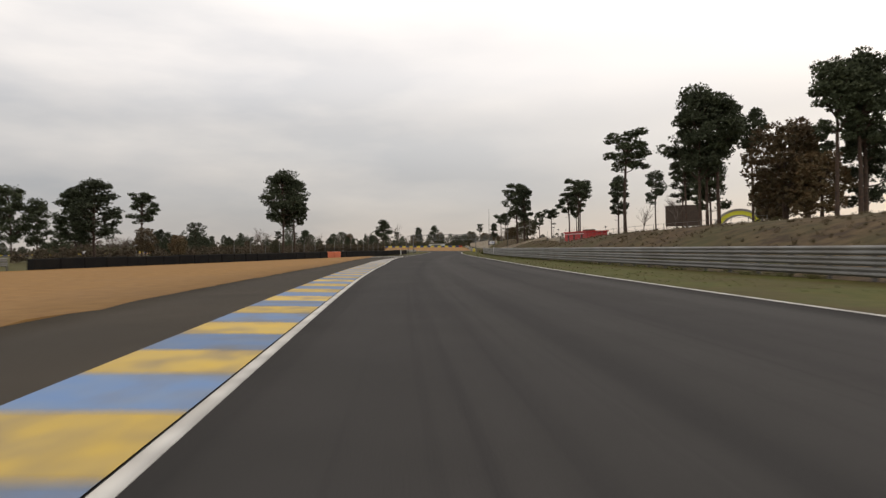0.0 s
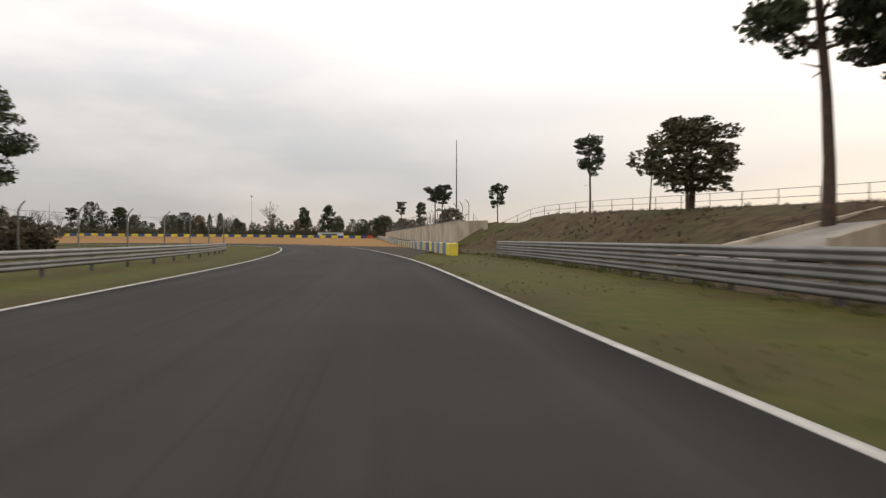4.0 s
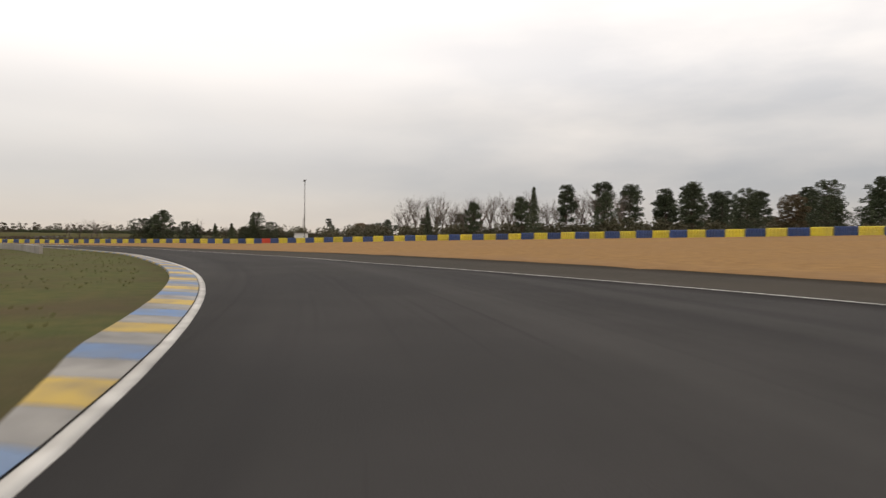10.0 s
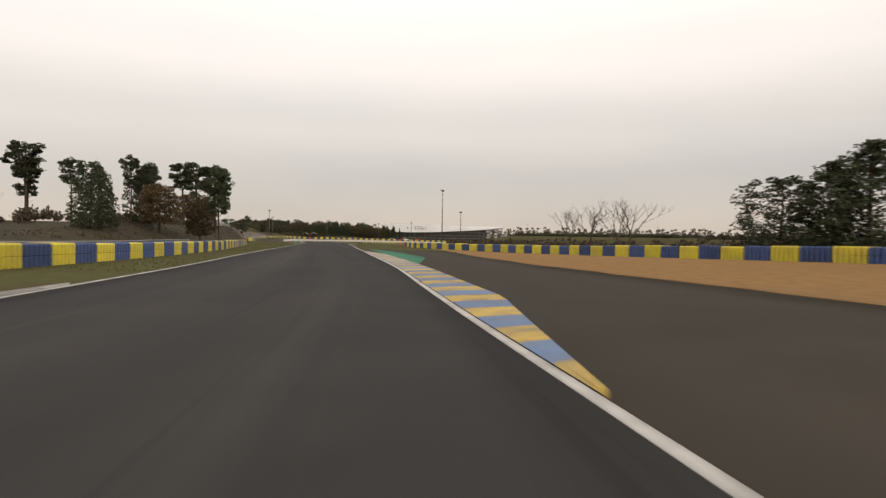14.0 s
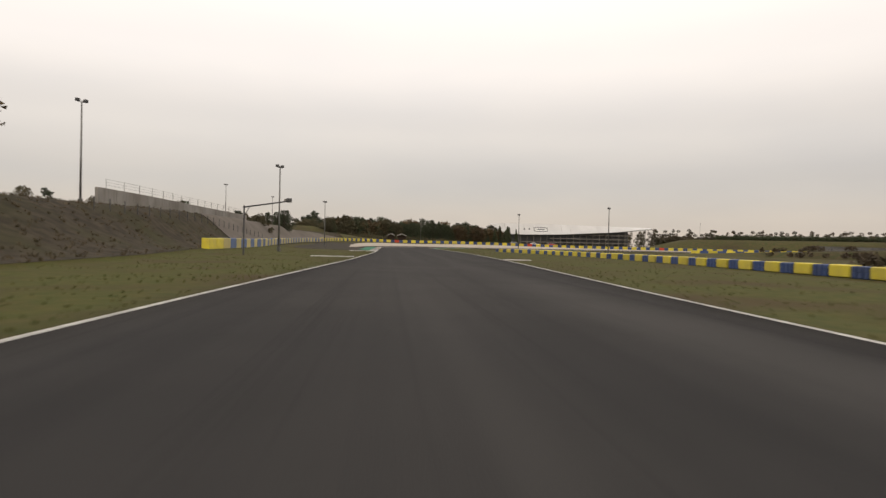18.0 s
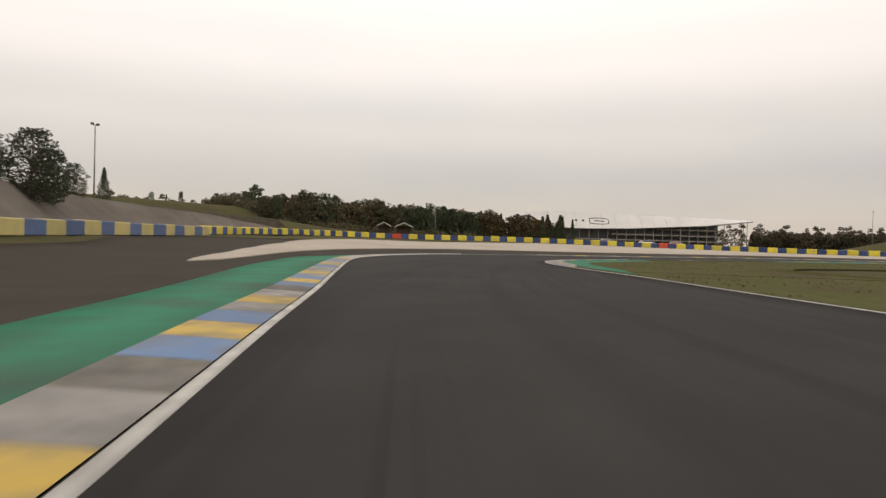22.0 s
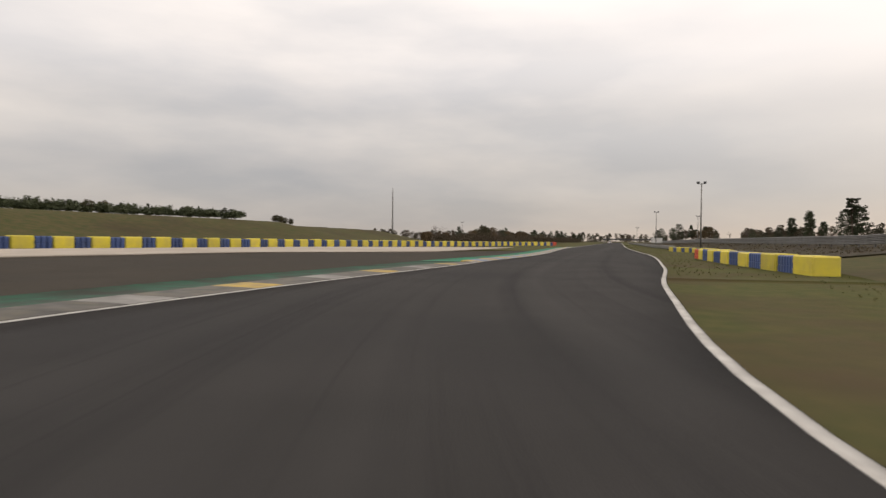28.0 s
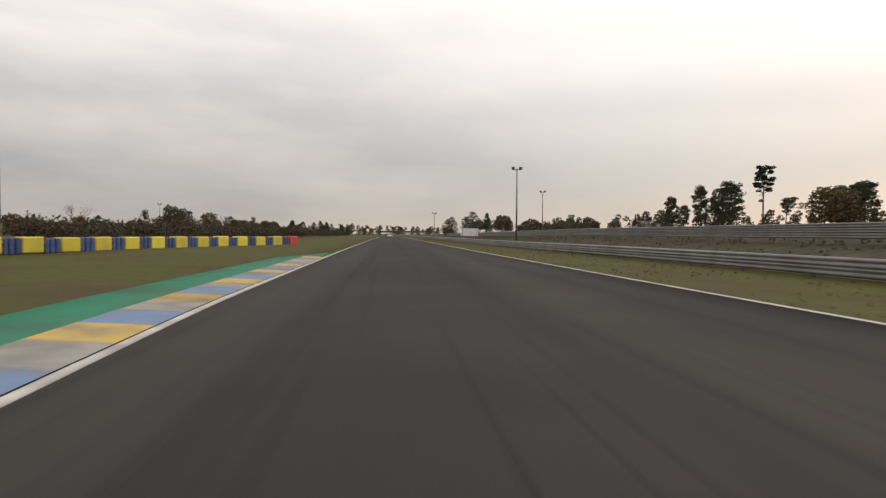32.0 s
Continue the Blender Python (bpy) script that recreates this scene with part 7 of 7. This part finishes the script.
def distance_sign(x, y, turn):
    """A braking marker: a white arrow with a number on a dark panel, on a post behind the guard rail."""
    g = thing("distance_sign", "dark panel with a white arrow and the number 100", "sign", x, y, ground_z(x, y))
    g.rotation_euler, g.scale = (0, 0, radians(turn)), (0.8, 0.8, 0.8)
    g.location.z += 0.38
    box_part("panel", g, NAVY, -0.62, 0.62, 0.0, 0.05, 1.58, 2.28, 0.01)
    bm = bmesh.new()
    flat = [(-0.55, 1.93), (-0.26, 1.66), (0.54, 1.66), (0.54, 2.20), (-0.26, 2.20)]
    front, back = [bm.verts.new((px, -0.03, pz)) for px, pz in flat], [bm.verts.new((px, 0.0, pz)) for px, pz in flat]
    bm.faces.new(front)
    bm.faces.new(back[::-1])
    for k in range(5):
        bm.faces.new((front[k], front[(k + 1) % 5], back[(k + 1) % 5], back[k]))
    bmesh.ops.recalc_face_normals(bm, faces=bm.faces)
    part("arrow", bm, WHITE_METAL, g, "white arrow pointing across the track")
    font = bpy.data.curves.new("number", "FONT")
    font.body, font.size, font.extrude, font.align_x = "100", 0.42, 0.004, "CENTER"
    number = new("number", font)
    number.data.materials.append(SIGN_BLUE)
    number.matrix_basis = pose(0.12, -0.036, 1.78, 90, 0, 0)
    number.parent = g
    for px in (-0.4, 0.4):
        bm = bmesh.new()
        tube(bm, [(px, 0.08, -0.9), (px, 0.08, 2.1)], [0.03], 6)
        part("post", bm, STEEL, g)


distance_sign(7.2, 98.6, -22)
low = thing("low_wall", "low pale concrete wall of short panels behind the guard rail", "wall", 16.4, 135.8, 0, kind="structure")
low.rotation_euler = (0, 0, radians(-8))
for k in range(7):
    box_part("wall_panel", low, GREY_CONC, -3.4 + k, -2.43 + k, -0.1, 0.1, -0.3, 0.62 + 0.02 * (k % 2), 0.015)
hedge("undergrowth_infield", [(-20, 202), (-34, 206), (-52, 212), (-75, 220), (-95, 226)], 370, 3, 2.0, 3.6, SCRUB_LEAF, 9, "brown scrub on the infield beyond the tyre wall")


# ---- tufts of grass that roughen the verges and banks ----
def tufts(name, s0, s1, inner, outer, count, low, high, mat, seed, label, blades=7, crowd=1.0):
    """Blades of grass in tufts over a band beside the track; crowd above 1 gathers them at the inner edge."""
    rnd = np.random.RandomState(seed)
    s = rnd.uniform(s0, s1, count)
    u = rnd.uniform(0, 1, count) ** crowd
    a, b = inner(s), outer(s)
    x, y = place(s, a + (b - a) * u)
    z = height(x, y) - 0.03
    # patches: fewer tufts where a slow noise is low
    keep = np.array([noise.noise(Vector((p * 0.21, q * 0.21, 0))) > -0.18 for p, q in zip(x, y)])
    x, y, z = x[keep], y[keep], z[keep]
    tall = rnd.uniform(low, high, len(x))
    verts = np.zeros((len(x), blades, 3, 3))
    for k in range(blades):
        g = rnd.uniform(0, 6.283, len(x))
        r, w, bend = tall * rnd.uniform(0.1, 0.7, len(x)), tall * 0.13 + 0.008, tall * rnd.uniform(0.2, 0.8, len(x))
        cx, cy = x + np.cos(g) * r, y + np.sin(g) * r
        verts[:, k, 0] = np.stack([cx - np.sin(g) * w, cy + np.cos(g) * w, z], 1)
        verts[:, k, 1] = np.stack([cx + np.sin(g) * w, cy - np.cos(g) * w, z], 1)
        verts[:, k, 2] = np.stack([cx + np.cos(g) * bend, cy + np.sin(g) * bend, z + tall * rnd.uniform(0.6, 1.0, len(x)) + 0.03], 1)
    n = len(x) * blades
    ob = mesh_object(name, verts.reshape(-1, 3), np.arange(3 * n).reshape(-1, 3).tolist(), mat)
    return tagged(ob, label, "grass", kind="stuff")


def rail_line(s):
    return between(s, [(-160, -15), (0, -14.8), (21, -14.5), (58, -11.8), (80, -10.3), (99, -9.3), (131, -8.2), (150, -8.2), (236, -9.5)])


tufts("grass_tufts_rail", -20, 214, lambda s: rail_line(s) + 0.5, lambda s: rail_line(s) - 0.6, 1500, 0.08, 0.22, BLADE, 1, "ragged green grass along the foot of the guard rail")
tufts("grass_tufts_verge", 0, 214, lambda s: right(s) - 0.25, rail_line, 3200, 0.02, 0.06, BLADE, 2, "short green grass tufts on the verge", 5, 1.6)
tufts("dry_tufts_bank", -10, 232, lambda s: rail_line(s) - 0.8, lambda s: rail_line(s) - 17, 5200, 0.08, 0.26, STRAW, 3, "dry brown grass tufts on the bank")
tufts("grass_tufts_bend", 240, 470, lambda s: left(s) + 1.8, lambda s: left(s) + 16, 4200, 0.02, 0.07, BLADE, 4, "short green grass tufts inside the long bend", 5, 1.4)
tufts("grass_tufts_straight", 500, 692, lambda s: left(s) + 0.3, lambda s: between(s, BANK_IN), 5200, 0.02, 0.07, BLADE, 5, "short green grass tufts beside the straight", 5, 1.3)
tufts("dry_tufts_infield", 480, 690, lambda s: between(s, BANK_IN), lambda s: between(s, BANK_IN) + 13, 4200, 0.08, 0.26, STRAW, 6, "dry brown grass tufts on the infield bank")
tufts("grass_tufts_straight_right", 560, 756, lambda s: right(s) - 0.3, lambda s: right(s) - 13, 4200, 0.02, 0.07, BLADE, 7, "short green grass tufts beside the straight", 5, 1.3)
tufts("grass_tufts_hairpin", 758, 850, lambda s: right(s) - 4.3, lambda s: right(s) - 14, 1800, 0.02, 0.07, BLADE, 8, "short green grass tufts inside the hairpin", 5)
tufts("grass_tufts_back", 852, 1080, lambda s: right(s) - 0.3, lambda s: right(s) - 7, 3000, 0.02, 0.07, BLADE, 9, "short green grass tufts beside the back straight", 5, 1.3)
tufts("dry_tufts_back", 885, 1100, lambda s: right(s) - 8, lambda s: right(s) - 24, 3600, 0.08, 0.26, STRAW, 10, "dry brown grass tufts on the bank above the back straight")
